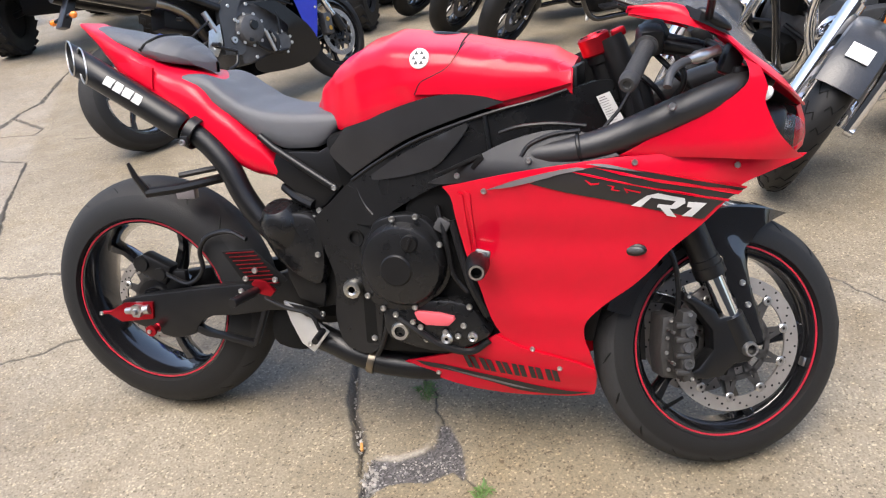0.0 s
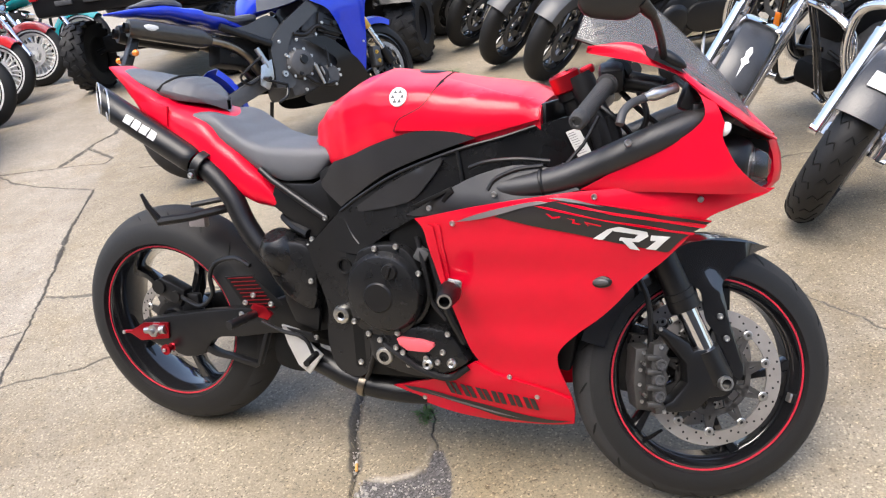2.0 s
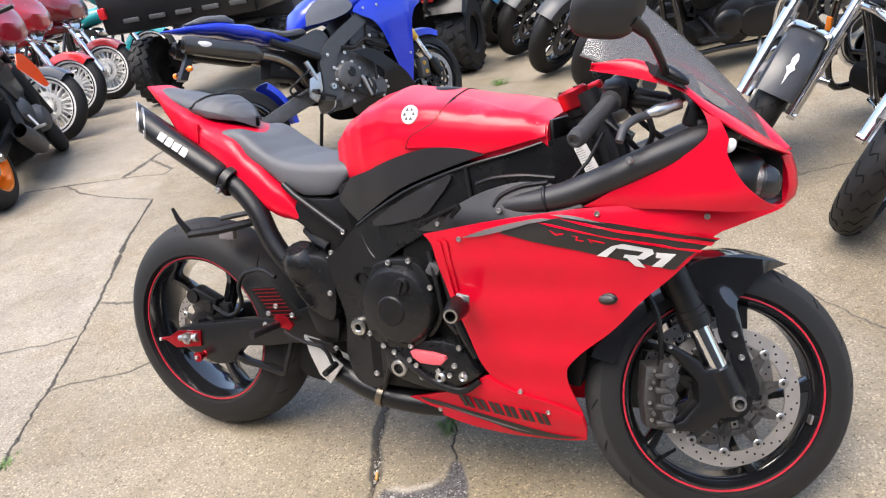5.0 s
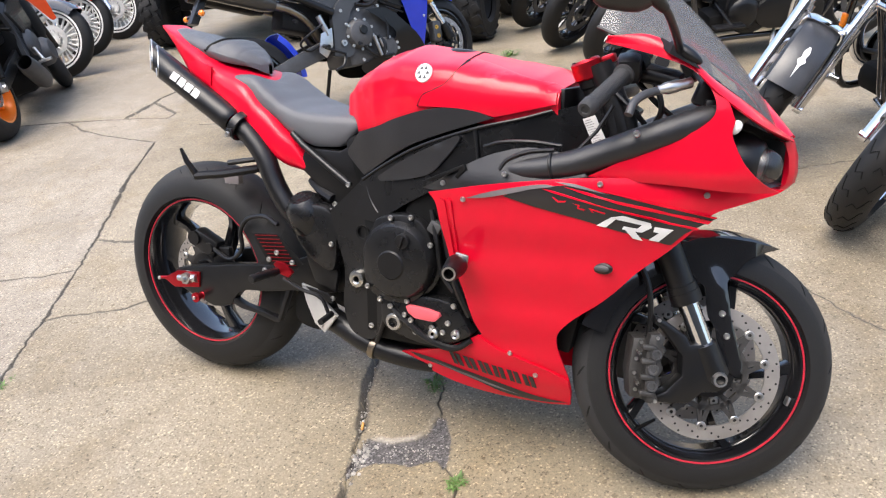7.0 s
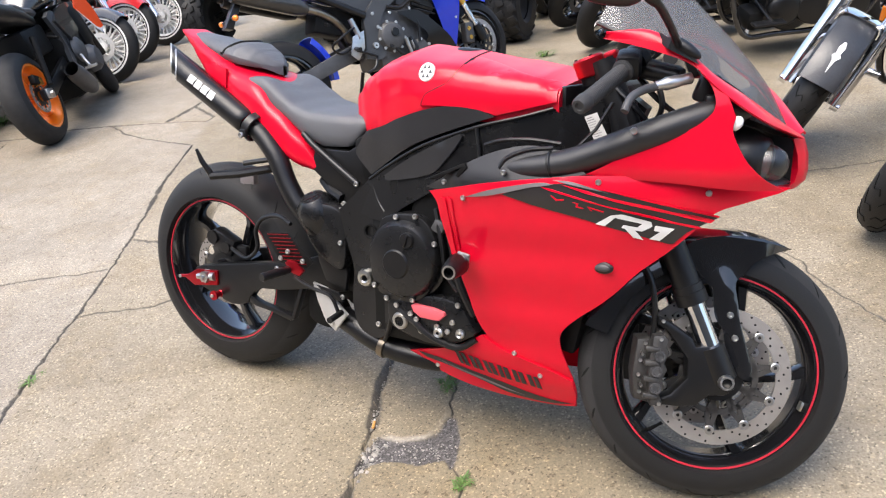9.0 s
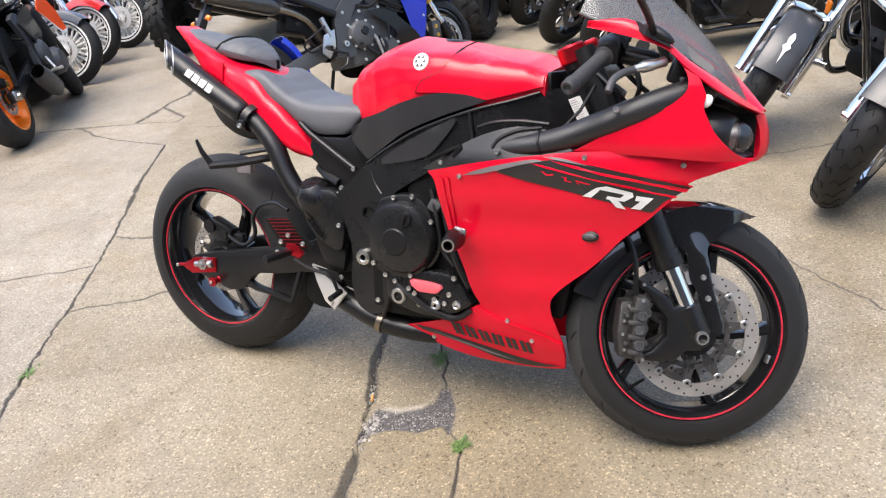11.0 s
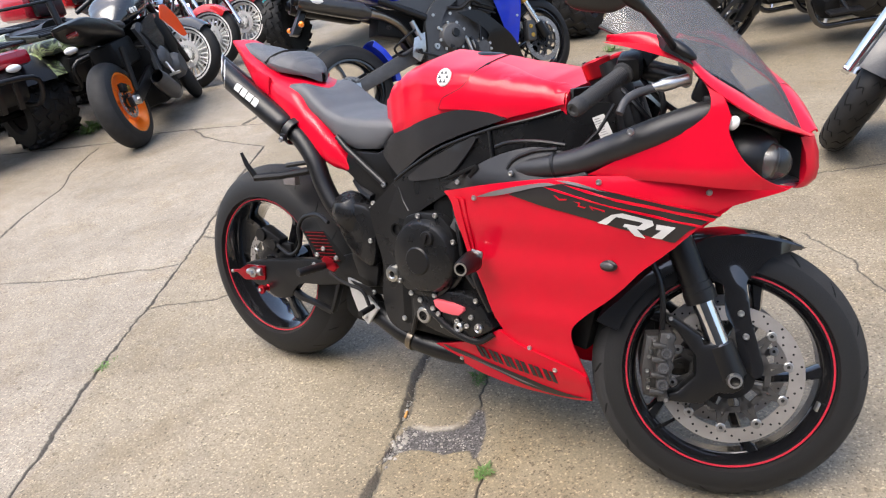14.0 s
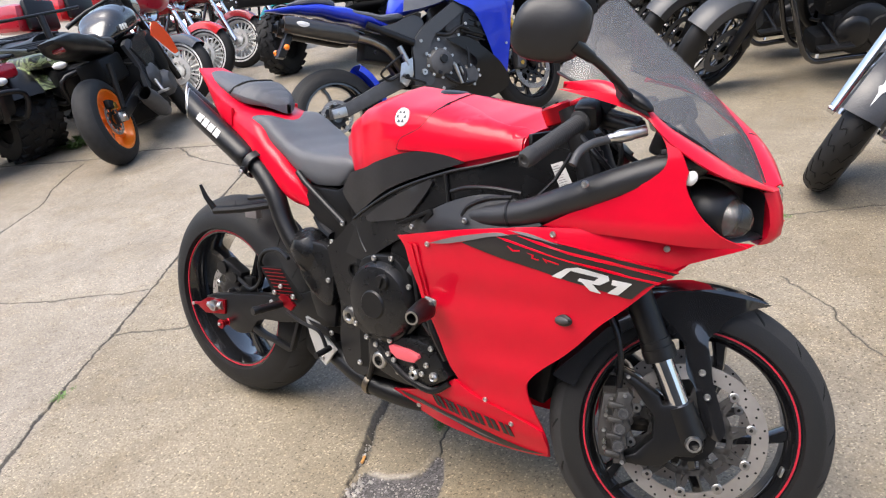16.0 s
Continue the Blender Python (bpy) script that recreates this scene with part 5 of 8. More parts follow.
plate(bm, [(0.744, 0.372), (0.752, 0.376), (0.80, 0.373), (0.829, 0.367), (0.832, 0.36), (0.818, 0.346), (0.80, 0.345), (0.768, 0.346), (0.75, 0.358)], -0.214, -0.2, 0.003)
bpart("cover_badge", bm, material("red_grey_badge", (0.6, 0.09, 0.11), 0.45, var=0.05), "faded red raised badge")
bm = bmesh.new()
lathe(bm, [(0.012, -0.004), (0.018, -0.004), (0.021, 0.0), (0.021, 0.006)], (0.708, -0.205, 0.325), (0, 1, 0), 20)
glass_r = bpart("sight_glass", bm, ALU, "oil sight glass")
bm = bmesh.new()
lathe(bm, [(0.0001, -0.002), (0.013, -0.002)], (0.708, -0.205, 0.325), (0, 1, 0), 16)
bpart("sight_window", bm, LENS, parent=glass_r)
bolts(bike, [(x, -0.208, z) for x, z in ((0.707, 0.575), (0.758, 0.581), (0.806, 0.523), (0.796, 0.445), (0.746, 0.384), (0.675, 0.378), (0.702, 0.365), (0.74, 0.35), (0.756, 0.339), (0.81, 0.33), (0.85, 0.347), (0.864, 0.39), (0.768, 0.312), (0.837, 0.323), (0.868, 0.328), (0.65, 0.308), (0.642, 0.405))], 1.0)
for x, z, r in ((0.812, 0.315, 0.013), (0.868, 0.322, 0.011)):
    bm = bmesh.new()
    lathe(bm, [(0.004, -0.006), (r * 0.7, -0.008), (r, -0.004), (r, 0.004)], (x, -0.205, z), (0, 1, 0), 14)
    bpart("drain_plug", bm, ALU)
bm = bmesh.new()
lathe(bm, [(0.008, -0.012), (0.012, -0.014), (0.02, -0.012), (0.023, -0.004), (0.023, 0.004)], (0.595, -0.172, 0.407), (0, 1, 0), 12)
bpart("pivot_nut", bm, STEEL, "steel swing arm pivot nut")
bm = bmesh.new()
lathe(bm, [(0.0001, 0.02), (0.013, 0.02), (0.014, -0.003), (0.018, -0.004), (0.019, 0.002)], (0.61, -0.171, 0.522), (0, 1, 0), 20)
bpart("frame_bush", bm, BLACK_DARK)
# hoses and wiring round the engine
for pts, r in (([(0.68, -0.18, 0.39), (0.675, -0.185, 0.34), (0.66, -0.18, 0.29), (0.64, -0.17, 0.25)], 0.006),
               ([(0.70, -0.2, 0.36), (0.75, -0.208, 0.33), (0.80, -0.208, 0.30), (0.86, -0.2, 0.285), (0.90, -0.19, 0.31)], 0.008),
               ([(0.83, -0.19, 0.57), (0.85, -0.2, 0.50), (0.87, -0.21, 0.44), (0.90, -0.2, 0.37)], 0.009),
               ([(0.80, -0.19, 0.60), (0.82, -0.2, 0.52), (0.83, -0.2, 0.46), (0.86, -0.2, 0.42)], 0.006),
               ([(0.42, -0.1, 0.62), (0.46, -0.12, 0.60), (0.50, -0.13, 0.585)], 0.012)):
    bm = bmesh.new()
    pipe(bm, pts, r, 8)
    bpart("engine_hose", bm, BLACK_SATIN)
bm = bmesh.new()
box(bm, (0.81, -0.19, 0.56), (0.03, 0.02, 0.03), (0, 30, 0), 0.004)
bpart("hose_union", bm, ENGINE_GREY)
# crash slider
bm = bmesh.new()
lathe(bm, [(0.0105, -0.06), (0.0155, -0.06), (0.018, -0.055), (0.0215, -0.028), (0.0232, -0.012), (0.0232, 0.0), (0.018, 0.01)], (0.898, -0.268, 0.507), (-0.15, 1, 0.03), 28)
slider = bpart("crash_slider", bm, BLACK_SATIN, "black crash slider")
bm = bmesh.new()
lathe(bm, [(0.0108, -0.0615), (0.0145, -0.0615), (0.0145, -0.05)], (0.898, -0.268, 0.507), (-0.15, 1, 0.03), 28)
bpart("slider_ring", bm, ALU, parent=slider)
bm = bmesh.new()
lathe(bm, [(0.0001, -0.04), (0.0106, -0.04), (0.0106, -0.06)], (0.898, -0.268, 0.507), (-0.15, 1, 0.03), 20)
bpart("slider_bore", bm, BLACK_DARK, parent=slider)
bm = bmesh.new()
box(bm, (0.905, -0.264, 0.512), (0.03, 0.006, 0.04), (0, 10, 0), 0.004)
bpart("slider_washer", bm, ALU, parent=slider)
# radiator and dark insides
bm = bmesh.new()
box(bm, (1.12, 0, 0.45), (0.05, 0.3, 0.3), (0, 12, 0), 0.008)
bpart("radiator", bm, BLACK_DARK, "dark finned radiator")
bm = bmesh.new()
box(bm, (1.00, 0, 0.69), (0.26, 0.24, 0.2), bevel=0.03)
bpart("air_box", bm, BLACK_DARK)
# dark block added to fill the gap under the tank, shade put into its colour
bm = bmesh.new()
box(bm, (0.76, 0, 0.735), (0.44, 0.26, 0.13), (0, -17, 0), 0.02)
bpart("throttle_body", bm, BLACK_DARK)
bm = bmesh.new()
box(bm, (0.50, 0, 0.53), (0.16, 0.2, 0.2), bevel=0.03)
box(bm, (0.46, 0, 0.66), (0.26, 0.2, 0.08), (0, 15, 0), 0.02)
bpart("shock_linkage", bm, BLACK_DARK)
bm = bmesh.new()
plate(bm, [(0.40, 0.655), (0.42, 0.705), (0.52, 0.702), (0.585, 0.735), (0.60, 0.66), (0.53, 0.585), (0.505, 0.57), (0.46, 0.61)], -0.125, -0.1, 0.004)
bpart("rear_side_panel", bm, BLACK_SATIN)
bm = bmesh.new()
ring_tube(bm, [(0.385, -0.125, 0.738), (0.42, -0.132, 0.712), (0.50, -0.143, 0.665), (0.565, -0.152, 0.628)], 0.008, 12)
bpart("subframe_rail", bm, BLACK_PAINT)

# black ducts between frame and fairing
both("inner_panel", [(0.79, 0.652, 1), (0.849, 0.682), (0.909, 0.716), (0.966, 0.741), (1.034, 0.757), (1.098, 0.752), (1.129, 0.738), (1.16, 0.712, 1), (1.086, 0.698), (0.967, 0.681), (0.836, 0.654)],
     lambda x, z: lerp_table([(0.79, 0.215), (0.9, 0.262), (1.0, 0.272), (1.1, 0.268)], x) - 0.35 * max(0, z - 0.69), BLACK_PLASTIC, "black inner fairing panel", 0.006)
for side in (-1, 1):
    bm = bmesh.new()
    pts = spline([(0.965, side * 0.232, 0.705), (1.05, side * 0.242, 0.714), (1.13, side * 0.244, 0.732), (1.21, side * 0.238, 0.764), (1.29, side * 0.224, 0.797), (1.36, side * 0.19, 0.822), (1.41, side * 0.15, 0.835)], 5)
    ring_tube(bm, pts, [0.016] + [0.027] * (len(pts) - 2) + [0.022], 18)
    duct = bpart("air_duct", bm, BLACK_PLASTIC, "black plastic air duct")
    bm = bmesh.new()
    lathe(bm, [(0.0275, -0.004), (0.0295, -0.002), (0.0295, 0.002), (0.0275, 0.004)], (1.09, side * 0.243, 0.7225), (0.97, 0, 0.2), 24, True)
    bpart("duct_collar", bm, BLACK_SATIN, parent=duct)
bolts(bike, [(1.247, -0.268, 0.797)], 1.0)
bolts(bike, [(1.0, -0.272, 0.706), (0.862, -0.262, 0.676), (1.125, -0.225, 0.752)], 0.85)
FB = [(0.917, 0.651), (1.187, 0.701), (1.368, 0.682), (0.99, 0.292), (1.045, 0.243), (0.77, 0.2)]
bolts(side_fairing, [(x, -side_y(x, z) - (0.001 if z > 0.28 else 0.005), z) for x, z in FB], 0.85)
# fins along the panel's rear edge and the flush turn lamp
for x0, z0, x1, z1 in ((0.869, 0.648, 0.881, 0.52), (0.884, 0.65, 0.891, 0.522)):
    both("edge_fin", [(x0 - 0.004, z0, 1), (x0 + 0.006, z0 - 0.004, 1), (x1 + 0.001, z1, 1), (x1 - 0.003, z1, 1)], side_y, RED, "", 0.003, lift=0.004, parent=side_fairing, n=0)
ind = bmesh.new()
bmesh.ops.create_uvsphere(ind, u_segments=18, v_segments=10, radius=1, matrix=pose(1.191, -side_y(1.191, 0.529) + 0.001, 0.529, 0, -4, -12) @ Matrix.Diagonal((0.024, 0.006, 0.0125, 1)))
turn_lamp = bpart("turn_lamp", ind, BLACK_SATIN, "small dark flush turn lamp", side_fairing)
ind = bmesh.new()
bmesh.ops.create_uvsphere(ind, u_segments=18, v_segments=10, radius=1, matrix=pose(1.192, -side_y(1.192, 0.529) - 0.002, 0.529, 0, -4, -12) @ Matrix.Diagonal((0.017, 0.006, 0.008, 1)))
bpart("turn_lens", ind, ENGINE_GREY, "smoked lens", turn_lamp)

# plain marks in place of maker's lettering
both("belly_panel", [(0.679, 0.219, 1), (0.76, 0.245), (0.84, 0.278), (0.916, 0.325, 1), (0.962, 0.298), (1.01, 0.283), (1.075, 0.262), (1.118, 0.242, 1), (1.121, 0.20), (1.115, 0.168, 1), (1.05, 0.156), (0.917, 0.153), (0.802, 0.173), (0.72, 0.203)],
     side_y, RED, "glossy red belly panel", 0.006, 0.02, 0.005, side_fairing)
for i in range(6):
    x, z = 0.837 + 0.0352 * i, 0.266 - 0.005 * i
    w_, h_ = 0.026, 0.034
    lean = 0.010

    def at(u, v):
        return (x + w_ * u + lean * (1 - v) * (1 if i < 3 else 0.6), z - h_ * (1 - v) - 0.004 * u, 1)

    bars = ([(0, 0), (0.42, 0), (0.42, 1), (0, 1)], [(0.56, 0), (1, 0), (1, 1), (0.56, 1)])
    for bar_ in bars:
        both("belly_mark", [at(u, v) for u, v in bar_], side_y, DECAL_BLACK, "", 0.0005, step=0.012, lift=0.008, parent=side_fairing, n=0)
both("belly_stripe", [(0.72, 0.232, 1), (0.80, 0.227), (0.86, 0.217), (0.93, 0.202), (1.0, 0.185), (1.06, 0.176), (1.112, 0.176, 1), (1.05, 0.163), (0.97, 0.166), (0.90, 0.186), (0.82, 0.208), (0.75, 0.218)], side_y, DECAL_BLACK, "black belly stripe", 0.0005, step=0.012, lift=0.007, parent=side_fairing)
both("belly_stripe", [(0.78, 0.223, 1), (0.86, 0.208), (0.93, 0.189), (1.0, 0.172, 1), (0.93, 0.183), (0.86, 0.201)], side_y, DECAL_GREY, "", 0.0005, step=0.012, lift=0.0085, parent=side_fairing)
for pts in ([(1.183, 0.621), (1.21, 0.639), (1.222, 0.639), (1.2, 0.618)], [(1.21, 0.639), (1.229, 0.642), (1.277, 0.627), (1.274, 0.619), (1.262, 0.623), (1.22, 0.634)], [(1.262, 0.623), (1.277, 0.627), (1.279, 0.618), (1.262, 0.608), (1.228, 0.615), (1.231, 0.621), (1.254, 0.616)],
            [(1.233, 0.615), (1.251, 0.61), (1.264, 0.591), (1.247, 0.596)], [(1.284, 0.62), (1.317, 0.615), (1.292, 0.59), (1.274, 0.593), (1.292, 0.608), (1.282, 0.61)]):
    both("side_mark", [(*p, 1) for p in pts], side_y, DECAL_WHITE, "white angular mark", 0.0005, step=0.01, lift=0.0042, parent=side_fairing, n=0)
for pts in ([(1.101, 0.672), (1.104, 0.672), (1.113, 0.6655), (1.127, 0.6665), (1.126, 0.6635), (1.112, 0.662)], [(1.140, 0.662), (1.153, 0.6595), (1.151, 0.6535), (1.163, 0.651), (1.16, 0.649), (1.147, 0.652), (1.149, 0.658)], [(1.169, 0.655), (1.199, 0.647), (1.198, 0.6445), (1.172, 0.6515), (1.178, 0.6465), (1.175, 0.646)]):
    both("small_mark", [(*p, 1) for p in pts], side_y, RED, "", 0.0005, step=0.01, lift=0.004, parent=side_fairing, n=0)
# round badge on the tank
badge_m = Matrix.Translation((0.776, -0.178, 0.891)) @ Vector((-0.12, -0.93, 0.34)).to_track_quat("Z", "Y").to_matrix().to_4x4()
bm = bmesh.new()
lathe(bm, [(0.0001, 0.003), (0.0185, 0.003), (0.0205, 0.0015), (0.0205, -0.003)], (0, 0, 0), (0, 0, 1), 32)
bmesh.ops.transform(bm, matrix=badge_m, verts=bm.verts)
badge = bpart("tank_badge", bm, DECAL_WHITE, "white round tank badge", tank)
for i in range(6):
    bm = bmesh.new()
    a = math.pi * i / 3
    lathe(bm, [(0.0001, 0.0036), (0.0052, 0.0036), (0.0052, 0.003)], (0.0112 * math.cos(a), 0.0112 * math.sin(a), 0), (0, 0, 1), 3)
    bmesh.ops.transform(bm, matrix=badge_m, verts=bm.verts)
    bpart("badge_dot", bm, ENGINE_GREY, parent=badge)
# tank crease and filler cap
bm = bmesh.new()
lathe(bm, [(0.0001, 0.008), (0.03, 0.008), (0.036, 0.004), (0.038, -0.004)], (0.79, 0, 0.931), (0.1, 0, 1), 32)
bpart("filler_cap", bm, BLACK_SATIN, "black filler cap", tank)

# fork, brakes, front mudguard
def leg(t, y):
    return Vector((1.377, y, 0.272)) + RAKE * t


for y in (-0.118, 0.09):
    bm = bmesh.new()
    s = -1 if y < 0 else 1
    o_ = y + s * 0.022
    rod(bm, leg(0.0, y), leg(0.072, y), 0.030, 0.0285, 20)
    plate(bm, [(1.318, 0.338), (1.36, 0.344), (1.38, 0.3), (1.398, 0.277), (1.398, 0.255), (1.38, 0.242), (1.35, 0.24), (1.324, 0.216), (1.291, 0.213), (1.25, 0.215), (1.243, 0.226), (1.273, 0.238), (1.304, 0.273), (1.302, 0.313), (1.26, 0.366), (1.242, 0.378), (1.241, 0.395), (1.266, 0.384), (1.31, 0.355)], o_, y - s * 0.018, 0.006)
    lower = bpart("fork_lower", bm, BLACK_PAINT, "black fork lower", turn=True)
    bm = bmesh.new()
    rod(bm, leg(0.065, y), leg(0.19, y), 0.0215, None, 24)
    bpart("fork_tube", bm, CHROME, "chromed fork tube", turn=True)
    bm = bmesh.new()
    rod(bm, leg(0.166, y), leg(0.19, y), 0.032, None, 24)
    rod(bm, leg(0.19, y), leg(0.205, y), 0.030, None, 24)
    rod(bm, leg(0.205, y), leg(0.68, y), 0.0275, None, 24)
    bpart("fork_outer", bm, BLACK_SATIN, "black fork outer tube", turn=True)
    bm = bmesh.new()
    plate(bm, [(1.232, 0.358), (1.252, 0.36), (1.262, 0.351), (1.258, 0.336), (1.264, 0.325), (1.256, 0.303), (1.262, 0.29), (1.254, 0.272), (1.258, 0.255), (1.25, 0.24), (1.258, 0.219), (1.234, 0.216), (1.227, 0.258), (1.226, 0.315)], o_ + s * 0.016, y - s * 0.005, 0.004)
    cal = bpart("front_caliper", bm, DUSTY, "dusty dark radial brake caliper", turn=True)
    bm = bmesh.new()
    plate(bm, [(1.206, 0.343), (1.233, 0.346), (1.237, 0.212), (1.207, 0.217), (1.2, 0.269)], o_ - s * 0.02, y - s * 0.06, 0.006)
    bpart("caliper_half", bm, DUSTY, parent=cal, turn=True)
    for x, z in ((1.245, 0.318), (1.241, 0.287), (1.241, 0.253)):
        bm = bmesh.new()
        lathe(bm, [(0.0001, -0.006), (0.006, -0.006), (0.007, -0.009), (0.0105, -0.009), (0.0115, -0.004), (0.0115, 0.004)], (x, o_ + s * 0.014, z), (0, -s, 0), 16)
        bpart("piston_cap", bm, ENGINE_GREY, parent=cal, turn=True)
    for z in (0.331, 0.302, 0.270, 0.236):
        bm = bmesh.new()
        box(bm, (1.231, o_ + s * 0.012, z), (0.03, 0.016, 0.012), (0, 6, 0), 0.004)
        bpart("caliper_rib", bm, DUSTY, parent=cal, turn=True)
    for z in (0.318, 0.255):
        bm = bmesh.new()
        rod(bm, (1.214, o_ - s * 0.03, z), (1.214, o_ + s * 0.014, z), 0.0035, None, 10)
        bpart("pad_pin", bm, STEEL, parent=cal, turn=True)
    for x, z, yy in ((1.222, 0.335, 0.0), (1.214, 0.30, 0.0), (1.212, 0.27, 0.0), (1.216, 0.235, 0.0), (1.25, 0.222, 0.034), (1.246, 0.352, 0.034), (1.25, 0.386, 0.02)):
        ob = new("bolt", BOLT)
        ob.parent = cal
        ob.matrix_local = STEER @ Matrix.Translation((x, o_ + s * (yy - 0.018), z)) @ Matrix.Rotation(0 if s < 0 else math.pi, 4, "Z") @ Matrix.Diagonal((0.6, 0.7, 0.6, 1))
    bm = bmesh.new()
    lathe(bm, [(0.010, -0.012), (0.014, -0.012), (0.016, -0.006), (0.016, 0.006)], (1.378, y + s * 0.026, 0.272), (0, 1, 0) if s < 0 else (0, -1, 0), 12)
    bpart("axle_end", bm, ALU, "bright axle end", lower, turn=True)
    bm = bmesh.new()
    pipe(bm, [(1.235, y - 0.005, 0.345), (1.235, y - 0.01, 0.40), (1.225, y - 0.01, 0.46), (1.20, y, 0.51), (1.17, y * 0.8, 0.58)], 0.006, 8)
    bpart("brake_hose", bm, BLACK_SATIN, turn=True)
bm = bmesh.new()
secs = []
for i in range(22):
    a = math.radians(-26 + 98 * i / 21)
    o = FRONT_AXLE + Vector((-math.sin(a), 0, math.cos(a))) * 0.302
    rd = Vector((-math.sin(a), 0, math.cos(a)))
    w = 0.02 + 0.048 * min(1, (i + 0.3) / 6)
    dp = 0.012 + 0.05 * min(1, i / 7) 
    secs.append([o + Vector((0, y * w, 0)) - rd * d for y, d in ((-1.06, dp), (-1.05, dp * 0.55), (-0.92, dp * 0.22), (-0.5, 0.004), (0, 0), (0.5, 0.004), (0.92, dp * 0.22), (1.05, dp * 0.55), (1.06, dp))])
rows = [[bm.verts.new(p) for p in s] for s in secs]
for r, s in zip(rows, rows[1:]):
    for q in range(8):
        bm.faces.new((r[q], r[q + 1], s[q + 1], s[q]))
guardf = bpart("front_mudguard", thicken(bm, 0.003), BLACK_GLOSS, "gloss black front mudguard", turn=True)
FLANGE = [(1.512, 0.536, 1), (1.467, 0.526), (1.432, 0.508), (1.414, 0.483), (1.396, 0.464), (1.404, 0.421), (1.409, 0.388), (1.425, 0.341), (1.438, 0.301), (1.441, 0.283), (1.430, 0.268), (1.416, 0.273), (1.399, 0.299), (1.387, 0.332), (1.379, 0.366),
          (1.362, 0.392), (1.357, 0.426), (1.350, 0.455), (1.325, 0.462), (1.297, 0.482), (1.27, 0.515, 1), (1.315, 0.548), (1.36, 0.556), (1.41, 0.554), (1.46, 0.547)]


def flange_y(x, z):
    k = max(0.0, min(1.0, (0.50 - z) / 0.05))
    return 0.091 - 0.03 * max(0.0, (x - 1.44) / 0.07) ** 1.5 * (1 - k) + k * (0.010 - 0.35 * abs(x - 1.378 - 0.30 * (0.46 - z)))


for side in (1, -1):
    bm = shell(FLANGE, flange_y, 0.005, 0.012, 3)
    if side < 0:
        bmesh.ops.scale(bm, vec=(1, -1, 1), verts=bm.verts)
        bmesh.ops.translate(bm, vec=(0, -0.036, 0), verts=bm.verts)
    stay = bpart("mudguard_stay", bm, BLACK_GLOSS, "gloss black mudguard side with fork stay", guardf, turn=True)
    for x, z in ((1.389, 0.399), (1.402, 0.352)):
        ob = new("bolt", BOLT)
        ob.parent = stay
        ob.matrix_local = STEER @ (Matrix.Translation((x, -flange_y(x, z), z)) if side > 0 else Matrix.Translation((x, flange_y(x, z) - 0.036, z)) @ Matrix.Rotation(math.pi, 4, "Z"))

# bars, levers, clamps (already turned to the left)
bm = bmesh.new()
A_, B_ = Vector((1.203, -0.20, 0.897)), Vector((1.175, -0.332, 0.8465))
secs = [A_.lerp(B_, i / 60) for i in range(61)]
ring_tube(bm, secs, [0.0205 if i < 3 else 0.0145 + 0.0009 * (i % 2) for i in range(61)], 20)
lathe(bm, [(0.0001, 0.008), (0.006, 0.008), (0.0075, 0.011), (0.012, 0.011), (0.0155, 0.006), (0.0165, -0.012), (0.0145, -0.016)], (1.1735, -0.338, 0.845), (-0.2, -0.92, -0.34), 20)
bpart("hand_grip", bm, material("grip_rubber", (0.025, 0.025, 0.026), 0.7, var=0.2, bump=0.6, bump_scale=260), "black rubber hand grip")
bm = bmesh.new()
rod(bm, (1.222, -0.10, 0.932), (1.203, -0.19, 0.90), 0.014)
box(bm, (1.207, -0.178, 0.908), (0.046, 0.05, 0.05), (22, 0, 10), 0.012)
rod(bm, (1.214, -0.15, 0.915), (1.21, -0.165, 0.909), 0.03, 0.027, 18)
bpart("switch_gear", bm, BLACK_SATIN)
bm = bmesh.new()
rod(bm, (1.22, 0.10, 0.915), (1.15, 0.33, 0.85), 0.016)
bpart("hand_grip", bm, BLACK_SATIN)
bm = bmesh.new()
rod(bm, (1.23, -0.15, 0.90), (1.30, -0.165, 0.885), 0.02, 0.016, 16)
box(bm, (1.265, -0.155, 0.892), (0.06, 0.03, 0.035), (0, 10, -10), 0.006)
bpart("master_cylinder", bm, BLACK_SATIN)
bm = bmesh.new()
ring_tube(bm, spline([(1.322, -0.195, 0.885), (1.30, -0.212, 0.879), (1.27, -0.234, 0.872)], 4), [0.010] * 4 + [0.0115] * 3 + [0.008] * 2, 12)
lev = bpart("brake_lever", bm, ALU, "bare alloy brake lever")
bm = bmesh.new()
ring_tube(bm, spline([(1.275, -0.228, 0.872), (1.255, -0.258, 0.866), (1.241, -0.282, 0.853), (1.236, -0.298, 0.832)], 4), 0.0075, 10)
bpart("lever_blade", bm, ENGINE_GREY, parent=lev)
bm = bmesh.new()
lathe(bm, [(0.0001, 0.010), (0.02, 0.010), (0.0215, 0.013), (0.027, 0.013), (0.0305, 0.009), (0.0305, -0.022), (0.028, -0.025)], (1.106, -0.102, 0.908), (-0.36, -0.12, 1), 32)
res = bpart("reservoir_cap", bm, RED_ANOD, "red anodised reservoir cap")
bm = bmesh.new()
box(bm, (1.15, -0.098, 0.923), (0.028, 0.035, 0.018), (0, -21, 6), 0.005)
bpart("cap_clamp", bm, RED_ANOD, parent=res)
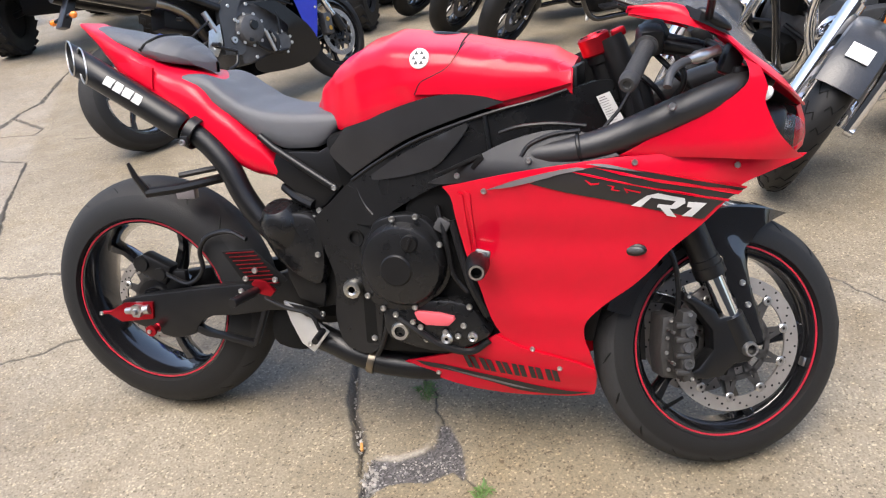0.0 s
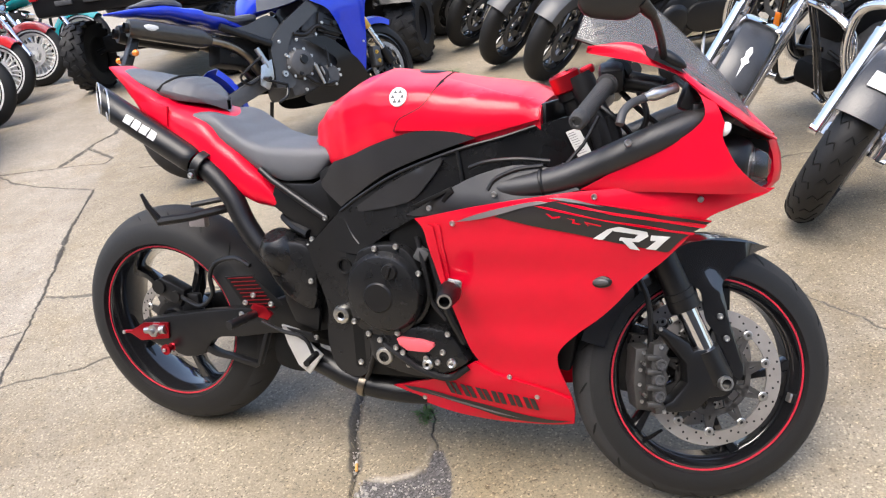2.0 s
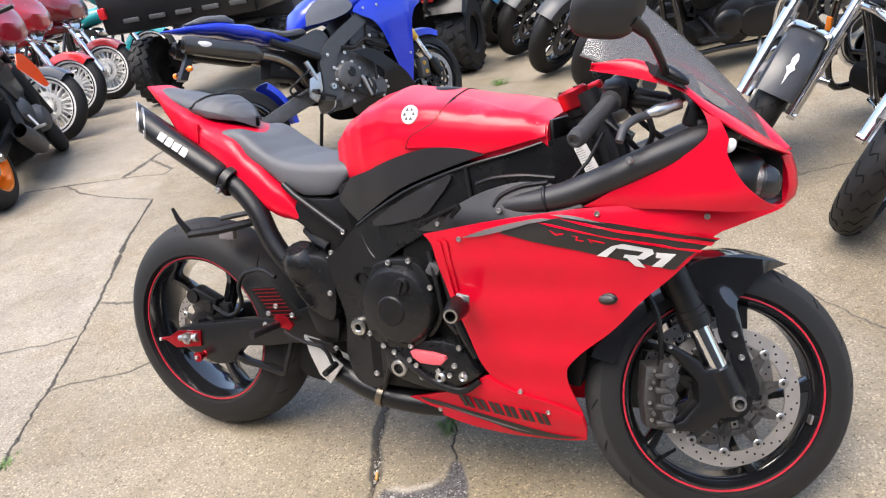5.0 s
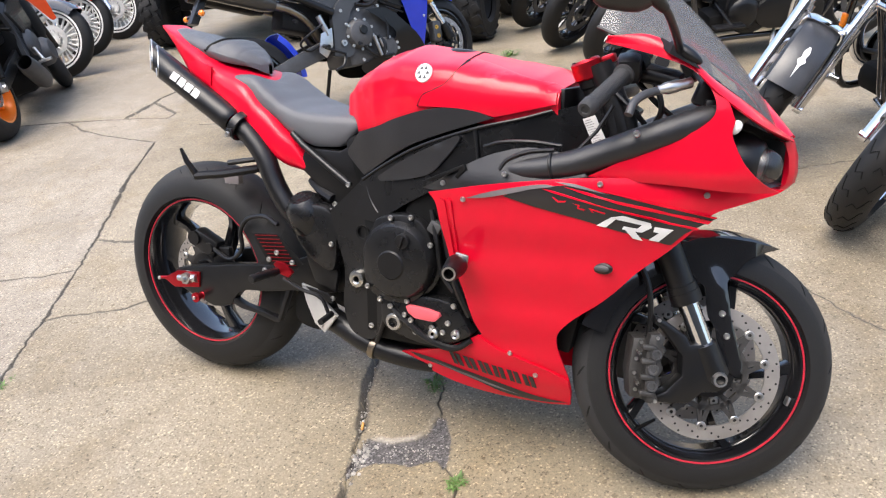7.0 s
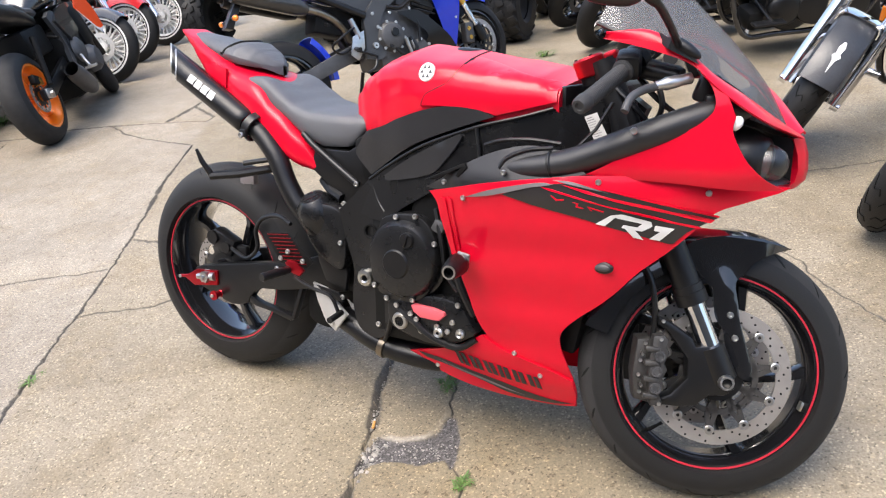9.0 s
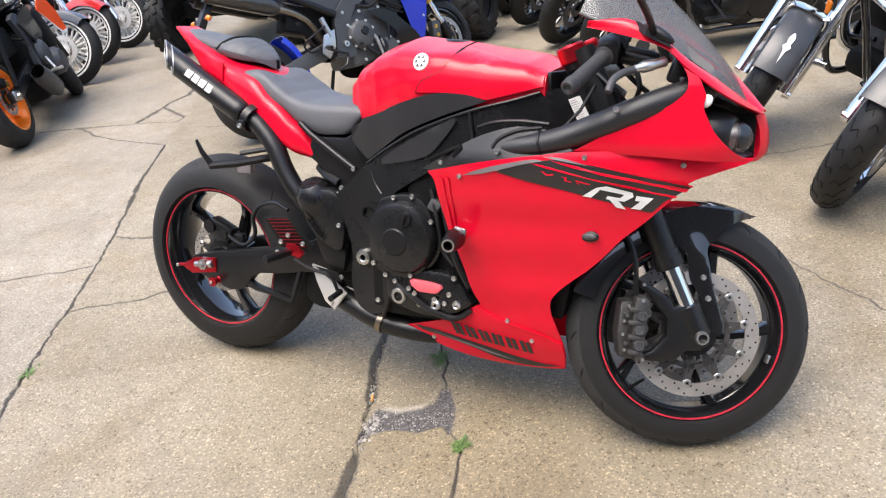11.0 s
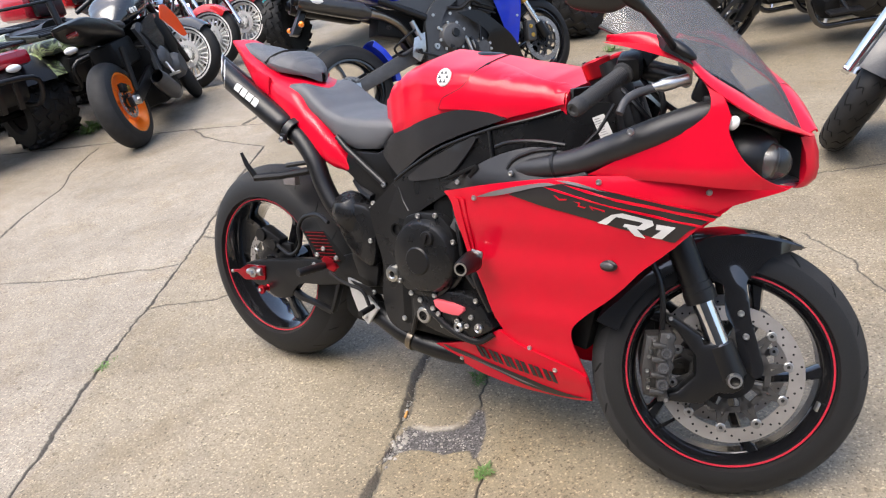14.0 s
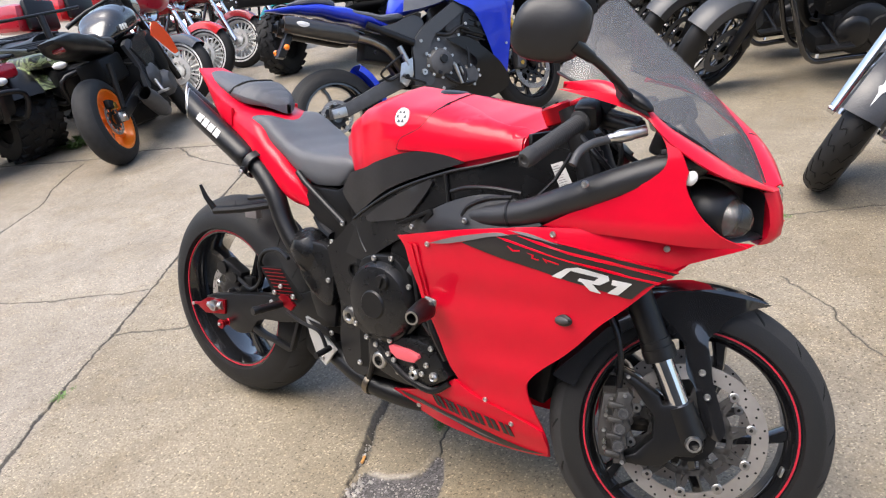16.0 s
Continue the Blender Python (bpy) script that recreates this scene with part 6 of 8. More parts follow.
for k in range(4):
    a = math.pi * k / 2 + 0.6
    bm = bmesh.new()
    lathe(bm, [(0.002, 0.014), (0.0035, 0.014), (0.0035, 0.01)], Vector((1.106, -0.102, 0.908)) + Vector((0.0225 * math.cos(a), 0.0225 * math.sin(a), 0.0081 * math.cos(a))), (-0.36, -0.12, 1), 8)
    bpart("cap_bolt", bm, BLACK_PAINT, parent=res)
bm = bmesh.new()
lathe(bm, [(0.0255, -0.022), (0.0255, -0.04), (0.022, -0.044), (0.022, -0.08)], (1.106, -0.102, 0.908), (-0.36, -0.12, 1), 24)
bpart("clamp_post", bm, BLACK_SATIN, parent=res)
bm = bmesh.new()
box(bm, (1.14, 0, 0.865), (0.08, 0.2, 0.03), (0, 20, 0), 0.01)
box(bm, (1.18, 0, 0.70), (0.07, 0.24, 0.03), (0, 20, 0), 0.01)
rod(bm, (1.12, 0, 0.88), (1.20, 0, 0.68), 0.03)
bpart("triple_clamp", bm, BLACK_PAINT)
bm = bmesh.new()
box(bm, (1.305, 0, 0.905), (0.04, 0.15, 0.05), (0, -25, 0), 0.012)
rod(bm, (1.318, 0.0, 0.90), (1.40, 0.0, 0.80), 0.012)
box(bm, (1.347, -0.178, 0.868), (0.035, 0.03, 0.055), (0, 20, 20), 0.008)
box(bm, (1.360, -0.185, 0.842), (0.03, 0.03, 0.03), (0, 0, 20), 0.006)
rod(bm, (1.31, -0.06, 0.90), (1.35, -0.17, 0.875), 0.007)
bpart("dash_unit", bm, BLACK_SATIN)
bm = bmesh.new()
ring_tube(bm, [(1.187, -0.2, 0.839), (1.16, -0.21, 0.79), (1.123, -0.228, 0.748)], 0.0035, 8)
bpart("steering_stop_cable", bm, BLACK_SATIN)
bm = bmesh.new()
plate(bm, [(1.113, 0.806), (1.138, 0.815), (1.168, 0.757), (1.142, 0.745)], -0.1385, -0.1378)
label = bpart("warning_label", bm, PAPER, "white printed warning label")
for i in range(13):
    bm = bmesh.new()
    box(bm, (1.1235 + 0.0024 * i, -0.1387, 0.804 - 0.0043 * i), (0.012 + 0.007 * ((i * 7) % 5) / 4, 0.0004, 0.0016 if i < 2 else 0.0011), (0, -20, 0))
    bpart("print_line", bm, DECAL_GREY, parent=label)
for x in (1.155, 1.19):
    bm = bmesh.new()
    rod(bm, (x + 0.03, -0.12, 0.74), (x + 0.008, -0.12, 0.835), 0.013, None, 12)
    bpart("loom", bm, BLACK_SATIN)
for pts in ([(1.16, -0.12, 0.87), (1.22, -0.14, 0.82), (1.26, -0.1, 0.76)], [(1.25, -0.16, 0.89), (1.27, -0.17, 0.83), (1.23, -0.13, 0.77)], [(1.2, -0.13, 0.9), (1.25, -0.15, 0.85), (1.3, -0.1, 0.8)]):
    bm = bmesh.new()
    pipe(bm, pts, 0.0055, 8)
    bpart("cable", bm, BLACK_SATIN)

# mirrors
for s in (-1,):
    bm = bmesh.new()
    secs = []
    for u in span(-1, 1, 17):
        k = max(0.0, 1 - abs(u) ** 3.4) ** (1 / 2.4)
        secs.append([(1.245 + 0.052 * u + 0.016 * (math.sin(a)) * k, s * (0.40 - 0.02 * u) + 0.028 * math.cos(a) * k, 1.047 - 0.008 * u + 0.047 * math.sin(a) * k) for a in [2 * math.pi * j / 20 for j in range(20)]])
    loft(bm, secs)
    mir = bpart("mirror", bm, BLACK_PLASTIC, "black rear view mirror")
    bm = bmesh.new()
    bmesh.ops.create_uvsphere(bm, u_segments=18, v_segments=10, radius=1, matrix=pose(1.312, s * 0.216, 0.937, 0, 33, 0) @ Matrix.Diagonal((0.034, 0.013, 0.011, 1)))
    bpart("stalk_foot", bm, BLACK_SATIN, parent=mir)
    bm = bmesh.new()
    pipe(bm, [(1.285, s * 0.385, 1.018), (1.296, s * 0.345, 0.998), (1.301, s * 0.28, 0.968), (1.302, s * 0.222, 0.940)], 0.0068, 12)
    rod(bm, (1.276, s * 0.392, 1.025), (1.293, s * 0.36, 1.005), 0.013, 0.009)
    bpart("mirror_stalk", bm, BLACK_SATIN, parent=mir)
    bm = bmesh.new()
    loft(bm, [[(1.258, s * 0.20, 0.95), (1.285, s * 0.226, 0.935), (1.34, s * 0.224, 0.908), (1.315, s * 0.196, 0.925)], [(1.266, s * 0.206, 0.963), (1.29, s * 0.226, 0.95), (1.328, s * 0.222, 0.922), (1.31, s * 0.204, 0.935)]])
    bpart("mirror_base", bm, BLACK_SATIN, parent=mir)

# number plate bracket of the tail and the side stand
bm = bmesh.new()
ring_tube(bm, [(0.114, -0.227, 0.697), (0.122, -0.22, 0.665), (0.135, -0.2, 0.622)], [0.004, 0.007, 0.009], 8)
ring_tube(bm, [(0.13, -0.205, 0.625), (0.19, -0.16, 0.628), (0.27, -0.08, 0.64)], 0.011, 8)
ring_tube(bm, [(0.15, -0.1, 0.645), (0.28, -0.06, 0.665)], 0.007, 8)
bpart("plate_bracket", bm, BLACK_PAINT, "bare black number plate bracket")
bm = bmesh.new()
box(bm, (0.165, -0.1, 0.605), (0.05, 0.02, 0.03), bevel=0.003)
bpart("plate_lamp", bm, DECAL_GREY, "small grey plate lamp")
bm = bmesh.new()
ring_tube(bm, [(0.62, 0.13, 0.28), (0.57, 0.19, 0.14), (0.54, 0.235, 0.062)], 0.012, 10)
box(bm, (0.54, 0.245, 0.06), (0.07, 0.05, 0.008), (13, 0, 0), 0.002)
bpart("side_stand", bm, BLACK_PAINT)
bolts(tail, [(0.17, -0.05, 0.872)], 1.5)


# ---- machines round about ----
def mk(parent):
    def add(name, bm, mat, label="", par=None):
        return part(name, bm, mat, par or parent, label)
    return add


def shared(parent, name, me, mats):
    for m in mats:
        ob = new(name, me)
        ob.parent = parent
        ob.matrix_local = m


def mesh_of(bm, mat):
    ob = part("piece", bm, mat)
    me = ob.data
    bpy.data.objects.remove(ob)
    return me


def tab(*v):
    return [(v[i], v[i + 1]) for i in range(0, len(v), 2)]


def blue_machine(m):
    t = thing("blue_sport_motorcycle", m, "bright blue sport motorcycle with an undertail exhaust", "motorcycle")
    add = mk(t)
    turn = Matrix.Translation((1.13, 0, 0.9)) @ Matrix.Rotation(radians(8), 4, RAKE) @ Matrix.Translation((-1.13, 0, -0.9))
    sport_wheel(t, (0, 0, 0.289), 0.314, 0.092, 0.076, phase=0.2, discs=(-0.055,), disc_r=0.11, sipes=False, k=0.92)
    sport_wheel(t, (1.395, 0, 0.283), 0.298, 0.06, 0.046, turn=turn, phase=0.5, discs=(-0.068, 0.068), disc_r=0.155, sipes=False, k=0.95)
    # tail, seats
    bm = bmesh.new()
    body(bm, span(-0.23, 0.46, 26), tab(-0.23, 0.965, -0.1, 0.96, 0.05, 0.945, 0.2, 0.90, 0.34, 0.83, 0.46, 0.74), tab(-0.23, 0.955, -0.1, 0.92, 0.05, 0.875, 0.2, 0.81, 0.34, 0.75, 0.46, 0.70),
         tab(-0.23, 0.015, -0.1, 0.06, 0.05, 0.095, 0.2, 0.115, 0.34, 0.125, 0.46, 0.11), 0.6, 2.6, 20)
    add("tail_cowl", bm, BLUE, "glossy blue tail cowl")
    bm = bmesh.new()
    body(bm, span(0.13, 0.56, 18), tab(0.13, 0.87, 0.2, 0.895, 0.3, 0.85, 0.42, 0.805, 0.56, 0.80), tab(0.13, 0.86, 0.3, 0.79, 0.42, 0.745, 0.56, 0.74), tab(0.13, 0.06, 0.25, 0.12, 0.4, 0.13, 0.56, 0.09), 0.6, 2.8, 18)
    add("rider_seat", bm, VINYL)
    bm = bmesh.new()
    body(bm, span(-0.1, 0.17, 14), tab(-0.1, 0.975, 0.0, 0.99, 0.12, 0.975, 0.17, 0.94), tab(-0.1, 0.96, 0.0, 0.94, 0.17, 0.90), tab(-0.1, 0.03, 0.02, 0.075, 0.12, 0.08, 0.17, 0.05), 0.5, 2.6, 16)
    add("pillion_seat", bm, VINYL)
    # tank with grey panels
    bm = bmesh.new()
    body(bm, span(0.51, 1.05, 24), tab(0.51, 0.82, 0.56, 0.90, 0.66, 0.95, 0.76, 0.965, 0.95, 0.93, 1.05, 0.90), tab(0.51, 0.76, 0.7, 0.78, 1.05, 0.82), tab(0.51, 0.06, 0.58, 0.13, 0.7, 0.18, 0.85, 0.19, 1.05, 0.15), 0.4, 2.8, 28)
    tk = add("fuel_tank", bm, BLUE, "glossy blue fuel tank")
    for s in (-1, 1):
        bm = shell([(0.55, 0.79, 1), (0.58, 0.87), (0.68, 0.92), (0.80, 0.90), (0.86, 0.84), (0.80, 0.80), (0.66, 0.785)], lambda x, z: lerp_table(tab(0.55, 0.135, 0.62, 0.17, 0.72, 0.192, 0.86, 0.196), x) - 0.25 * max(0, z - 0.86), 0.004, 0.04)
        bmesh.ops.scale(bm, vec=(1, -s, 1), verts=bm.verts)
        add("tank_panel", bm, material("grey_tank_panel", (0.12, 0.125, 0.14), 0.4, var=0.1) if s < 0 else GREY_FENDER, "grey tank knee panel", tk)
        # frame spar, swing arm, fairing
        bm = shell([(0.50, 0.36, 1), (0.53, 0.48), (0.55, 0.585), (0.62, 0.665), (0.75, 0.735), (0.95, 0.815), (1.1, 0.855), (1.14, 0.81), (0.95, 0.735), (0.78, 0.655), (0.68, 0.60), (0.635, 0.52), (0.64, 0.40), (0.60, 0.335)],
                   lambda x, z: lerp_table(tab(0.5, 0.155, 0.7, 0.18, 0.9, 0.195, 1.05, 0.16, 1.15, 0.11), x), 0.04, 0.05)
        bmesh.ops.scale(bm, vec=(1, -s, 1), verts=bm.verts)
        add("frame_spar", bm, material("dark_grey_frame", (0.05, 0.052, 0.055), 0.4, metal=0.2, var=0.1) if s < 0 else BLACK_PAINT, "dark grey frame spar")
        bm = bmesh.new()
        plate(bm, [(-0.06, 0.285), (-0.05, 0.345), (0.05, 0.355), (0.30, 0.42), (0.52, 0.47), (0.57, 0.42), (0.50, 0.37), (0.30, 0.33), (0.05, 0.275)], s * 0.12, s * 0.085, 0.006)
        arm = add("swing_arm", bm, ENGINE_GREY, "grey swing arm")
        bm = bmesh.new()
        box(bm, (0.0, s * 0.124, 0.312), (0.09, 0.012, 0.055), bevel=0.004)
        lathe(bm, [(0.0001, -0.018), (0.014, -0.018), (0.014, 0.0)], (0, s * 0.13, 0.312), (0, -s, 0), 6)
        add("axle_block", bm, ALU, "bright axle block", arm)
        bm = shell([(0.845, 0.80, 1), (0.90, 0.84), (1.10, 0.90), (1.26, 0.92), (1.38, 0.86), (1.44, 0.77, 1), (1.33, 0.74), (1.27, 0.70), (1.23, 0.62), (1.20, 0.48), (1.16, 0.33), (1.12, 0.215, 1), (1.09, 0.30), (1.06, 0.43), (1.025, 0.55), (0.99, 0.65), (0.95, 0.72), (0.89, 0.765)],
                   lambda x, z: lerp_table(tab(0.85, 0.20, 1.0, 0.235, 1.2, 0.23, 1.35, 0.18, 1.45, 0.09), x) - 0.18 * max(0, 0.7 - z) - 0.2 * max(0, z - 0.8), 0.004, 0.04)
        bmesh.ops.scale(bm, vec=(1, -s, 1), verts=bm.verts)
        fair = add("side_fairing", bm, BLUE, "glossy blue side fairing")
        bolts(fair, [(x, s * 0.235, z) for x, z in ((0.90, 0.80), (1.0, 0.80), (1.10, 0.86), (1.14, 0.47))], 1.2)
        bm = shell([(0.75, 0.58, 1), (0.90, 0.56), (1.02, 0.45), (1.12, 0.33), (1.15, 0.22), (1.0, 0.17), (0.72, 0.20), (0.66, 0.27), (0.80, 0.30), (0.93, 0.40), (0.85, 0.50)],
                   lambda x, z: 0.205 - 0.3 * max(0, 0.4 - z), 0.004, 0.05)
        bmesh.ops.scale(bm, vec=(1, -s, 1), verts=bm.verts)
        add("belly_pan", bm, BLACK_SATIN, "matt black belly pan")
    bm = bmesh.new()
    box(bm, (0.80, 0, 0.45), (0.42, 0.32, 0.36), bevel=0.03)
    box(bm, (0.93, 0, 0.66), (0.26, 0.34, 0.2), (0, 25, 0), 0.02)
    add("crankcase", bm, ENGINE_GREY, "grey engine block")
    bm = bmesh.new()
    lathe(bm, [(0.0001, -0.045), (0.05, -0.045), (0.075, -0.035), (0.085, -0.015), (0.09, 0.01)], (0.69, -0.17, 0.45), (0, 1, 0), 28)
    add("clutch_cover", bm, ENGINE_GREY)
    bm = bmesh.new()
    lathe(bm, [(0.0001, -0.035), (0.05, -0.035), (0.062, -0.02), (0.065, 0.01)], (0.865, -0.17, 0.335), (0, 1, 0), 24)
    add("pickup_cover", bm, ENGINE_GREY)
    bm = bmesh.new()
    lathe(bm, [(0.0001, -0.03), (0.014, -0.03), (0.016, 0.0)], (0.98, -0.2, 0.62), (0, 1, 0), 14)
    box(bm, (0.96, -0.185, 0.62), (0.16, 0.03, 0.12), (0, 25, 0), 0.01)
    add("cylinder_cover", bm, BLACK_PAINT)
    bolts(t, [(0.69 + 0.088 * math.cos(a), -0.185, 0.45 + 0.088 * math.sin(a)) for a in span(0.3, 6.0, 9)] + [(0.865 + 0.06 * math.cos(a), -0.2, 0.335 + 0.06 * math.sin(a)) for a in span(0.3, 6.0, 6)], 1.4)
    bm = bmesh.new()
    lathe(bm, [(0.0001, -0.012), (0.024, -0.012), (0.028, -0.006), (0.03, 0.006)], (0.70, -0.212, 0.47), (0, 1, 0), 20)
    lathe(bm, [(0.0001, -0.008), (0.014, -0.008), (0.017, 0.004)], (0.66, -0.205, 0.40), (0, 1, 0), 16)
    add("cover_boss", bm, BLACK_PAINT)
    bm = bmesh.new()
    rod(bm, (0.765, -0.21, 0.42), (0.785, -0.215, 0.30), 0.012, 0.009)
    rod(bm, (0.80, -0.21, 0.40), (0.82, -0.215, 0.31), 0.008)
    add("clutch_arm", bm, ALU)
    bm = bmesh.new()
    lathe(bm, [(0.006, -0.012), (0.018, -0.012), (0.02, 0.0)], (0.575, -0.165, 0.42), (0, 1, 0), 12)
    add("pivot_nut", bm, ALU)
    # hoses, ribs and brackets round the engine
    for pts, r in (([(0.70, -0.19, 0.62), (0.78, -0.2, 0.60), (0.86, -0.2, 0.63), (0.92, -0.2, 0.60)], 0.012), ([(0.86, -0.19, 0.56), (0.88, -0.2, 0.47), (0.86, -0.2, 0.38)], 0.01), ([(0.66, -0.19, 0.46), (0.70, -0.2, 0.36), (0.78, -0.2, 0.30), (0.88, -0.2, 0.29)], 0.01), ([(0.80, -0.2, 0.42), (0.82, -0.215, 0.36), (0.80, -0.21, 0.30)], 0.014), ([(0.56, -0.18, 0.36), (0.52, -0.2, 0.30), (0.46, -0.2, 0.28)], 0.009)):
        bm = bmesh.new()
        pipe(bm, pts, r, 8)
        add("engine_hose", bm, BLACK_SATIN)
    for k in range(5):
        bm = bmesh.new()
        box(bm, (0.955 + 0.012 * k, -0.2, 0.545 + 0.03 * k), (0.13, 0.012, 0.008), (0, 25, 0), 0.002)
        add("cooling_rib", bm, BLACK_PAINT)
    bolts(t, [(0.70, -0.2, 0.585), (0.84, -0.2, 0.585), (0.70, -0.2, 0.415), (0.66, -0.2, 0.30), (0.60, -0.2, 0.52), (0.90, -0.21, 0.64), (1.0, -0.21, 0.70), (0.585, -0.2, 0.60)], 1.5)
    # undertail exhaust
    for s in (-1, 1):
        bm = bmesh.new()
        ring_tube(bm, [(-0.17, s * 0.085, 0.865), (-0.14, s * 0.085, 0.855), (0.18, s * 0.085, 0.735), (0.24, s * 0.08, 0.705)], [0.045, 0.05, 0.055, 0.035], 22)
        can_ = add("silencer", bm, material("dark_carbon_silencer", (0.03, 0.028, 0.026), 0.3, coat=0.4, var=0.3) if s < 0 else BLACK_SATIN, "dark undertail silencer")
        bm = bmesh.new()
        ring_tube(bm, [(-0.19, s * 0.085, 0.872), (-0.165, s * 0.085, 0.862)], 0.026, 16, cap=False)
        add("silencer_tip", bm, BLACK_PAINT, par=can_)
        bm = bmesh.new()
        bmesh.ops.create_uvsphere(bm, u_segments=16, v_segments=8, radius=1, matrix=pose(-0.07, s * 0.132, 0.835, 0, 20, 0) @ Matrix.Diagonal((0.045, 0.006, 0.017, 1)))
        add("silencer_badge", bm, DECAL_WHITE, "white oval badge", can_)
        bm = bmesh.new()
        pipe(bm, [(0.23, s * 0.08, 0.71), (0.33, s * 0.09, 0.66), (0.42, s * 0.08, 0.58), (0.48, s * 0.06, 0.45)], 0.024, 12)
        add("exhaust_link", bm, TITAN, "heat tinted link pipe")
    bm = bmesh.new()
    ring_tube(bm, [(0.30, -0.13, 0.76), (0.56, -0.15, 0.60)], 0.022, 10)
    ring_tube(bm, [(0.30, 0.13, 0.76), (0.56, 0.15, 0.60)], 0.022, 10)
    add("subframe", bm, BLACK_PAINT)
    bm = shell([(0.30, 0.74, 1), (0.46, 0.735), (0.60, 0.76), (0.66, 0.70), (0.58, 0.62), (0.45, 0.67)], lambda x, z: 0.14, 0.01, 0.06)
    add("side_cover", bm, GREY_FENDER)
    bm = bmesh.new()
    secs = []
    for i in range(12):
        a = math.radians(-95 + 52 * i / 11)
        rd = Vector((-math.sin(a), 0, math.cos(a)))
        secs.append([Vector((0, 0, 0.312)) + rd * (0.335 - d) + Vector((0, y, 0)) for y, d in ((-0.1, 0.05), (-0.095, 0.015), (-0.05, 0), (0.05, 0), (0.095, 0.015), (0.1, 0.05))])
    rows = [[bm.verts.new(p) for p in s] for s in secs]
    for r, s in zip(rows, rows[1:]):
        for q in range(5):
            bm.faces.new((r[q], r[q + 1], s[q + 1], s[q]))
    add("rear_hugger", thicken(bm, 0.004), BLUE, "glossy blue hugger")
    # number plate hanger and amber lamps
    bm = bmesh.new()
    plate(bm, [(-0.24, 0.70), (-0.12, 0.86), (-0.07, 0.86), (-0.20, 0.685)], -0.04, 0.04, 0.006)
    hang = add("plate_hanger", bm, BLACK_SATIN)
    for s in (-1, 1):
        bm = bmesh.new()
        bmesh.ops.create_uvsphere(bm, u_segments=14, v_segments=8, radius=1, matrix=pose(-0.2, s * 0.13, 0.735) @ Matrix.Diagonal((0.016, 0.03, 0.017, 1)))
        add("turn_lamp", bm, AMBER, "amber turn lamp", hang)
        bm = bmesh.new()
        rod(bm, (-0.19, s * 0.05, 0.74), (-0.2, s * 0.13, 0.735), 0.01)
        add("lamp_stalk", bm, BLACK_SATIN, par=hang)
    # fork, front guard, caliper
    for y in (-0.105, 0.105):
        o = Vector((1.395, y, 0.3))
        for a, b, r, mt, nm in ((-0.01, 0.10, 0.03, BLACK_PAINT, "fork_lower"), (0.09, 0.27, 0.021, CHROME, "fork_tube"), (0.26, 0.62, 0.027, GOLD, "fork_outer")):
            bm = bmesh.new()
            rod(bm, o + RAKE * a, o + RAKE * b, r, None, 14)
            bmesh.ops.transform(bm, matrix=turn, verts=bm.verts)
            add(nm, bm, mt)
        bm = bmesh.new()
        box(bm, (1.27, y, 0.35), (0.07, 0.06, 0.13), (0, 10, 0), 0.012)
        bmesh.ops.transform(bm, matrix=turn, verts=bm.verts)
        cl = add("front_caliper", bm, ENGINE_GREY)
        for z in (0.32, 0.375):
            bm = bmesh.new()
            rod(bm, (1.265, y - 0.034, z), (1.265, y + 0.034, z), 0.014, None, 12)
            bmesh.ops.transform(bm, matrix=turn, verts=bm.verts)
            add("piston_cap", bm, GOLD, par=cl)
    bm = bmesh.new()
    secs = []
    for i in range(14):
        a = math.radians(-30 + 95 * i / 13)
        rd = Vector((-math.sin(a), 0, math.cos(a)))
        secs.append([Vector((1.395, 0, 0.295)) + rd * (0.318 - d) + Vector((0, y, 0)) for y, d in ((-0.07, 0.06), (-0.066, 0.02), (-0.04, 0.004), (0, 0), (0.04, 0.004), (0.066, 0.02), (0.07, 0.06))])
    rows = [[bm.verts.new(p) for p in s] for s in secs]
    for r, s in zip(rows, rows[1:]):
        for q in range(6):
            bm.faces.new((r[q], r[q + 1], s[q + 1], s[q]))
    bmesh.ops.transform(bm, matrix=turn, verts=bm.verts)
    add("front_mudguard", thicken(bm, 0.004), BLUE, "glossy blue front mudguard")
    # pegs and levers
    bm = bmesh.new()
    plate(bm, [(0.40, 0.40), (0.44, 0.50), (0.52, 0.52), (0.50, 0.42), (0.44, 0.36)], -0.17, -0.16, 0.002)
    pegp = add("rear_set_plate", bm, ALU)
    bm = bmesh.new()
    rod(bm, (0.44, -0.16, 0.43), (0.42, -0.26, 0.42), 0.012)
    add("foot_peg", bm, BLACK_SATIN)
    bm = bmesh.new()
    rod(bm, (0.44, -0.17, 0.42), (0.55, -0.2, 0.36), 0.008)
    add("brake_pedal", bm, BLACK_SATIN)
    bm = bmesh.new()
    rod(bm, (0.30, -0.15, 0.60), (0.28, -0.23, 0.59), 0.01)
    add("foot_peg", bm, BLACK_SATIN)
    bm = bmesh.new()
    rod(bm, (0.46, -0.15, 0.60), (0.49, -0.16, 0.48), 0.017)
    add("fluid_pot", bm, ALU, "small pale fluid reservoir")
    bm = bmesh.new()
    pipe(bm, [(0.47, -0.16, 0.55), (0.38, -0.19, 0.52), (0.30, -0.16, 0.47), (0.36, -0.13, 0.42), (0.46, -0.14, 0.45)], 0.007, 8)
    add("brake_hose", bm, BLACK_SATIN)
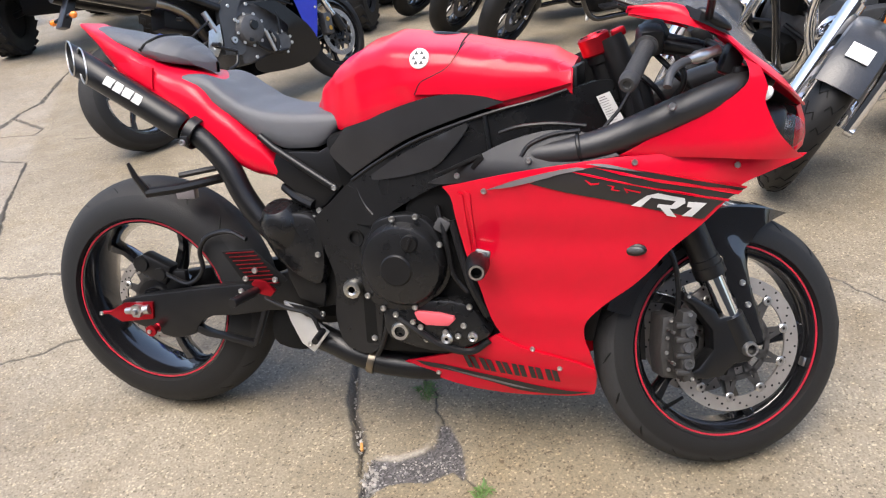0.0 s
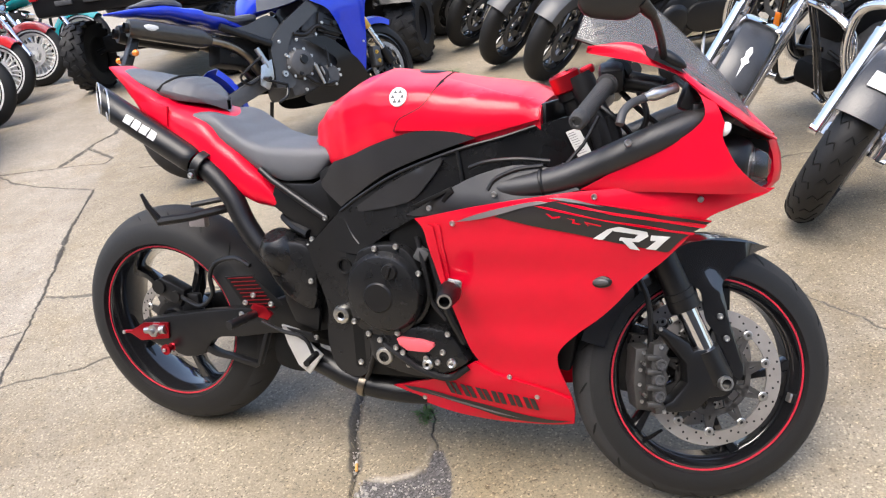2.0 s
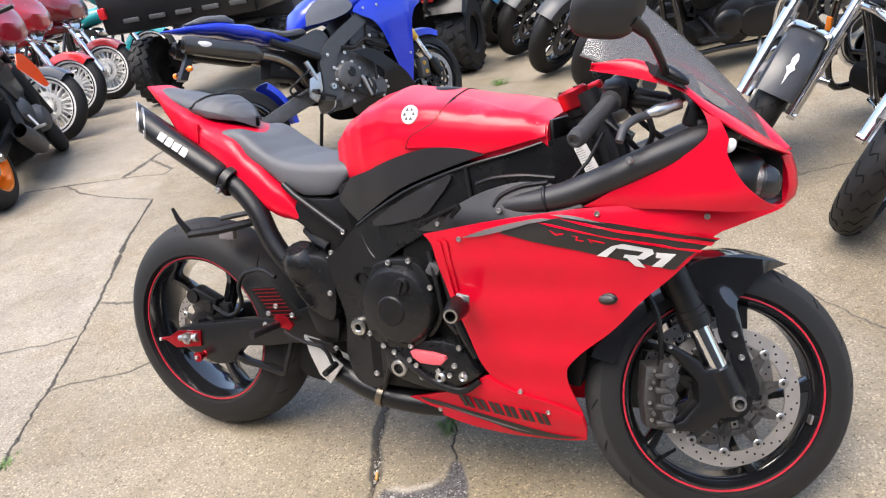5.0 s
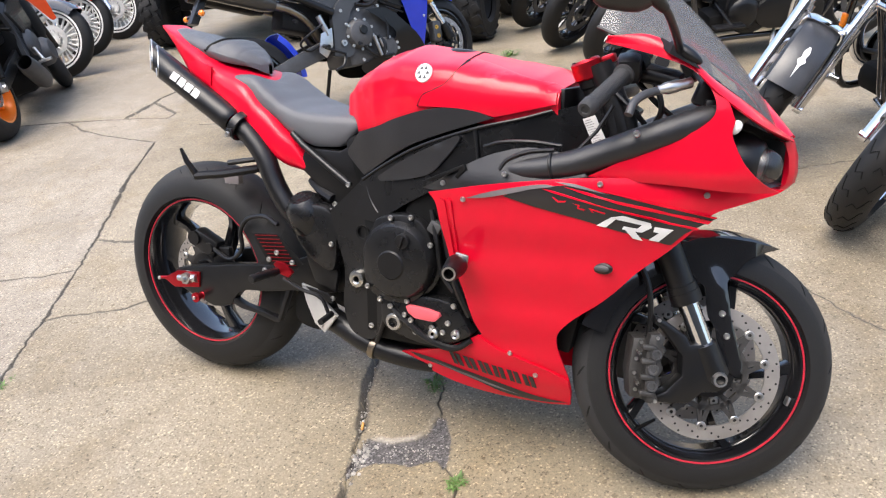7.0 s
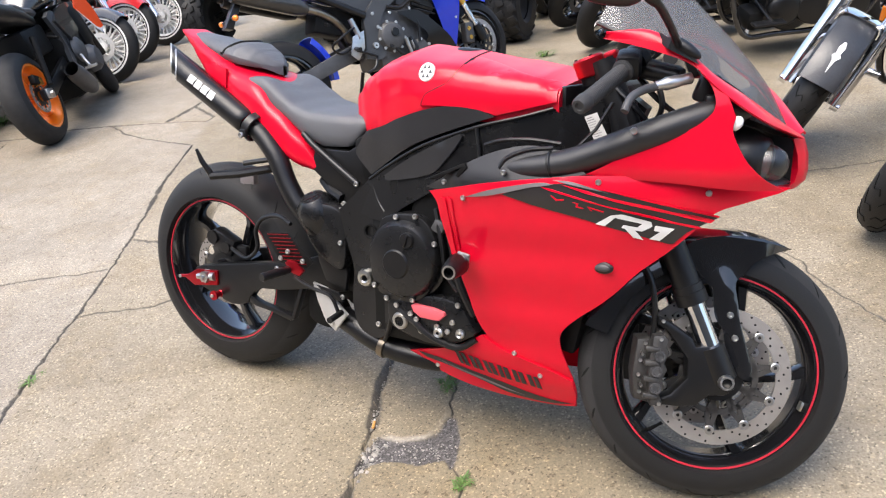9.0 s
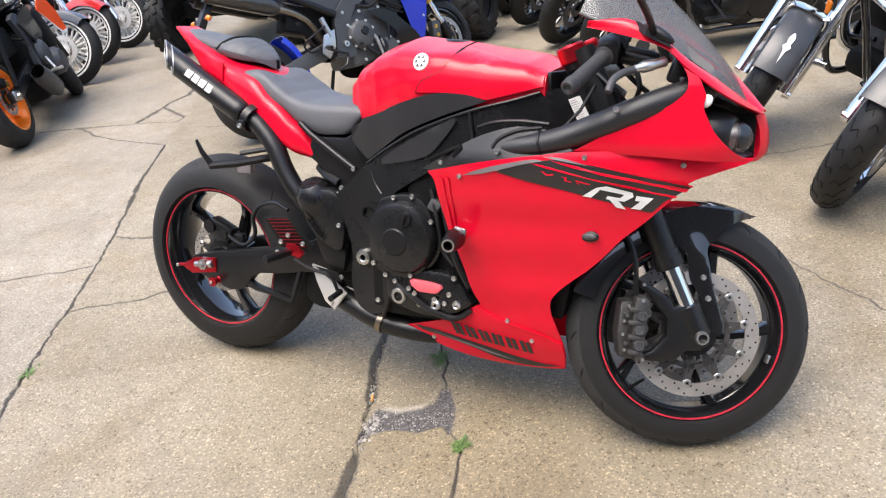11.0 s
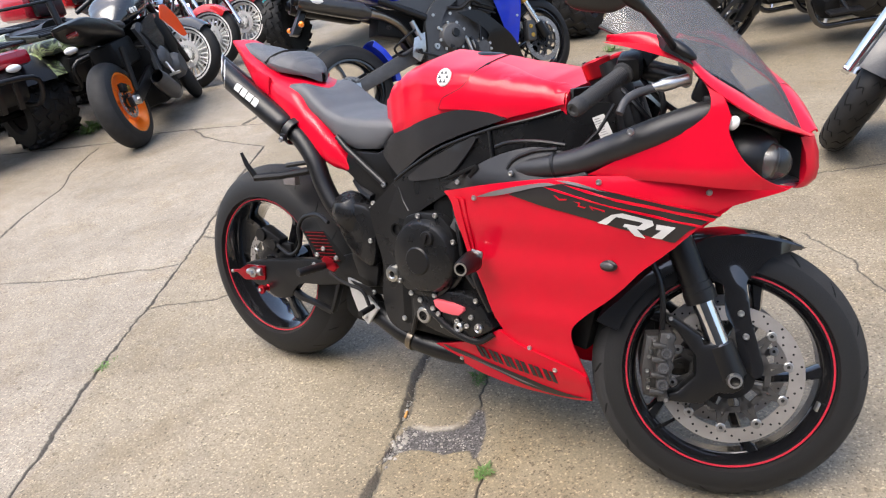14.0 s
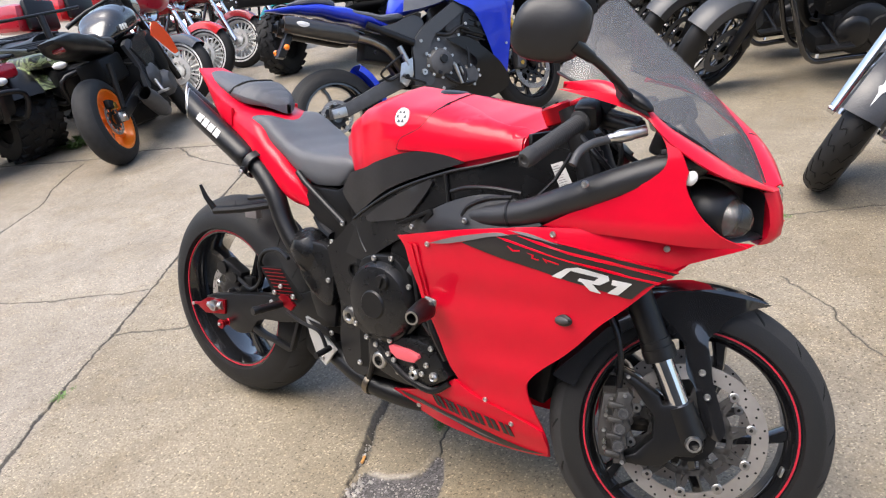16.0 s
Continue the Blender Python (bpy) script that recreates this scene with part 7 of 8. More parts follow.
    for nm, c_, s_, r_ in (("dash_unit", (1.22, 0, 0.85), (0.3, 0.3, 0.12), 0), ("radiator", (1.12, 0, 0.45), (0.05, 0.3, 0.3), 10), ("air_box", (0.42, 0, 0.6), (0.3, 0.16, 0.16), 20)):
        bm = bmesh.new()
        box(bm, c_, s_, (0, r_, 0), 0.012)
        add(nm, bm, BLACK_DARK)
    strip = strip_surface([(1.15, 0, 1.1), (1.25, 0, 1.03), (1.35, 0, 0.94), (1.42, 0, 0.86)], [(1.18, -0.16, 1.0), (1.26, -0.16, 0.96), (1.35, -0.13, 0.9), (1.42, -0.02, 0.855)], 12, 6)
    add("windscreen", thicken(strip, 0.003), SMOKE)
    bm = bmesh.new()
    ring_tube(bm, [(0.60, 0.14, 0.28), (0.55, 0.22, 0.055)], 0.012, 8)
    add("side_stand", bm, BLACK_PAINT)
    return t


def orange_machine(m):
    t = thing("black_sport_motorcycle", m, "dark naked sport motorcycle with orange painted wheels", "motorcycle")
    add = mk(t)
    turn = Matrix.Translation((1.13, 0, 0.9)) @ Matrix.Rotation(radians(24), 4, RAKE) @ Matrix.Translation((-1.13, 0, -0.9))

    def steered(bm):
        bmesh.ops.transform(bm, matrix=turn, verts=bm.verts)
        return bm

    sport_wheel(t, (0, 0, 0.312), 0.314, 0.085, 0.078, rim_mat=ORANGE, phase=0.2, discs=(-0.06,), disc_r=0.11, sipes=False)
    sport_wheel(t, (1.40, 0, 0.295), 0.298, 0.06, 0.046, turn=turn, rim_mat=ORANGE, phase=0.5, discs=(-0.068, 0.068), disc_r=0.155, sipes=False)
    bm = bmesh.new()
    body(bm, span(-0.22, 0.45, 22), tab(-0.22, 0.93, -0.05, 0.945, 0.15, 0.90, 0.3, 0.84, 0.45, 0.78), tab(-0.22, 0.905, -0.05, 0.80, 0.15, 0.76, 0.3, 0.73, 0.45, 0.70), tab(-0.22, 0.06, -0.1, 0.12, 0.1, 0.13, 0.3, 0.13, 0.45, 0.11), 0.75, 3.2, 20)
    tl = add("tail_unit", bm, BLACK_SATIN, "black upswept tail unit")
    bm = bmesh.new()
    box(bm, (-0.14, -0.02, 0.86), (0.04, 0.08, 0.04), (0, 30, 0), 0.008)
    add("tail_lamp", bm, MAROON, "dark red tail lamp", tl)
    bm = bmesh.new()
    body(bm, span(0.14, 0.56, 16), tab(0.14, 0.885, 0.22, 0.90, 0.35, 0.85, 0.56, 0.83), tab(0.14, 0.87, 0.3, 0.80, 0.56, 0.76), tab(0.14, 0.07, 0.25, 0.13, 0.4, 0.13, 0.56, 0.1), 0.6, 2.8, 16)
    add("rider_seat", bm, VINYL)
    bm = bmesh.new()
    body(bm, span(0.48, 1.1, 24), tab(0.48, 0.86, 0.56, 0.95, 0.68, 1.03, 0.82, 1.05, 0.98, 1.02, 1.1, 0.95), tab(0.48, 0.78, 0.7, 0.78, 1.1, 0.82), tab(0.48, 0.08, 0.58, 0.15, 0.7, 0.19, 0.9, 0.2, 1.1, 0.15), 0.42, 2.4, 28)
    tk = add("fuel_tank", bm, CHARCOAL, "charcoal grey fuel tank")
    bm = bmesh.new()
    for i in range(3):
        box(bm, (0.60 + 0.035 * i, -0.175 - 0.006 * i, 0.86), (0.02, 0.012, 0.04), (0, 10, 0), 0.004)
    add("tank_mark", bm, DECAL_WHITE, "pale block mark", tk)
    for s in (-1, 1):
        bm = shell([(0.99, 0.73, 1), (1.06, 0.82, 1), (1.13, 0.80), (1.20, 0.68), (1.22, 0.53, 1), (1.15, 0.53), (1.07, 0.62)], lambda x, z: 0.20 + 0.28 * (x - 0.95), 0.006, 0.04)
        bmesh.ops.scale(bm, vec=(1, -s, 1), verts=bm.verts)
        sc = add("radiator_shroud", bm, material("orange_red_paint", (0.85, 0.085, 0.015), 0.3, coat=0.8, var=0.06) if s < 0 else ORANGE, "orange red radiator shroud")
        bm = shell([(1.0, 0.71, 1), (1.07, 0.62), (1.15, 0.53), (1.22, 0.53, 1), (1.21, 0.515), (1.14, 0.515)], lambda x, z: 0.204 + 0.28 * (x - 0.95), 0.004, 0.04)
        bmesh.ops.scale(bm, vec=(1, -s, 1), verts=bm.verts)
        add("shroud_edge", bm, WHITE, par=sc)
        bm = shell([(0.56, 0.70, 1), (0.70, 0.76), (0.95, 0.78), (1.0, 0.68), (0.86, 0.55), (0.72, 0.50), (0.66, 0.58)], lambda x, z: 0.19, 0.03, 0.06)
        bmesh.ops.scale(bm, vec=(1, -s, 1), verts=bm.verts)
        add("side_panel", bm, CHARCOAL)
        bm = bmesh.new()
        plate(bm, [(-0.07, 0.28), (-0.06, 0.35), (0.1, 0.36), (0.35, 0.42), (0.55, 0.46), (0.55, 0.38), (0.3, 0.32), (0.08, 0.27)], s * 0.125, s * 0.09, 0.006)
        arm = add("swing_arm", bm, BLACK_PAINT)
        bm = bmesh.new()
        box(bm, (0.0, s * 0.13, 0.312), (0.1, 0.014, 0.065), (0, 10, 0), 0.004)
        lathe(bm, [(0.0001, -0.02), (0.014, -0.02), (0.016, 0.0)], (0, s * 0.136, 0.312), (0, -s, 0), 6)
        add("axle_block", bm, ALU, "bright axle block", arm)
    bm = bmesh.new()
    box(bm, (0.82, 0, 0.45), (0.5, 0.34, 0.4), bevel=0.04)
    box(bm, (1.0, 0, 0.60), (0.22, 0.4, 0.36), (0, -12, 0), 0.05)
    box(bm, (0.72, -0.02, 0.24), (0.42, 0.24, 0.16), bevel=0.04)
    add("engine", bm, BLACK_DARK)
    bm = bmesh.new()
    lathe(bm, [(0.0001, -0.07), (0.07, -0.065), (0.1, -0.03), (0.105, 0.02)], (0.88, -0.18, 0.36), (0, 1, 0), 24)
    add("generator_cover", bm, ENGINE_GREY, "cast grey engine cover")
    bm = bmesh.new()
    rod(bm, (0.66, -0.2, 0.42), (0.55, -0.26, 0.34), 0.012)
    box(bm, (0.53, -0.275, 0.335), (0.03, 0.09, 0.02), (0, 0, 0), 0.005)
    add("rider_peg", bm, ALU, "bare alloy foot peg")
    bm = bmesh.new()
    box(bm, (1.06, 0, 0.55), (0.05, 0.36, 0.36), (0, -14, 0), 0.01)
    add("radiator", bm, BLACK_PAINT)
    bm = shell([(0.50, 0.74, 1), (0.62, 0.77), (0.74, 0.68), (0.70, 0.52), (0.62, 0.40), (0.55, 0.40), (0.58, 0.55)], lambda x, z: 0.17, 0.03, 0.06)
    add("frame_plate", bm, GREY_FENDER)
    bm = bmesh.new()
    lathe(bm, [(0.0001, -0.05), (0.06, -0.05), (0.09, -0.03), (0.1, 0.0)], (0.74, -0.16, 0.46), (0, 1, 0), 24)
    add("clutch_cover", bm, ENGINE_GREY)
    bm = bmesh.new()
    pipe(bm, [(0.78, -0.12, 0.17), (0.62, -0.17, 0.19), (0.54, -0.185, 0.23)], 0.045, 14)
    ring_tube(bm, [(0.60, -0.18, 0.20), (0.56, -0.185, 0.22), (0.42, -0.195, 0.33), (0.36, -0.2, 0.375), (0.352, -0.2, 0.381)], [0.045, 0.064, 0.066, 0.056, 0.053], 24, cap=False)
    ex = add("silencer", bm, ENGINE_GREY, "short grey metal stub silencer")
    bm = bmesh.new()
    ring_tube(bm, [(0.352, -0.2, 0.381), (0.36, -0.2, 0.375), (0.45, -0.19, 0.305), (0.46, -0.19, 0.30)], [0.053, 0.045, 0.04, 0.002], 20, cap=False)
    add("silencer_bore", bm, BLACK_DARK, par=ex)
    bm = bmesh.new()
    rod(bm, (0.18, -0.14, 0.66), (0.05, -0.14, 0.36), 0.022, 0.018)
    rod(bm, (0.40, -0.15, 0.62), (0.32, -0.24, 0.60), 0.01)
    box(bm, (-0.02, -0.09, 0.42), (0.08, 0.04, 0.06), (0, 20, 0), 0.008)
    box(bm, (0.35, 0, 0.62), (0.4, 0.2, 0.2), bevel=0.03)
    add("rear_subframe", bm, BLACK_DARK)
    bm = bmesh.new()
    box(bm, (0.02, -0.095, 0.40), (0.06, 0.03, 0.05), (0, 10, 0), 0.006)
    add("rear_caliper", bm, GOLD, "gold rear brake caliper")
    for y in (-0.105, 0.105):
        o = Vector((1.40, y, 0.3))
        bm = bmesh.new()
        rod(bm, o, o + RAKE * 0.3, 0.026, None, 12)
        rod(bm, o + RAKE * 0.28, o + RAKE * 0.85, 0.03, None, 12)
        add("fork_leg", steered(bm), BLACK_SATIN)
    bm = bmesh.new()
    ring_tube(bm, [(1.02, -0.38, 1.06), (1.06, -0.2, 1.09), (1.08, 0, 1.09), (1.06, 0.2, 1.09), (1.02, 0.38, 1.06)], 0.014, 10)
    add("handlebar", steered(bm), BLACK_SATIN)
    for s in (-1, 1):
        bm = bmesh.new()
        rod(bm, (1.02, s * 0.39, 1.058), (1.045, s * 0.25, 1.08), 0.018)
        add("hand_grip", steered(bm), BLACK_SATIN)
    bm = bmesh.new()
    body(bm, span(1.14, 1.4, 10), tab(1.14, 1.12, 1.3, 1.08, 1.4, 0.96), tab(1.14, 0.9, 1.4, 0.88), tab(1.14, 0.13, 1.3, 0.12, 1.4, 0.05), 0.5, 2.5, 16)
    add("headlamp_cowl", bm, DARK_PAINT)
    bm = bmesh.new()
    secs = []
    for i in range(12):
        a = math.radians(-35 + 95 * i / 11)
        rd = Vector((-math.sin(a), 0, math.cos(a)))
        secs.append([Vector((1.40, 0, 0.295)) + rd * (0.32 - d) + Vector((0, y, 0)) for y, d in ((-0.07, 0.05), (-0.05, 0.008), (0, 0), (0.05, 0.008), (0.07, 0.05))])
    rows = [[bm.verts.new(p) for p in s] for s in secs]
    for r, s in zip(rows, rows[1:]):
        for q in range(4):
            bm.faces.new((r[q], r[q + 1], s[q + 1], s[q]))
    add("front_mudguard", thicken(steered(bm), 0.004), BLACK_SATIN)
    bm = bmesh.new()
    ring_tube(bm, [(0.60, 0.14, 0.28), (0.55, 0.22, 0.055)], 0.012, 8)
    add("side_stand", bm, BLACK_PAINT)
    return t


def tyre_only(parent, add, c, R, hw, rb, seg=56):
    bm = bmesh.new()
    lathe(bm, tyre_profile(R, hw, rb), c, (0, 1, 0), seg, True)
    return add("tyre", bm, RUBBER, par=parent)


def cruiser_wheel(t, add, c, R, hw, rb, style):
    """style: cast (dark spokes), laced (bright slotted disc spokes), white (white rim lip)."""
    c = Vector(c)
    mat = {"cast": BLACK_GLOSS, "steel": CHROME, "slotted": POLISH_WHITE}[style]
    bm = bmesh.new()
    w = hw * 0.75
    lathe(bm, [(rb + 0.003, -w), (rb + 0.003, w), (rb - 0.016, w), (rb - 0.028, w * 0.5), (rb - 0.028, -w * 0.5), (rb - 0.016, -w)], c, (0, 1, 0), 48, True)
    lathe(bm, [(0.012, -0.07), (0.04, -0.07), (0.045, -0.04), (0.03, 0), (0.045, 0.04), (0.04, 0.07), (0.012, 0.07)], c, (0, 1, 0), 20)
    wh = add("wheel", bm, mat)
    ty = tyre_only(wh, add, c, R, hw, rb)
    if style == "steel":
        bm = bmesh.new()
        for q in range(26):
            for sd in (-1, 1):
                pts = []
                for j in range(7):
                    th = math.radians(90 - sd * (6 + 8.5 * j))
                    aa = 2 * math.pi * (q + 0.25 * sd) / 26 + 0.05 * math.sin(j * 1.5) + 0.02 * j
                    rr = rb + (R - rb) * math.sin(th) ** 0.9 + 0.0003
                    pts.append(c + Vector((rr * math.cos(aa), hw * math.copysign(abs(math.cos(th)) ** 0.95, math.cos(th)), rr * math.sin(aa))))
                ring_tube(bm, pts, 0.0026, 5)
        part("tread_groove", bm, BLACK_DARK, ty, kind="stuff")
    bm = bmesh.new()
    n = {"cast": 9, "steel": 28, "slotted": 22}[style]
    thick = {"cast": 0.012, "steel": 0.003, "slotted": 0.009}[style]
    ring_tube(bm, [(0.04, 0, 0), (rb - 0.022, 0, 0)], thick, 6)
    me = mesh_of(bm, mat)
    shared(wh, "spoke", me, [Matrix.Translation(c + Vector((0, (-1) ** i * (0.02 if style == "steel" else 0.006), 0))) @ Matrix.Rotation(2 * math.pi * i / n, 4, "Y") for i in range(n)])
    for y in (-0.065, 0.065):
        bm = bmesh.new()
        ro = 0.125 if style == "slotted" else 0.145
        lathe(bm, [(ro - 0.04, y - 0.003), (ro, y - 0.003), (ro, y + 0.003), (ro - 0.04, y + 0.003)], c, (0, 1, 0), 40, True)
        lathe(bm, [(0.02, y - 0.004), (0.06, y - 0.004), (0.06, y + 0.004), (0.02, y + 0.004)], c, (0, 1, 0), 30, True)
        for q in range(5):
            rod(bm, c + Vector((0.05 * math.cos(q * 1.257), y, 0.05 * math.sin(q * 1.257))), c + Vector(((ro - 0.035) * math.cos(q * 1.257 + 0.3), y, (ro - 0.035) * math.sin(q * 1.257 + 0.3))), 0.006, None, 6)
        add("brake_disc", bm, ENGINE_GREY if style == "cast" else DISC_STEEL if style == "steel" else BARE_ALLOY, par=wh)
    if style == "slotted":
        # white ring: the shine of the polished rim lip put into the colour
        for y in (-1, 1):
            bm = bmesh.new()
            lathe(bm, [(rb + 0.004, y * hw * 0.98), (rb + 0.022, y * hw * 1.01), (rb + 0.028, y * hw * 0.98)], c, (0, 1, 0), 48)
            add("whitewall", bm, POLISH_WHITE, "white tyre wall", wh)
    return wh


def arch(c, R, hw, a0, a1, depth, n=18):
    """A mudguard round a wheel, from angle a0 to a1 (degrees behind the top)."""
    bm = bmesh.new()
    rows = []
    for i in range(n):
        a = math.radians(a0 + (a1 - a0) * i / (n - 1))
        rd = Vector((-math.sin(a), 0, math.cos(a)))
        rows.append([bm.verts.new(Vector(c) + rd * (R - d * depth) + Vector((0, y * hw, 0))) for y, d in ((-1.05, 1), (-1.03, 0.5), (-0.92, 0.17), (-0.6, 0.04), (0, 0), (0.6, 0.04), (0.92, 0.17), (1.03, 0.5), (1.05, 1))])
    for r, s in zip(rows, rows[1:]):
        for q in range(8):
            bm.faces.new((r[q], r[q + 1], s[q + 1], s[q]))
    return thicken(bm, 0.005)


def cruiser(name, m, label, group="", paint=None, guard=None, fork=None, style="cast", lamps=False, crash=False, star=False, mark=False, shield=False, bags=False, steer=36, wb=1.66):
    """A heavy twin cylinder road machine, front wheel at x = wb."""
    paint, guard, fork = paint or DARK_PAINT, guard or GREY_FENDER, fork or BLACK_SATIN
    t = thing(name, m, label, "motorcycle", group)
    add = mk(t)
    F = Vector((wb, 0, 0.315))
    cruiser_wheel(t, add, F, 0.318, 0.064, 0.225, style)
    fg = add("front_mudguard", arch(F, 0.345, 0.078, -46 if mark else -52 if star else -42, 78, 0.085), guard, "painted front mudguard")
    if star:
        bm = bmesh.new()
        a = math.radians(-30)
        o = F + Vector((-math.sin(a), 0, math.cos(a))) * 0.347
        ux, uy, un = Vector((math.cos(a), 0, math.sin(a))), Vector((0, 1, 0)), Vector((-math.sin(a), 0, math.cos(a)))
        pts = []
        for u, v in ((0.085, 0.0), (0.03, 0.006), (0.012, 0.017), (0.0, 0.008), (-0.03, 0.012), (-0.055, 0.004), (-0.055, -0.004), (-0.03, -0.012), (0.0, -0.008), (0.012, -0.017), (0.03, -0.006)):
            pts.append(bm.verts.new(o + ux * u + uy * v + un * (0.004 - 1.6 * u * u)))
        f = bm.faces.new(pts)
        ext = bmesh.ops.extrude_face_region(bm, geom=[f])
        bmesh.ops.translate(bm, verts=[v for v in ext["geom"] if isinstance(v, bmesh.types.BMVert)], vec=un * -0.008)
        add("star_ornament", bm, WHITE, "pale star ornament", fg)
        bm = arch(F, 0.353, 0.084, 6, 20, 0.05, 8)
        add("guard_rail", bm, CHROME, "chromed fork brace over the mudguard", fg)
    if mark:
        bm = bmesh.new()
        a = math.radians(-24)
        box(bm, F + Vector((-math.sin(a), 0, math.cos(a))) * 0.348, (0.062, 0.075, 0.004), (0, 24, 0), 0.001)
        add("guard_label", bm, DECAL_WHITE, "plain white tag", fg)
    rk = Vector((-0.5, 0, 0.866))
    for y in (-0.105, 0.105):
        o = F + Vector((-0.02, y, 0))
        bm = bmesh.new()
        rod(bm, o - rk * 0.02, o + rk * 0.36, 0.034 if fork is CHROME else 0.029, 0.034 if fork is CHROME else 0.03, 16)
        lg = add("fork_lower", bm, fork, "fork lower leg")
        bm = bmesh.new()
        rod(bm, o + rk * 0.35, o + rk * 0.78, 0.022, None, 16)
        add("fork_tube", bm, CHROME if fork is CHROME else BLACK_GLOSS)
        bm = bmesh.new()
        lathe(bm, [(0.0001, -0.03), (0.018, -0.03), (0.02, 0.0)], o + Vector((0.02, 0, -0.01)), (0, 1 if y < 0 else -1, 0), 10)
        add("axle_cap", bm, CHROME, par=lg)
        bm = bmesh.new()
        box(bm, o + Vector((-0.11, -0.0 if y < 0 else 0.0, 0.03)), (0.07, 0.05, 0.1), (0, 20, 0), 0.01)
        add("front_caliper", bm, BLACK_PAINT)
    top = F + Vector((-0.02, 0, 0)) + rk * 0.74
    bm = bmesh.new()
    box(bm, top, (0.1, 0.27, 0.03), (0, 30, 0), 0.01)
    box(bm, top - rk * 0.17, (0.09, 0.27, 0.03), (0, 30, 0), 0.01)
    add("triple_clamp", bm, fork)
    hl = top + Vector((0.12, 0, -0.09))
    bm = bmesh.new()
    lathe(bm, [(0.0001, -0.1), (0.05, -0.09), (0.085, -0.04), (0.095, 0.0), (0.095, 0.012)], hl, (1, 0, -0.1), 28)
    hd = add("head_lamp", bm, CHROME if fork is CHROME else BLACK_GLOSS, "round head lamp")
    bm = bmesh.new()
    lathe(bm, [(0.0001, 0.02), (0.05, 0.016), (0.088, 0.004)], hl, (1, 0, -0.1), 28)
    add("lamp_lens", bm, LENS, par=hd)
    bm = bmesh.new()
    lathe(bm, [(0.0001, -0.04), (0.05, -0.03), (0.088, 0.002)], hl, (1, 0, -0.1), 24)
    add("lamp_reflector", bm, CHROME, par=hd)
    if lamps:
        bm = bmesh.new()
        ring_tube(bm, [hl + Vector((-0.05, -0.24, -0.02)), hl + Vector((-0.06, 0, -0.11)), hl + Vector((-0.05, 0.24, -0.02))], 0.012, 10)
        add("lamp_bar", bm, CHROME, "chromed lamp bar")
        for y in (-0.24, 0.24):
            o = hl + Vector((0.0, y, -0.01))
            bm = bmesh.new()
            lathe(bm, [(0.0001, -0.07), (0.04, -0.06), (0.06, -0.02), (0.064, 0.01)], o, (1, 0, -0.1), 22)
            sp = add("spot_lamp", bm, CHROME, "chromed spot lamp")
            bm = bmesh.new()
            lathe(bm, [(0.0001, 0.02), (0.04, 0.012), (0.06, 0.004)], o, (1, 0, -0.1), 22)
            add("lamp_lens", bm, LENS, par=sp)
            bm = bmesh.new()
            lathe(bm, [(0.0001, -0.03), (0.04, -0.02), (0.058, 0.0)], o, (1, 0, -0.1), 20)
            add("lamp_reflector", bm, CHROME, par=sp)
            bm = bmesh.new()
            lathe(bm, [(0.0001, 0.02), (0.025, 0.015), (0.032, 0.0), (0.025, -0.04)], o + Vector((-0.02, 0, -0.13)), (1, 0, 0), 16)
            add("turn_lamp", bm, ENGINE_GREY)
    bm = bmesh.new()
    hb = top + Vector((-0.06, 0, 0.1))
    pipe(bm, [hb + Vector((-0.28, -0.42, 0.05)), hb + Vector((-0.12, -0.36, 0.08)), hb + Vector((0, -0.12, 0.02)), hb + Vector((0, 0.12, 0.02)), hb + Vector((-0.12, 0.36, 0.08)), hb + Vector((-0.28, 0.42, 0.05))], 0.014, 10)
    add("handlebar", bm, CHROME if fork is CHROME else BLACK_GLOSS)
    for s in (-1, 1):
        bm = bmesh.new()
        rod(bm, hb + Vector((-0.29, s * 0.425, 0.05)), hb + Vector((-0.16, s * 0.375, 0.075)), 0.019)
        add("hand_grip", bm, BLACK_SATIN)
    lock = Matrix.Translation((1.30, 0, 0.84)) @ Matrix.Rotation(radians(steer), 4, rk) @ Matrix.Translation((-1.30, 0, -0.84))
    for o in list(t.children):
        o.matrix_basis = lock @ o.matrix_basis
    cruiser_wheel(t, add, (0, 0, 0.31), 0.312, 0.08, 0.21, style)
    # frame, engine
    bm = bmesh.new()
    for s in (-1, 1):
        pipe(bm, [(1.28, s * 0.03, 0.80), (1.22, s * 0.11, 0.5), (1.12, s * 0.14, 0.2), (0.9, s * 0.14, 0.17), (0.4, s * 0.14, 0.19), (0.25, s * 0.13, 0.4), (0.28, s * 0.12, 0.62)], 0.018, 10)
    pipe(bm, [(1.3, 0, 0.84), (0.9, 0, 0.76), (0.4, 0, 0.62)], 0.022, 10)
    add("frame", bm, BLACK_GLOSS)
    bm = bmesh.new()
    box(bm, (0.72, 0, 0.33), (0.55, 0.26, 0.24), bevel=0.05)
    lathe(bm, [(0.0001, -0.18), (0.12, -0.175), (0.15, -0.15), (0.155, 0.15), (0.12, 0.175), (0.0001, 0.18)], (0.82, 0, 0.34), (0, 1, 0), 32)
    add("crankcase", bm, ENGINE_GREY if fork is CHROME else BLACK_PAINT, "engine crankcase")
    bm = bmesh.new()
    box(bm, (0.80, 0, 0.56), (0.5, 0.2, 0.30), bevel=0.06)
    box(bm, (0.68, 0, 0.25), (0.8, 0.22, 0.14), bevel=0.05)
    add("engine_core", bm, BLACK_DARK)
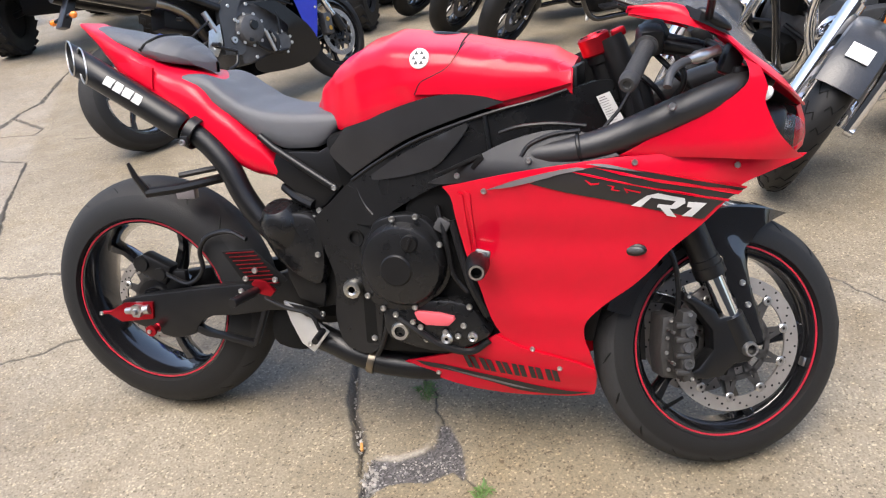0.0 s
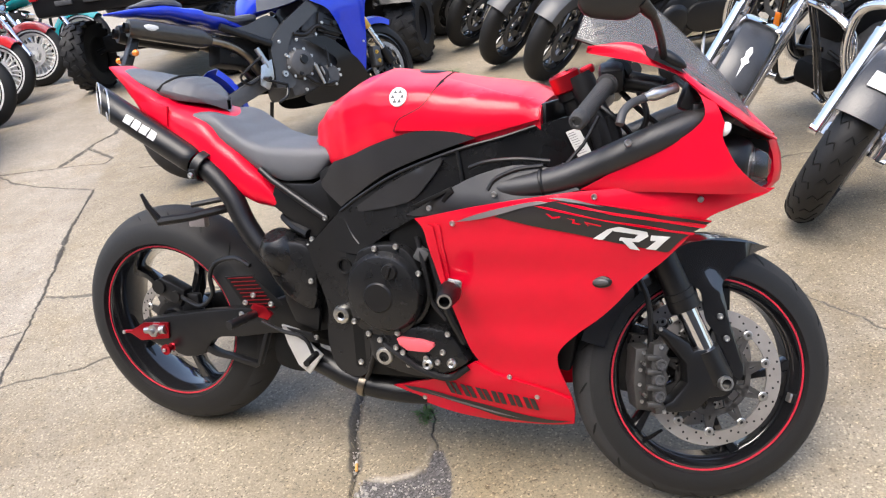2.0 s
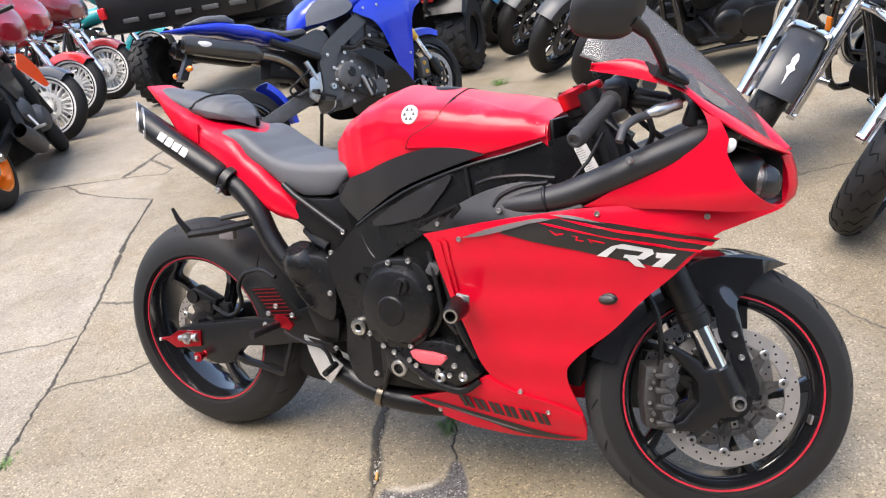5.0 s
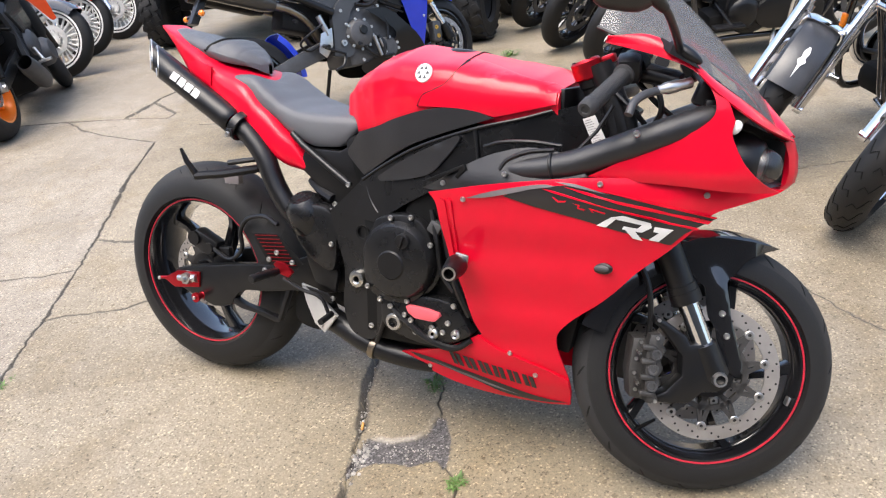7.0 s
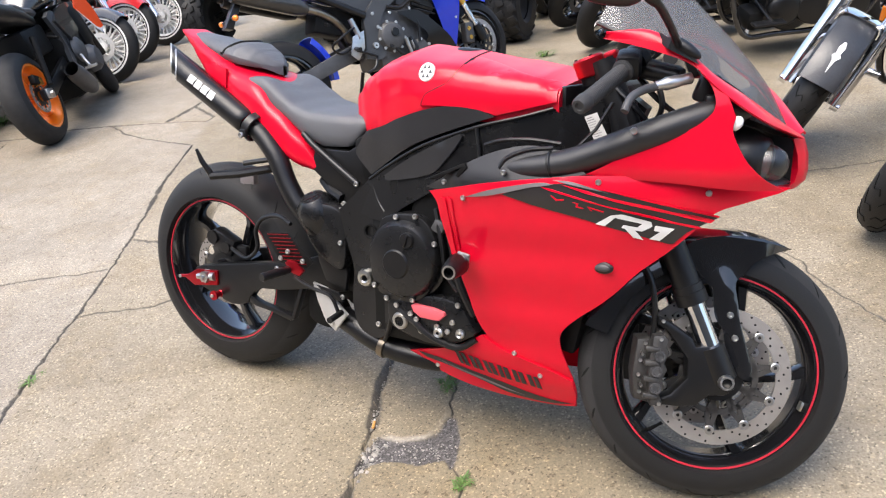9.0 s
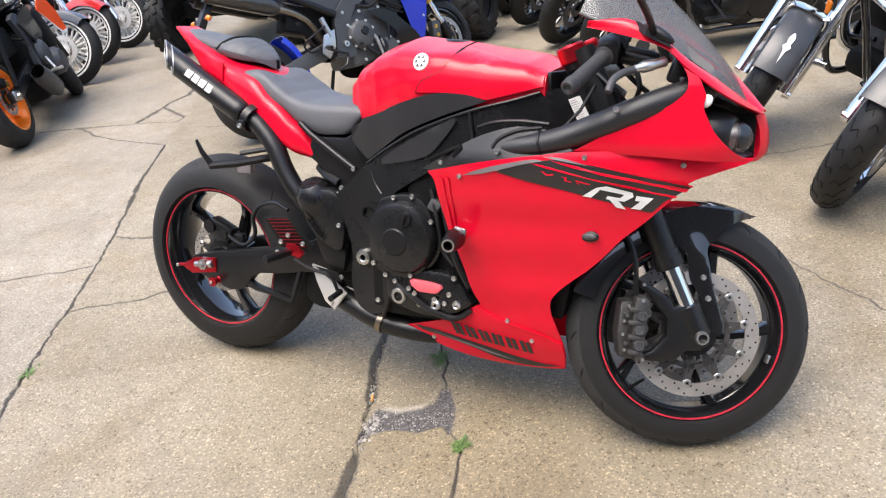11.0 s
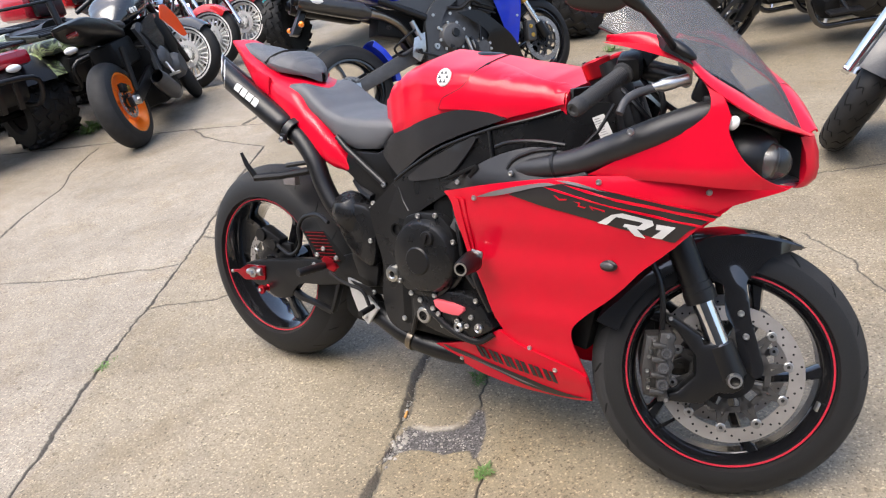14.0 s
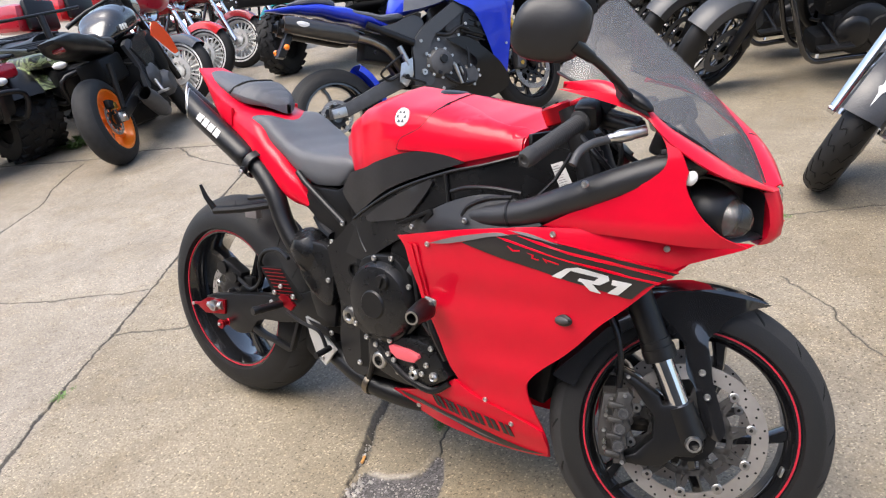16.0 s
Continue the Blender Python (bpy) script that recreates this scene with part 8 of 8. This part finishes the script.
    for s in (-1, 1):
        bm = bmesh.new()
        lathe(bm, [(0.0001, -0.03), (0.07, -0.03), (0.1, -0.015), (0.108, 0.0)], (0.88, s * 0.17, 0.33), (0, -s, 0), 28)
        add("timing_cover", bm, CHROME if fork is CHROME else BLACK_PAINT)
        bm = bmesh.new()
        plate(bm, [(0.36, 0.25), (0.34, 0.33), (0.40, 0.40), (0.70, 0.43), (0.80, 0.38), (0.80, 0.28), (0.70, 0.22), (0.45, 0.22)], s * 0.14, s * 0.20, 0.02, 3)
        add("primary_cover", bm, BLACK_PAINT if fork is not CHROME else ENGINE_GREY)
    for tilt, x in ((-24, 0.90), (24, 0.70)):
        d = Vector((math.sin(radians(-tilt)), 0, math.cos(radians(tilt))))
        for k in range(9):
            bm = bmesh.new()
            o = Vector((x, 0, 0.44)) + d * (0.02 + 0.024 * k)
            box(bm, o, (0.17, 0.19, 0.007), (0, -tilt, 0), 0.002)
            add("cylinder_fin", bm, BLACK_PAINT)
        bm = bmesh.new()
        box(bm, Vector((x, 0, 0.44)) + d * 0.1, (0.12, 0.14, 0.22), (0, -tilt, 0), 0.01)
        box(bm, Vector((x, 0, 0.44)) + d * 0.24, (0.16, 0.17, 0.06), (0, -tilt, 0), 0.02)
        add("cylinder_head", bm, BLACK_GLOSS if fork is not CHROME else CHROME)
    bm = bmesh.new()
    lathe(bm, [(0.0001, -0.07), (0.06, -0.07), (0.085, -0.05), (0.09, 0.0)], (0.80, -0.12, 0.58), (0, 1, 0), 28)
    add("air_cleaner", bm, CHROME if fork is CHROME else BLACK_GLOSS, "round air cleaner")
    bm = bmesh.new()
    pipe(bm, [(1.0, -0.14, 0.58), (1.06, -0.19, 0.45), (0.95, -0.2, 0.26), (0.6, -0.2, 0.22), (0.1, -0.2, 0.22), (-0.3, -0.2, 0.24)], 0.034, 14)
    add("exhaust_pipe", bm, CHROME if fork is CHROME else BLACK_PAINT)
    bm = bmesh.new()
    rod(bm, (1.0, 0.02, 0.36), (1.0, 0.28, 0.30), 0.012)
    rod(bm, (1.0, -0.02, 0.36), (1.0, -0.28, 0.30), 0.012)
    box(bm, (1.02, 0.27, 0.30), (0.2, 0.08, 0.02), bevel=0.008)
    box(bm, (1.02, -0.27, 0.30), (0.2, 0.08, 0.02), bevel=0.008)
    add("footboard", bm, BLACK_SATIN)
    # tank, seat, rear guard
    bm = bmesh.new()
    body(bm, span(0.68, 1.30, 20), tab(0.68, 0.76, 0.8, 0.86, 1.0, 0.93, 1.15, 0.94, 1.3, 0.88), tab(0.68, 0.70, 1.3, 0.76), tab(0.68, 0.06, 0.8, 0.13, 1.0, 0.165, 1.2, 0.15, 1.3, 0.08), 0.4, 2.4, 24)
    tk = add("fuel_tank", bm, paint, "teardrop fuel tank")
    bm = bmesh.new()
    body(bm, span(-0.12, 0.74, 22), tab(-0.12, 0.84, 0.1, 0.80, 0.2, 0.80, 0.3, 0.72, 0.55, 0.70, 0.74, 0.76), tab(-0.12, 0.76, 0.2, 0.66, 0.5, 0.62, 0.74, 0.70), tab(-0.12, 0.08, 0.1, 0.12, 0.4, 0.17, 0.6, 0.13, 0.74, 0.07), 0.55, 2.8, 20)
    add("seat", bm, BLACK_SATIN, "black two-up seat")
    add("rear_mudguard", arch((0, 0, 0.31), 0.36, 0.1, -35, 95, 0.09), paint)
    bm = bmesh.new()
    ring_tube(bm, [(0.62, 0.12, 0.22), (0.70, 0.26, 0.10), (0.74, 0.33, 0.03)], 0.012, 8)
    add("kick_stand", bm, CHROME if fork is CHROME else ALU, "bright kick stand")
    if crash:
        for s in (-1, 1):
            bm = bmesh.new()
            pipe(bm, [(1.26, s * 0.05, 0.66), (1.29, s * 0.2, 0.66), (1.30, s * 0.34, 0.60), (1.29, s * 0.36, 0.42), (1.25, s * 0.28, 0.26), (1.15, s * 0.12, 0.22)], 0.018, 12)
            add("crash_bar", bm, CHROME, "chromed crash bar")
        bm = bmesh.new()
        box(bm, (1.29, -0.06, 0.55), (0.01, 0.03, 0.06), bevel=0.003)
        add("side_reflector", bm, AMBER, "small amber reflector")
    if shield:
        bm = bmesh.new()
        body(bm, span(1.12, 1.45, 12), tab(1.12, 1.22, 1.3, 1.25, 1.45, 1.05), tab(1.12, 0.95, 1.3, 0.86, 1.45, 0.9), tab(1.12, 0.36, 1.25, 0.4, 1.38, 0.3, 1.45, 0.12), 0.5, 2.6, 24)
        add("handlebar_fairing", bm, paint, "painted touring fairing")
        bm = strip_surface([(1.2, 0, 1.55), (1.25, 0, 1.45), (1.35, 0, 1.3), (1.4, 0, 1.2)], [(1.2, -0.26, 1.45), (1.25, -0.28, 1.38), (1.33, -0.27, 1.27), (1.37, -0.24, 1.2)], 12, 6)
        add("windshield", thicken(bm, 0.003), LENS)
    if bags:
        for s in (-1, 1):
            bm = bmesh.new()
            body(bm, span(-0.35, 0.28, 12), tab(-0.35, 0.62, -0.2, 0.66, 0.28, 0.66), tab(-0.35, 0.36, 0.28, 0.34), tab(-0.35, 0.05, -0.2, 0.1, 0.2, 0.1, 0.28, 0.06), 0.5, 3.5, 20)
            bmesh.ops.translate(bm, vec=(0, s * 0.26, 0), verts=bm.verts)
            add("saddle_bag", bm, paint, "painted hard saddle bag")
        bm = bmesh.new()
        box(bm, (-0.25, 0, 0.95), (0.4, 0.5, 0.28), bevel=0.06)
        add("top_box", bm, paint, "painted hard top box")
        bm = bmesh.new()
        box(bm, (-0.02, 0, 0.98), (0.08, 0.36, 0.3), (0, -12, 0), 0.035)
        add("backrest", bm, BLACK_SATIN)
    return t


def by_front(x, y, heading, lean=11.0, wb=1.66):
    h = radians(heading)
    return pose(x - wb * math.cos(h), y - wb * math.sin(h), 0, 0, 0, heading) @ pose(0, 0, 0, -lean, 0, 0)


blue_machine(pose(-1.30, 1.93, 0, 0, 0, 63.8) @ pose(0, 0, 0, -12, 0, 0))
orange_machine(pose(-3.17, 1.61, 0, 0, 0, 127) @ pose(0, 0, 0, -11, 0, 0))

# row of dark cruisers
row_a = cruiser("cruiser_motorcycle", by_front(0.33, 3.70, 212, 10), "black cruiser motorcycle with a grey front mudguard", "row of parked cruisers", guard=GREY_FENDER, fork=BLACK_SATIN)
for x, y in ((-0.14, 4.26), (-1.62, 6.5)):
    copy_thing(row_a, by_front(x, y, 212, 10))
cruiser("cruiser_motorcycle", by_front(-0.66, 5.03, 212, 10), "black cruiser motorcycle with chromed fork legs", "row of parked cruisers", guard=GREY_FENDER, fork=CHROME)
cruiser("cruiser_motorcycle", by_front(-1.08, 5.66, 212, 10), "cruiser motorcycle with a light blue front mudguard", "row of parked cruisers", guard=CYAN, paint=CYAN, fork=CHROME)
# two chromed machines beside the red one
cruiser("chromed_cruiser", by_front(1.33, 2.19, 222, 11), "black chromed cruiser with a star on its mudguard", "", guard=WET_GUARD, fork=CHROME, style="steel", lamps=True, crash=True, star=True, steer=44)
cruiser("chromed_cruiser", by_front(1.76, 1.50, 222, 12), "black chromed cruiser with a white tag on its mudguard", "", guard=WET_GUARD, fork=CHROME, style="steel", lamps=True, crash=True, mark=True, steer=28)
# touring machines on the far side
cruiser("touring_motorcycle", by_front(-4.36, 3.03, 14, 10), "red touring motorcycle with a black front mudguard", "parked touring motorcycles", guard=DARK_PAINT, paint=TOUR_RED, fork=CHROME, style="slotted", steer=8, shield=True, bags=True)
cruiser("touring_motorcycle", by_front(-4.94, 3.78, 14, 10), "red touring motorcycle with white slotted wheels", "parked touring motorcycles", guard=BRIGHT_RED, paint=BRIGHT_RED, fork=CHROME, style="slotted", steer=8, shield=True, bags=True)
cruiser("touring_motorcycle", by_front(-5.33, 4.58, 14, 10), "maroon touring motorcycle with bright polished rim lips", "parked touring motorcycles", guard=MAROON, paint=MAROON, fork=CHROME, style="slotted", steer=8, shield=True, bags=True)
cruiser("touring_motorcycle", by_front(-5.5, 5.45, 14, 10), "teal touring motorcycle with chromed fork", "parked touring motorcycles", guard=TEAL, paint=TEAL, fork=CHROME, style="slotted", steer=8, shield=True)


def knobby(parent, c, R, hw, rim):
    add = mk(parent)
    bm = bmesh.new()
    lathe(bm, [(rim, -hw * 0.8), (rim + 0.03, -hw), (R - 0.04, -hw), (R - 0.012, -hw * 0.8), (R - 0.008, 0), (R - 0.012, hw * 0.8), (R - 0.04, hw), (rim + 0.03, hw), (rim, hw * 0.8)], c, (0, 1, 0), 40)
    lathe(bm, [(0.02, -hw * 0.3), (rim * 0.6, -hw * 0.35), (rim, -hw * 0.7)], c, (0, 1, 0), 24)
    lathe(bm, [(0.02, hw * 0.3), (rim * 0.6, hw * 0.35), (rim, hw * 0.7)], c, (0, 1, 0), 24)
    w = add("tyre", bm, RUBBER, "knobbly off-road tyre")
    bm = bmesh.new()
    box(bm, (0, 0, 0), (0.06, hw * 0.5, 0.026), bevel=0.004)
    me = mesh_of(bm, RUBBER)
    n = 20
    mats = []
    for k in range(n):
        for j, yy in enumerate((-0.72, 0.0, 0.72)):
            a = 2 * math.pi * (k + 0.5 * (j % 2)) / n
            mats.append(Matrix.Translation(c) @ Matrix.Rotation(a, 4, "Y") @ Matrix.Translation((0, yy * hw, R - 0.008 - 0.012 * abs(yy))) @ Matrix.Rotation(radians(22 * (1 if j != 2 else -1)), 4, "Z"))
    shared(w, "tread_block", me, mats)
    return w


def utility_vehicle(m, width=1.45):
    t = thing("utility_vehicle", m, "black off-road utility vehicle with knobbly tyres", "utility vehicle")
    add = mk(t)
    h = width / 2
    for x in (0, 2.0):
        for s in (-1, 1):
            knobby(t, (x, s * (h - 0.11), 0.32), 0.32, 0.11, 0.16)
    bm = bmesh.new()
    box(bm, (1.0, 0, 0.42), (2.3, width - 0.7, 0.16), bevel=0.03)
    add("chassis", bm, BLACK_DARK)
    bm = bmesh.new()
    box(bm, (-0.05, 0, 0.93), (1.0, width - 0.1, 0.36), bevel=0.04)
    cargo = add("cargo_bed", bm, BLACK_SATIN, "black moulded cargo bed")
    for i in range(5):
        bm = bmesh.new()
        box(bm, (-0.56, -h + 0.2 + 0.26 * i, 0.86), (0.02, 0.16, 0.04), bevel=0.006)
        add("bed_slot", bm, ENGINE_GREY, par=cargo)
    for s in (-1, 1):
        bm = bmesh.new()
        box(bm, (-0.56, s * (h - 0.1), 0.95), (0.03, 0.07, 0.1), bevel=0.008)
        add("tail_lamp", bm, BRIGHT_RED, "red tail lamp", cargo)
        bm = bmesh.new()
        rod(bm, (0.0, s * 0.2, 0.45), (0.0, s * (h - 0.2), 0.34), 0.025)
        rod(bm, (2.0, s * 0.2, 0.45), (2.0, s * (h - 0.2), 0.34), 0.025)
        add("suspension_arm", bm, BLACK_PAINT)
    bm = bmesh.new()
    body(bm, span(1.4, 2.5, 14), tab(1.4, 1.05, 2.0, 1.0, 2.5, 0.8), tab(1.4, 0.5, 2.5, 0.5), tab(1.4, h - 0.05, 2.2, h - 0.1, 2.5, h - 0.3), 0.5, 4, 20)
    add("bonnet", bm, BLACK_SATIN)
    bm = bmesh.new()
    box(bm, (0.8, 0, 0.75), (0.6, width - 0.2, 0.3), bevel=0.06)
    box(bm, (0.55, 0, 1.05), (0.16, width - 0.2, 0.5), (0, -10, 0), 0.05)
    add("bench_seat", bm, VINYL)
    bm = bmesh.new()
    for s in (-1, 1):
        pipe(bm, [(1.6, s * (h - 0.08), 1.0), (1.15, s * (h - 0.12), 1.85), (0.5, s * (h - 0.12), 1.88), (0.42, s * (h - 0.1), 0.9)], 0.025, 8)
    rod(bm, (1.15, -h + 0.12, 1.85), (1.15, h - 0.12, 1.85), 0.025)
    rod(bm, (0.5, -h + 0.12, 1.88), (0.5, h - 0.12, 1.88), 0.025)
    add("roll_cage", bm, BLACK_SATIN)
    return t


def quad(m, paint, label, guards=None):
    t = thing("quad_bike", m, label, "quad bike")
    add = mk(t)
    for x in (0, 1.25):
        for s in (-1, 1):
            knobby(t, (x, s * 0.43, 0.31), 0.31, 0.13, 0.14)
    for x, s1 in ((0, 1), (1.25, -1)):
        for s in (-1, 1):
            add("mudguard", arch((x, s * 0.42, 0.33), 0.42, 0.17, -60, 60, 0.07), guards or paint, "plastic mudguard")
        bm = bmesh.new()
        box(bm, (x - s1 * 0.08, 0, 0.74), (0.6, 0.86, 0.12), (0, 4 * s1, 0), 0.04)
        add("body_panel", bm, paint)
        bm = bmesh.new()
        for y in (-0.42, 0, 0.42):
            rod(bm, (x - s1 * 0.08 - 0.3, y, 0.86), (x - s1 * 0.08 + 0.3, y, 0.86), 0.013, None, 8)
        rod(bm, (x - s1 * 0.08 - 0.28, -0.42, 0.86), (x - s1 * 0.08 - 0.28, 0.42, 0.86), 0.013, None, 8)
        rod(bm, (x - s1 * 0.08 + 0.28, -0.42, 0.86), (x - s1 * 0.08 + 0.28, 0.42, 0.86), 0.013, None, 8)
        rack = add("luggage_rack", bm, BLACK_SATIN, "black tubular rack")
        for k in range(2):
            bm = bmesh.new()
            rod(bm, (x - s1 * 0.08 - 0.1 + 0.2 * k, -0.42, 0.86), (x - s1 * 0.08 - 0.1 + 0.2 * k, 0.42, 0.86), 0.011, None, 8)
            add("rack_bar", bm, BLACK_SATIN, par=rack)
        for y in (-0.25, 0.25):
            bm = bmesh.new()
            rod(bm, (x - s1 * 0.08, y, 0.86), (x - s1 * 0.08, y, 0.76), 0.011, None, 8)
            add("rack_post", bm, BLACK_SATIN, par=rack)
    for y in (-0.24, 0.24):
        bm = bmesh.new()
        bmesh.ops.create_uvsphere(bm, u_segments=16, v_segments=10, radius=1, matrix=pose(1.66, y, 0.70) @ Matrix.Diagonal((0.035, 0.06, 0.03, 1)))
        add("head_lamp", bm, WHITE, "pale head lamp")
    bm = bmesh.new()
    pipe(bm, [(1.45, -0.3, 0.40), (1.74, -0.3, 0.42), (1.80, -0.28, 0.62), (1.80, 0.28, 0.62), (1.74, 0.3, 0.42), (1.45, 0.3, 0.40)], 0.02, 10)
    bump_ = add("front_bumper", bm, BLACK_SATIN, "black tubular front bumper")
    for y in (-0.14, 0.0, 0.14):
        bm = bmesh.new()
        box(bm, (1.77, y, 0.52), (0.02, 0.05, 0.22), (0, 12, 0), 0.006)
        add("bumper_bar", bm, BLACK_SATIN, par=bump_)
    bm = bmesh.new()
    box(bm, (1.50, 0, 0.58), (0.34, 0.62, 0.26), (0, 14, 0), 0.06)
    add("front_panel", bm, BLACK_SATIN)
    bm = bmesh.new()
    body(bm, span(0.15, 0.95, 14), tab(0.15, 0.86, 0.4, 0.84, 0.7, 0.88, 0.95, 0.92), tab(0.15, 0.72, 0.95, 0.7), tab(0.15, 0.16, 0.5, 0.17, 0.95, 0.12), 0.6, 2.8, 16)
    add("seat", bm, BLACK_SATIN)
    bm = bmesh.new()
    box(bm, (0.62, 0, 0.48), (0.9, 0.36, 0.36), bevel=0.05)
    for x in (0, 1.25):
        rod(bm, (x, -0.4, 0.31), (x, 0.4, 0.31), 0.03)
    add("engine", bm, BLACK_DARK)
    bm = bmesh.new()
    ring_tube(bm, [(0.9, -0.4, 1.08), (1.0, -0.2, 1.08), (1.02, 0.2, 1.08), (0.9, 0.4, 1.08)], 0.014, 8)
    rod(bm, (1.02, 0, 1.07), (1.1, 0, 0.75), 0.03)
    add("handlebar", bm, BLACK_SATIN)
    bm = bmesh.new()
    for y in (-0.3, 0.3):
        box(bm, (-0.33, y, 0.66), (0.03, 0.1, 0.05), bevel=0.01)
    add("tail_lamp", bm, BRIGHT_RED)
    bm = bmesh.new()
    pipe(bm, [(-0.3, -0.3, 0.55), (-0.42, -0.3, 0.6), (-0.42, -0.3, 0.76), (-0.42, 0.3, 0.76), (-0.42, 0.3, 0.6), (-0.3, 0.3, 0.55)], 0.016, 8)
    add("rear_bumper", bm, BLACK_SATIN)
    return t


utility_vehicle(pose(-3.58, 4.44, 0, 0, 0, 105), 1.6)
quad(pose(-1.47, 4.52, 0, 0, 0, 95), BLACK_SATIN, "black quad bike with knobbly tyres")
quad(pose(-5.58, 2.16, 0, 0, 0, -5) @ Matrix.Scale(0.95, 4), CAMO, "camouflage green quad bike with black racks")
quad(pose(-5.5, 0.98, 0, 0, 0, 3) @ Matrix.Scale(0.95, 4), TOUR_RED, "red and black quad bike with a front bumper", BLACK_SATIN)


# ---- weeds in the joints ----
def weed(x, y, n, size, seed):
    rnd = random.Random(seed)
    bm = bmesh.new()
    for _ in range(n):
        a, ln, h = rnd.uniform(0, 6.28), size * rnd.uniform(0.4, 1.0), rnd.uniform(0.25, 1.0)
        d, sd = Vector((math.cos(a), math.sin(a), 0)), Vector((-math.sin(a), math.cos(a), 0))
        b = Vector((rnd.gauss(0, size * 0.3), rnd.gauss(0, size * 0.3), -0.004))
        w = ln * rnd.uniform(0.05, 0.14)
        p = [b, b + d * ln * 0.4 + Vector((0, 0, ln * h * 0.6)), b + d * ln + Vector((0, 0, ln * h * 0.55))]
        v = [bm.verts.new(p[0]), bm.verts.new(p[1] + sd * w), bm.verts.new(p[2]), bm.verts.new(p[1] - sd * w)]
        bm.faces.new(v)
    ob = part("weed", bm, LEAF)
    ob.location = (x, y, 0)
    tagged(ob, "small green weed growing from a concrete joint", "weed", "weeds in the joints")


for i, (x, y, n, s) in enumerate(((0.878, -0.172, 60, 0.026), (0.665, 0.15, 70, 0.03), (-0.616, -0.305, 60, 0.03), (-4.2, 1.8, 70, 0.16), (-0.55, 4.0, 60, 0.08), (0.872, -0.19, 30, 0.02), (0.68, 0.125, 40, 0.022), (-0.62, -0.25, 25, 0.02), (1.2, 1.8, 20, 0.03))):
    weed(x, y, n, s, i)

rnd = random.Random(5)
bm = bmesh.new()
for _ in range(70):
    t = rnd.uniform(0, 1)
    x, y = 0.602 + 0.03 * t + rnd.gauss(0, 0.012), -0.125 - 0.12 * t + rnd.gauss(0, 0.012)
    r = rnd.choice((0.003, 0.004, 0.006, 0.008))
    bmesh.ops.create_icosphere(bm, subdivisions=1, radius=r, matrix=pose(x, y, -0.008 + r * 0.5, rnd.uniform(0, 180), rnd.uniform(0, 180), 0) @ Matrix.Diagonal((1, rnd.uniform(0.6, 1), rnd.uniform(0.5, 0.9), 1)))
for _ in range(60):
    x = rnd.uniform(0.66, 0.81)
    y = -0.13 + 0.35 * (x - 0.71) + rnd.gauss(0, 0.02)
    r = rnd.uniform(0.0015, 0.003)
    bmesh.ops.create_icosphere(bm, subdivisions=1, radius=r, matrix=pose(x, y, -0.006 + r * 0.4, rnd.uniform(0, 180), rnd.uniform(0, 180), 0))
for _ in range(110):
    t = rnd.uniform(0, 1)
    x, y = 0.62 - 0.17 * t + rnd.gauss(0, 0.007), -0.26 + 0.46 * t
    r = rnd.uniform(0.002, 0.004)
    bmesh.ops.create_icosphere(bm, subdivisions=1, radius=r, matrix=pose(x, y, -0.012 + r * 0.3, rnd.uniform(0, 180), 0, 0))
tagged(part("gravel", bm, material("loose_gravel", (0.27, 0.25, 0.22), 0.8, var=0.6, scale=80, big=40)), "loose grey gravel in the broken concrete", "gravel", kind="stuff")

# a spent cigarette end lying in the wide joint
butt = thing("cigarette_end", pose(0.556, -0.072, -0.004, 0, 0, 112), "crushed cigarette end with an orange filter lying in the joint", "cigarette end")
bm = bmesh.new()
ring_tube(bm, [(-0.013, 0, 0), (-0.012, 0, 0), (0.011, 0, 0.001), (0.012, 0, 0.001)], [0.003, 0.0038, 0.0038, 0.003], 12)
part("filter", bm, material("orange_filter_paper", (0.62, 0.3, 0.08), 0.8, var=0.2), butt)
bm = bmesh.new()
ring_tube(bm, [(0.0121, 0, 0.001), (0.019, 0.001, 0.001), (0.022, 0.002, 0)], [0.0037, 0.0034, 0.002], 12)
part("paper_stub", bm, PAPER, butt)

# ---- plain wall added unseen behind the eye: closes the yard, darkens reflections ----
bm = bmesh.new()
box(bm, (1, -7.15, 2.4), (40, 0.3, 4.8), bevel=0.02)
tagged(part("wall_south", bm, material("dark_wall_for_reflections", (0.11, 0.1, 0.09), 0.85, var=0.2, scale=4, bump=0.3, bump_scale=40)), "plain grey-brown wall added out of view to darken reflections", "wall", kind="structure")
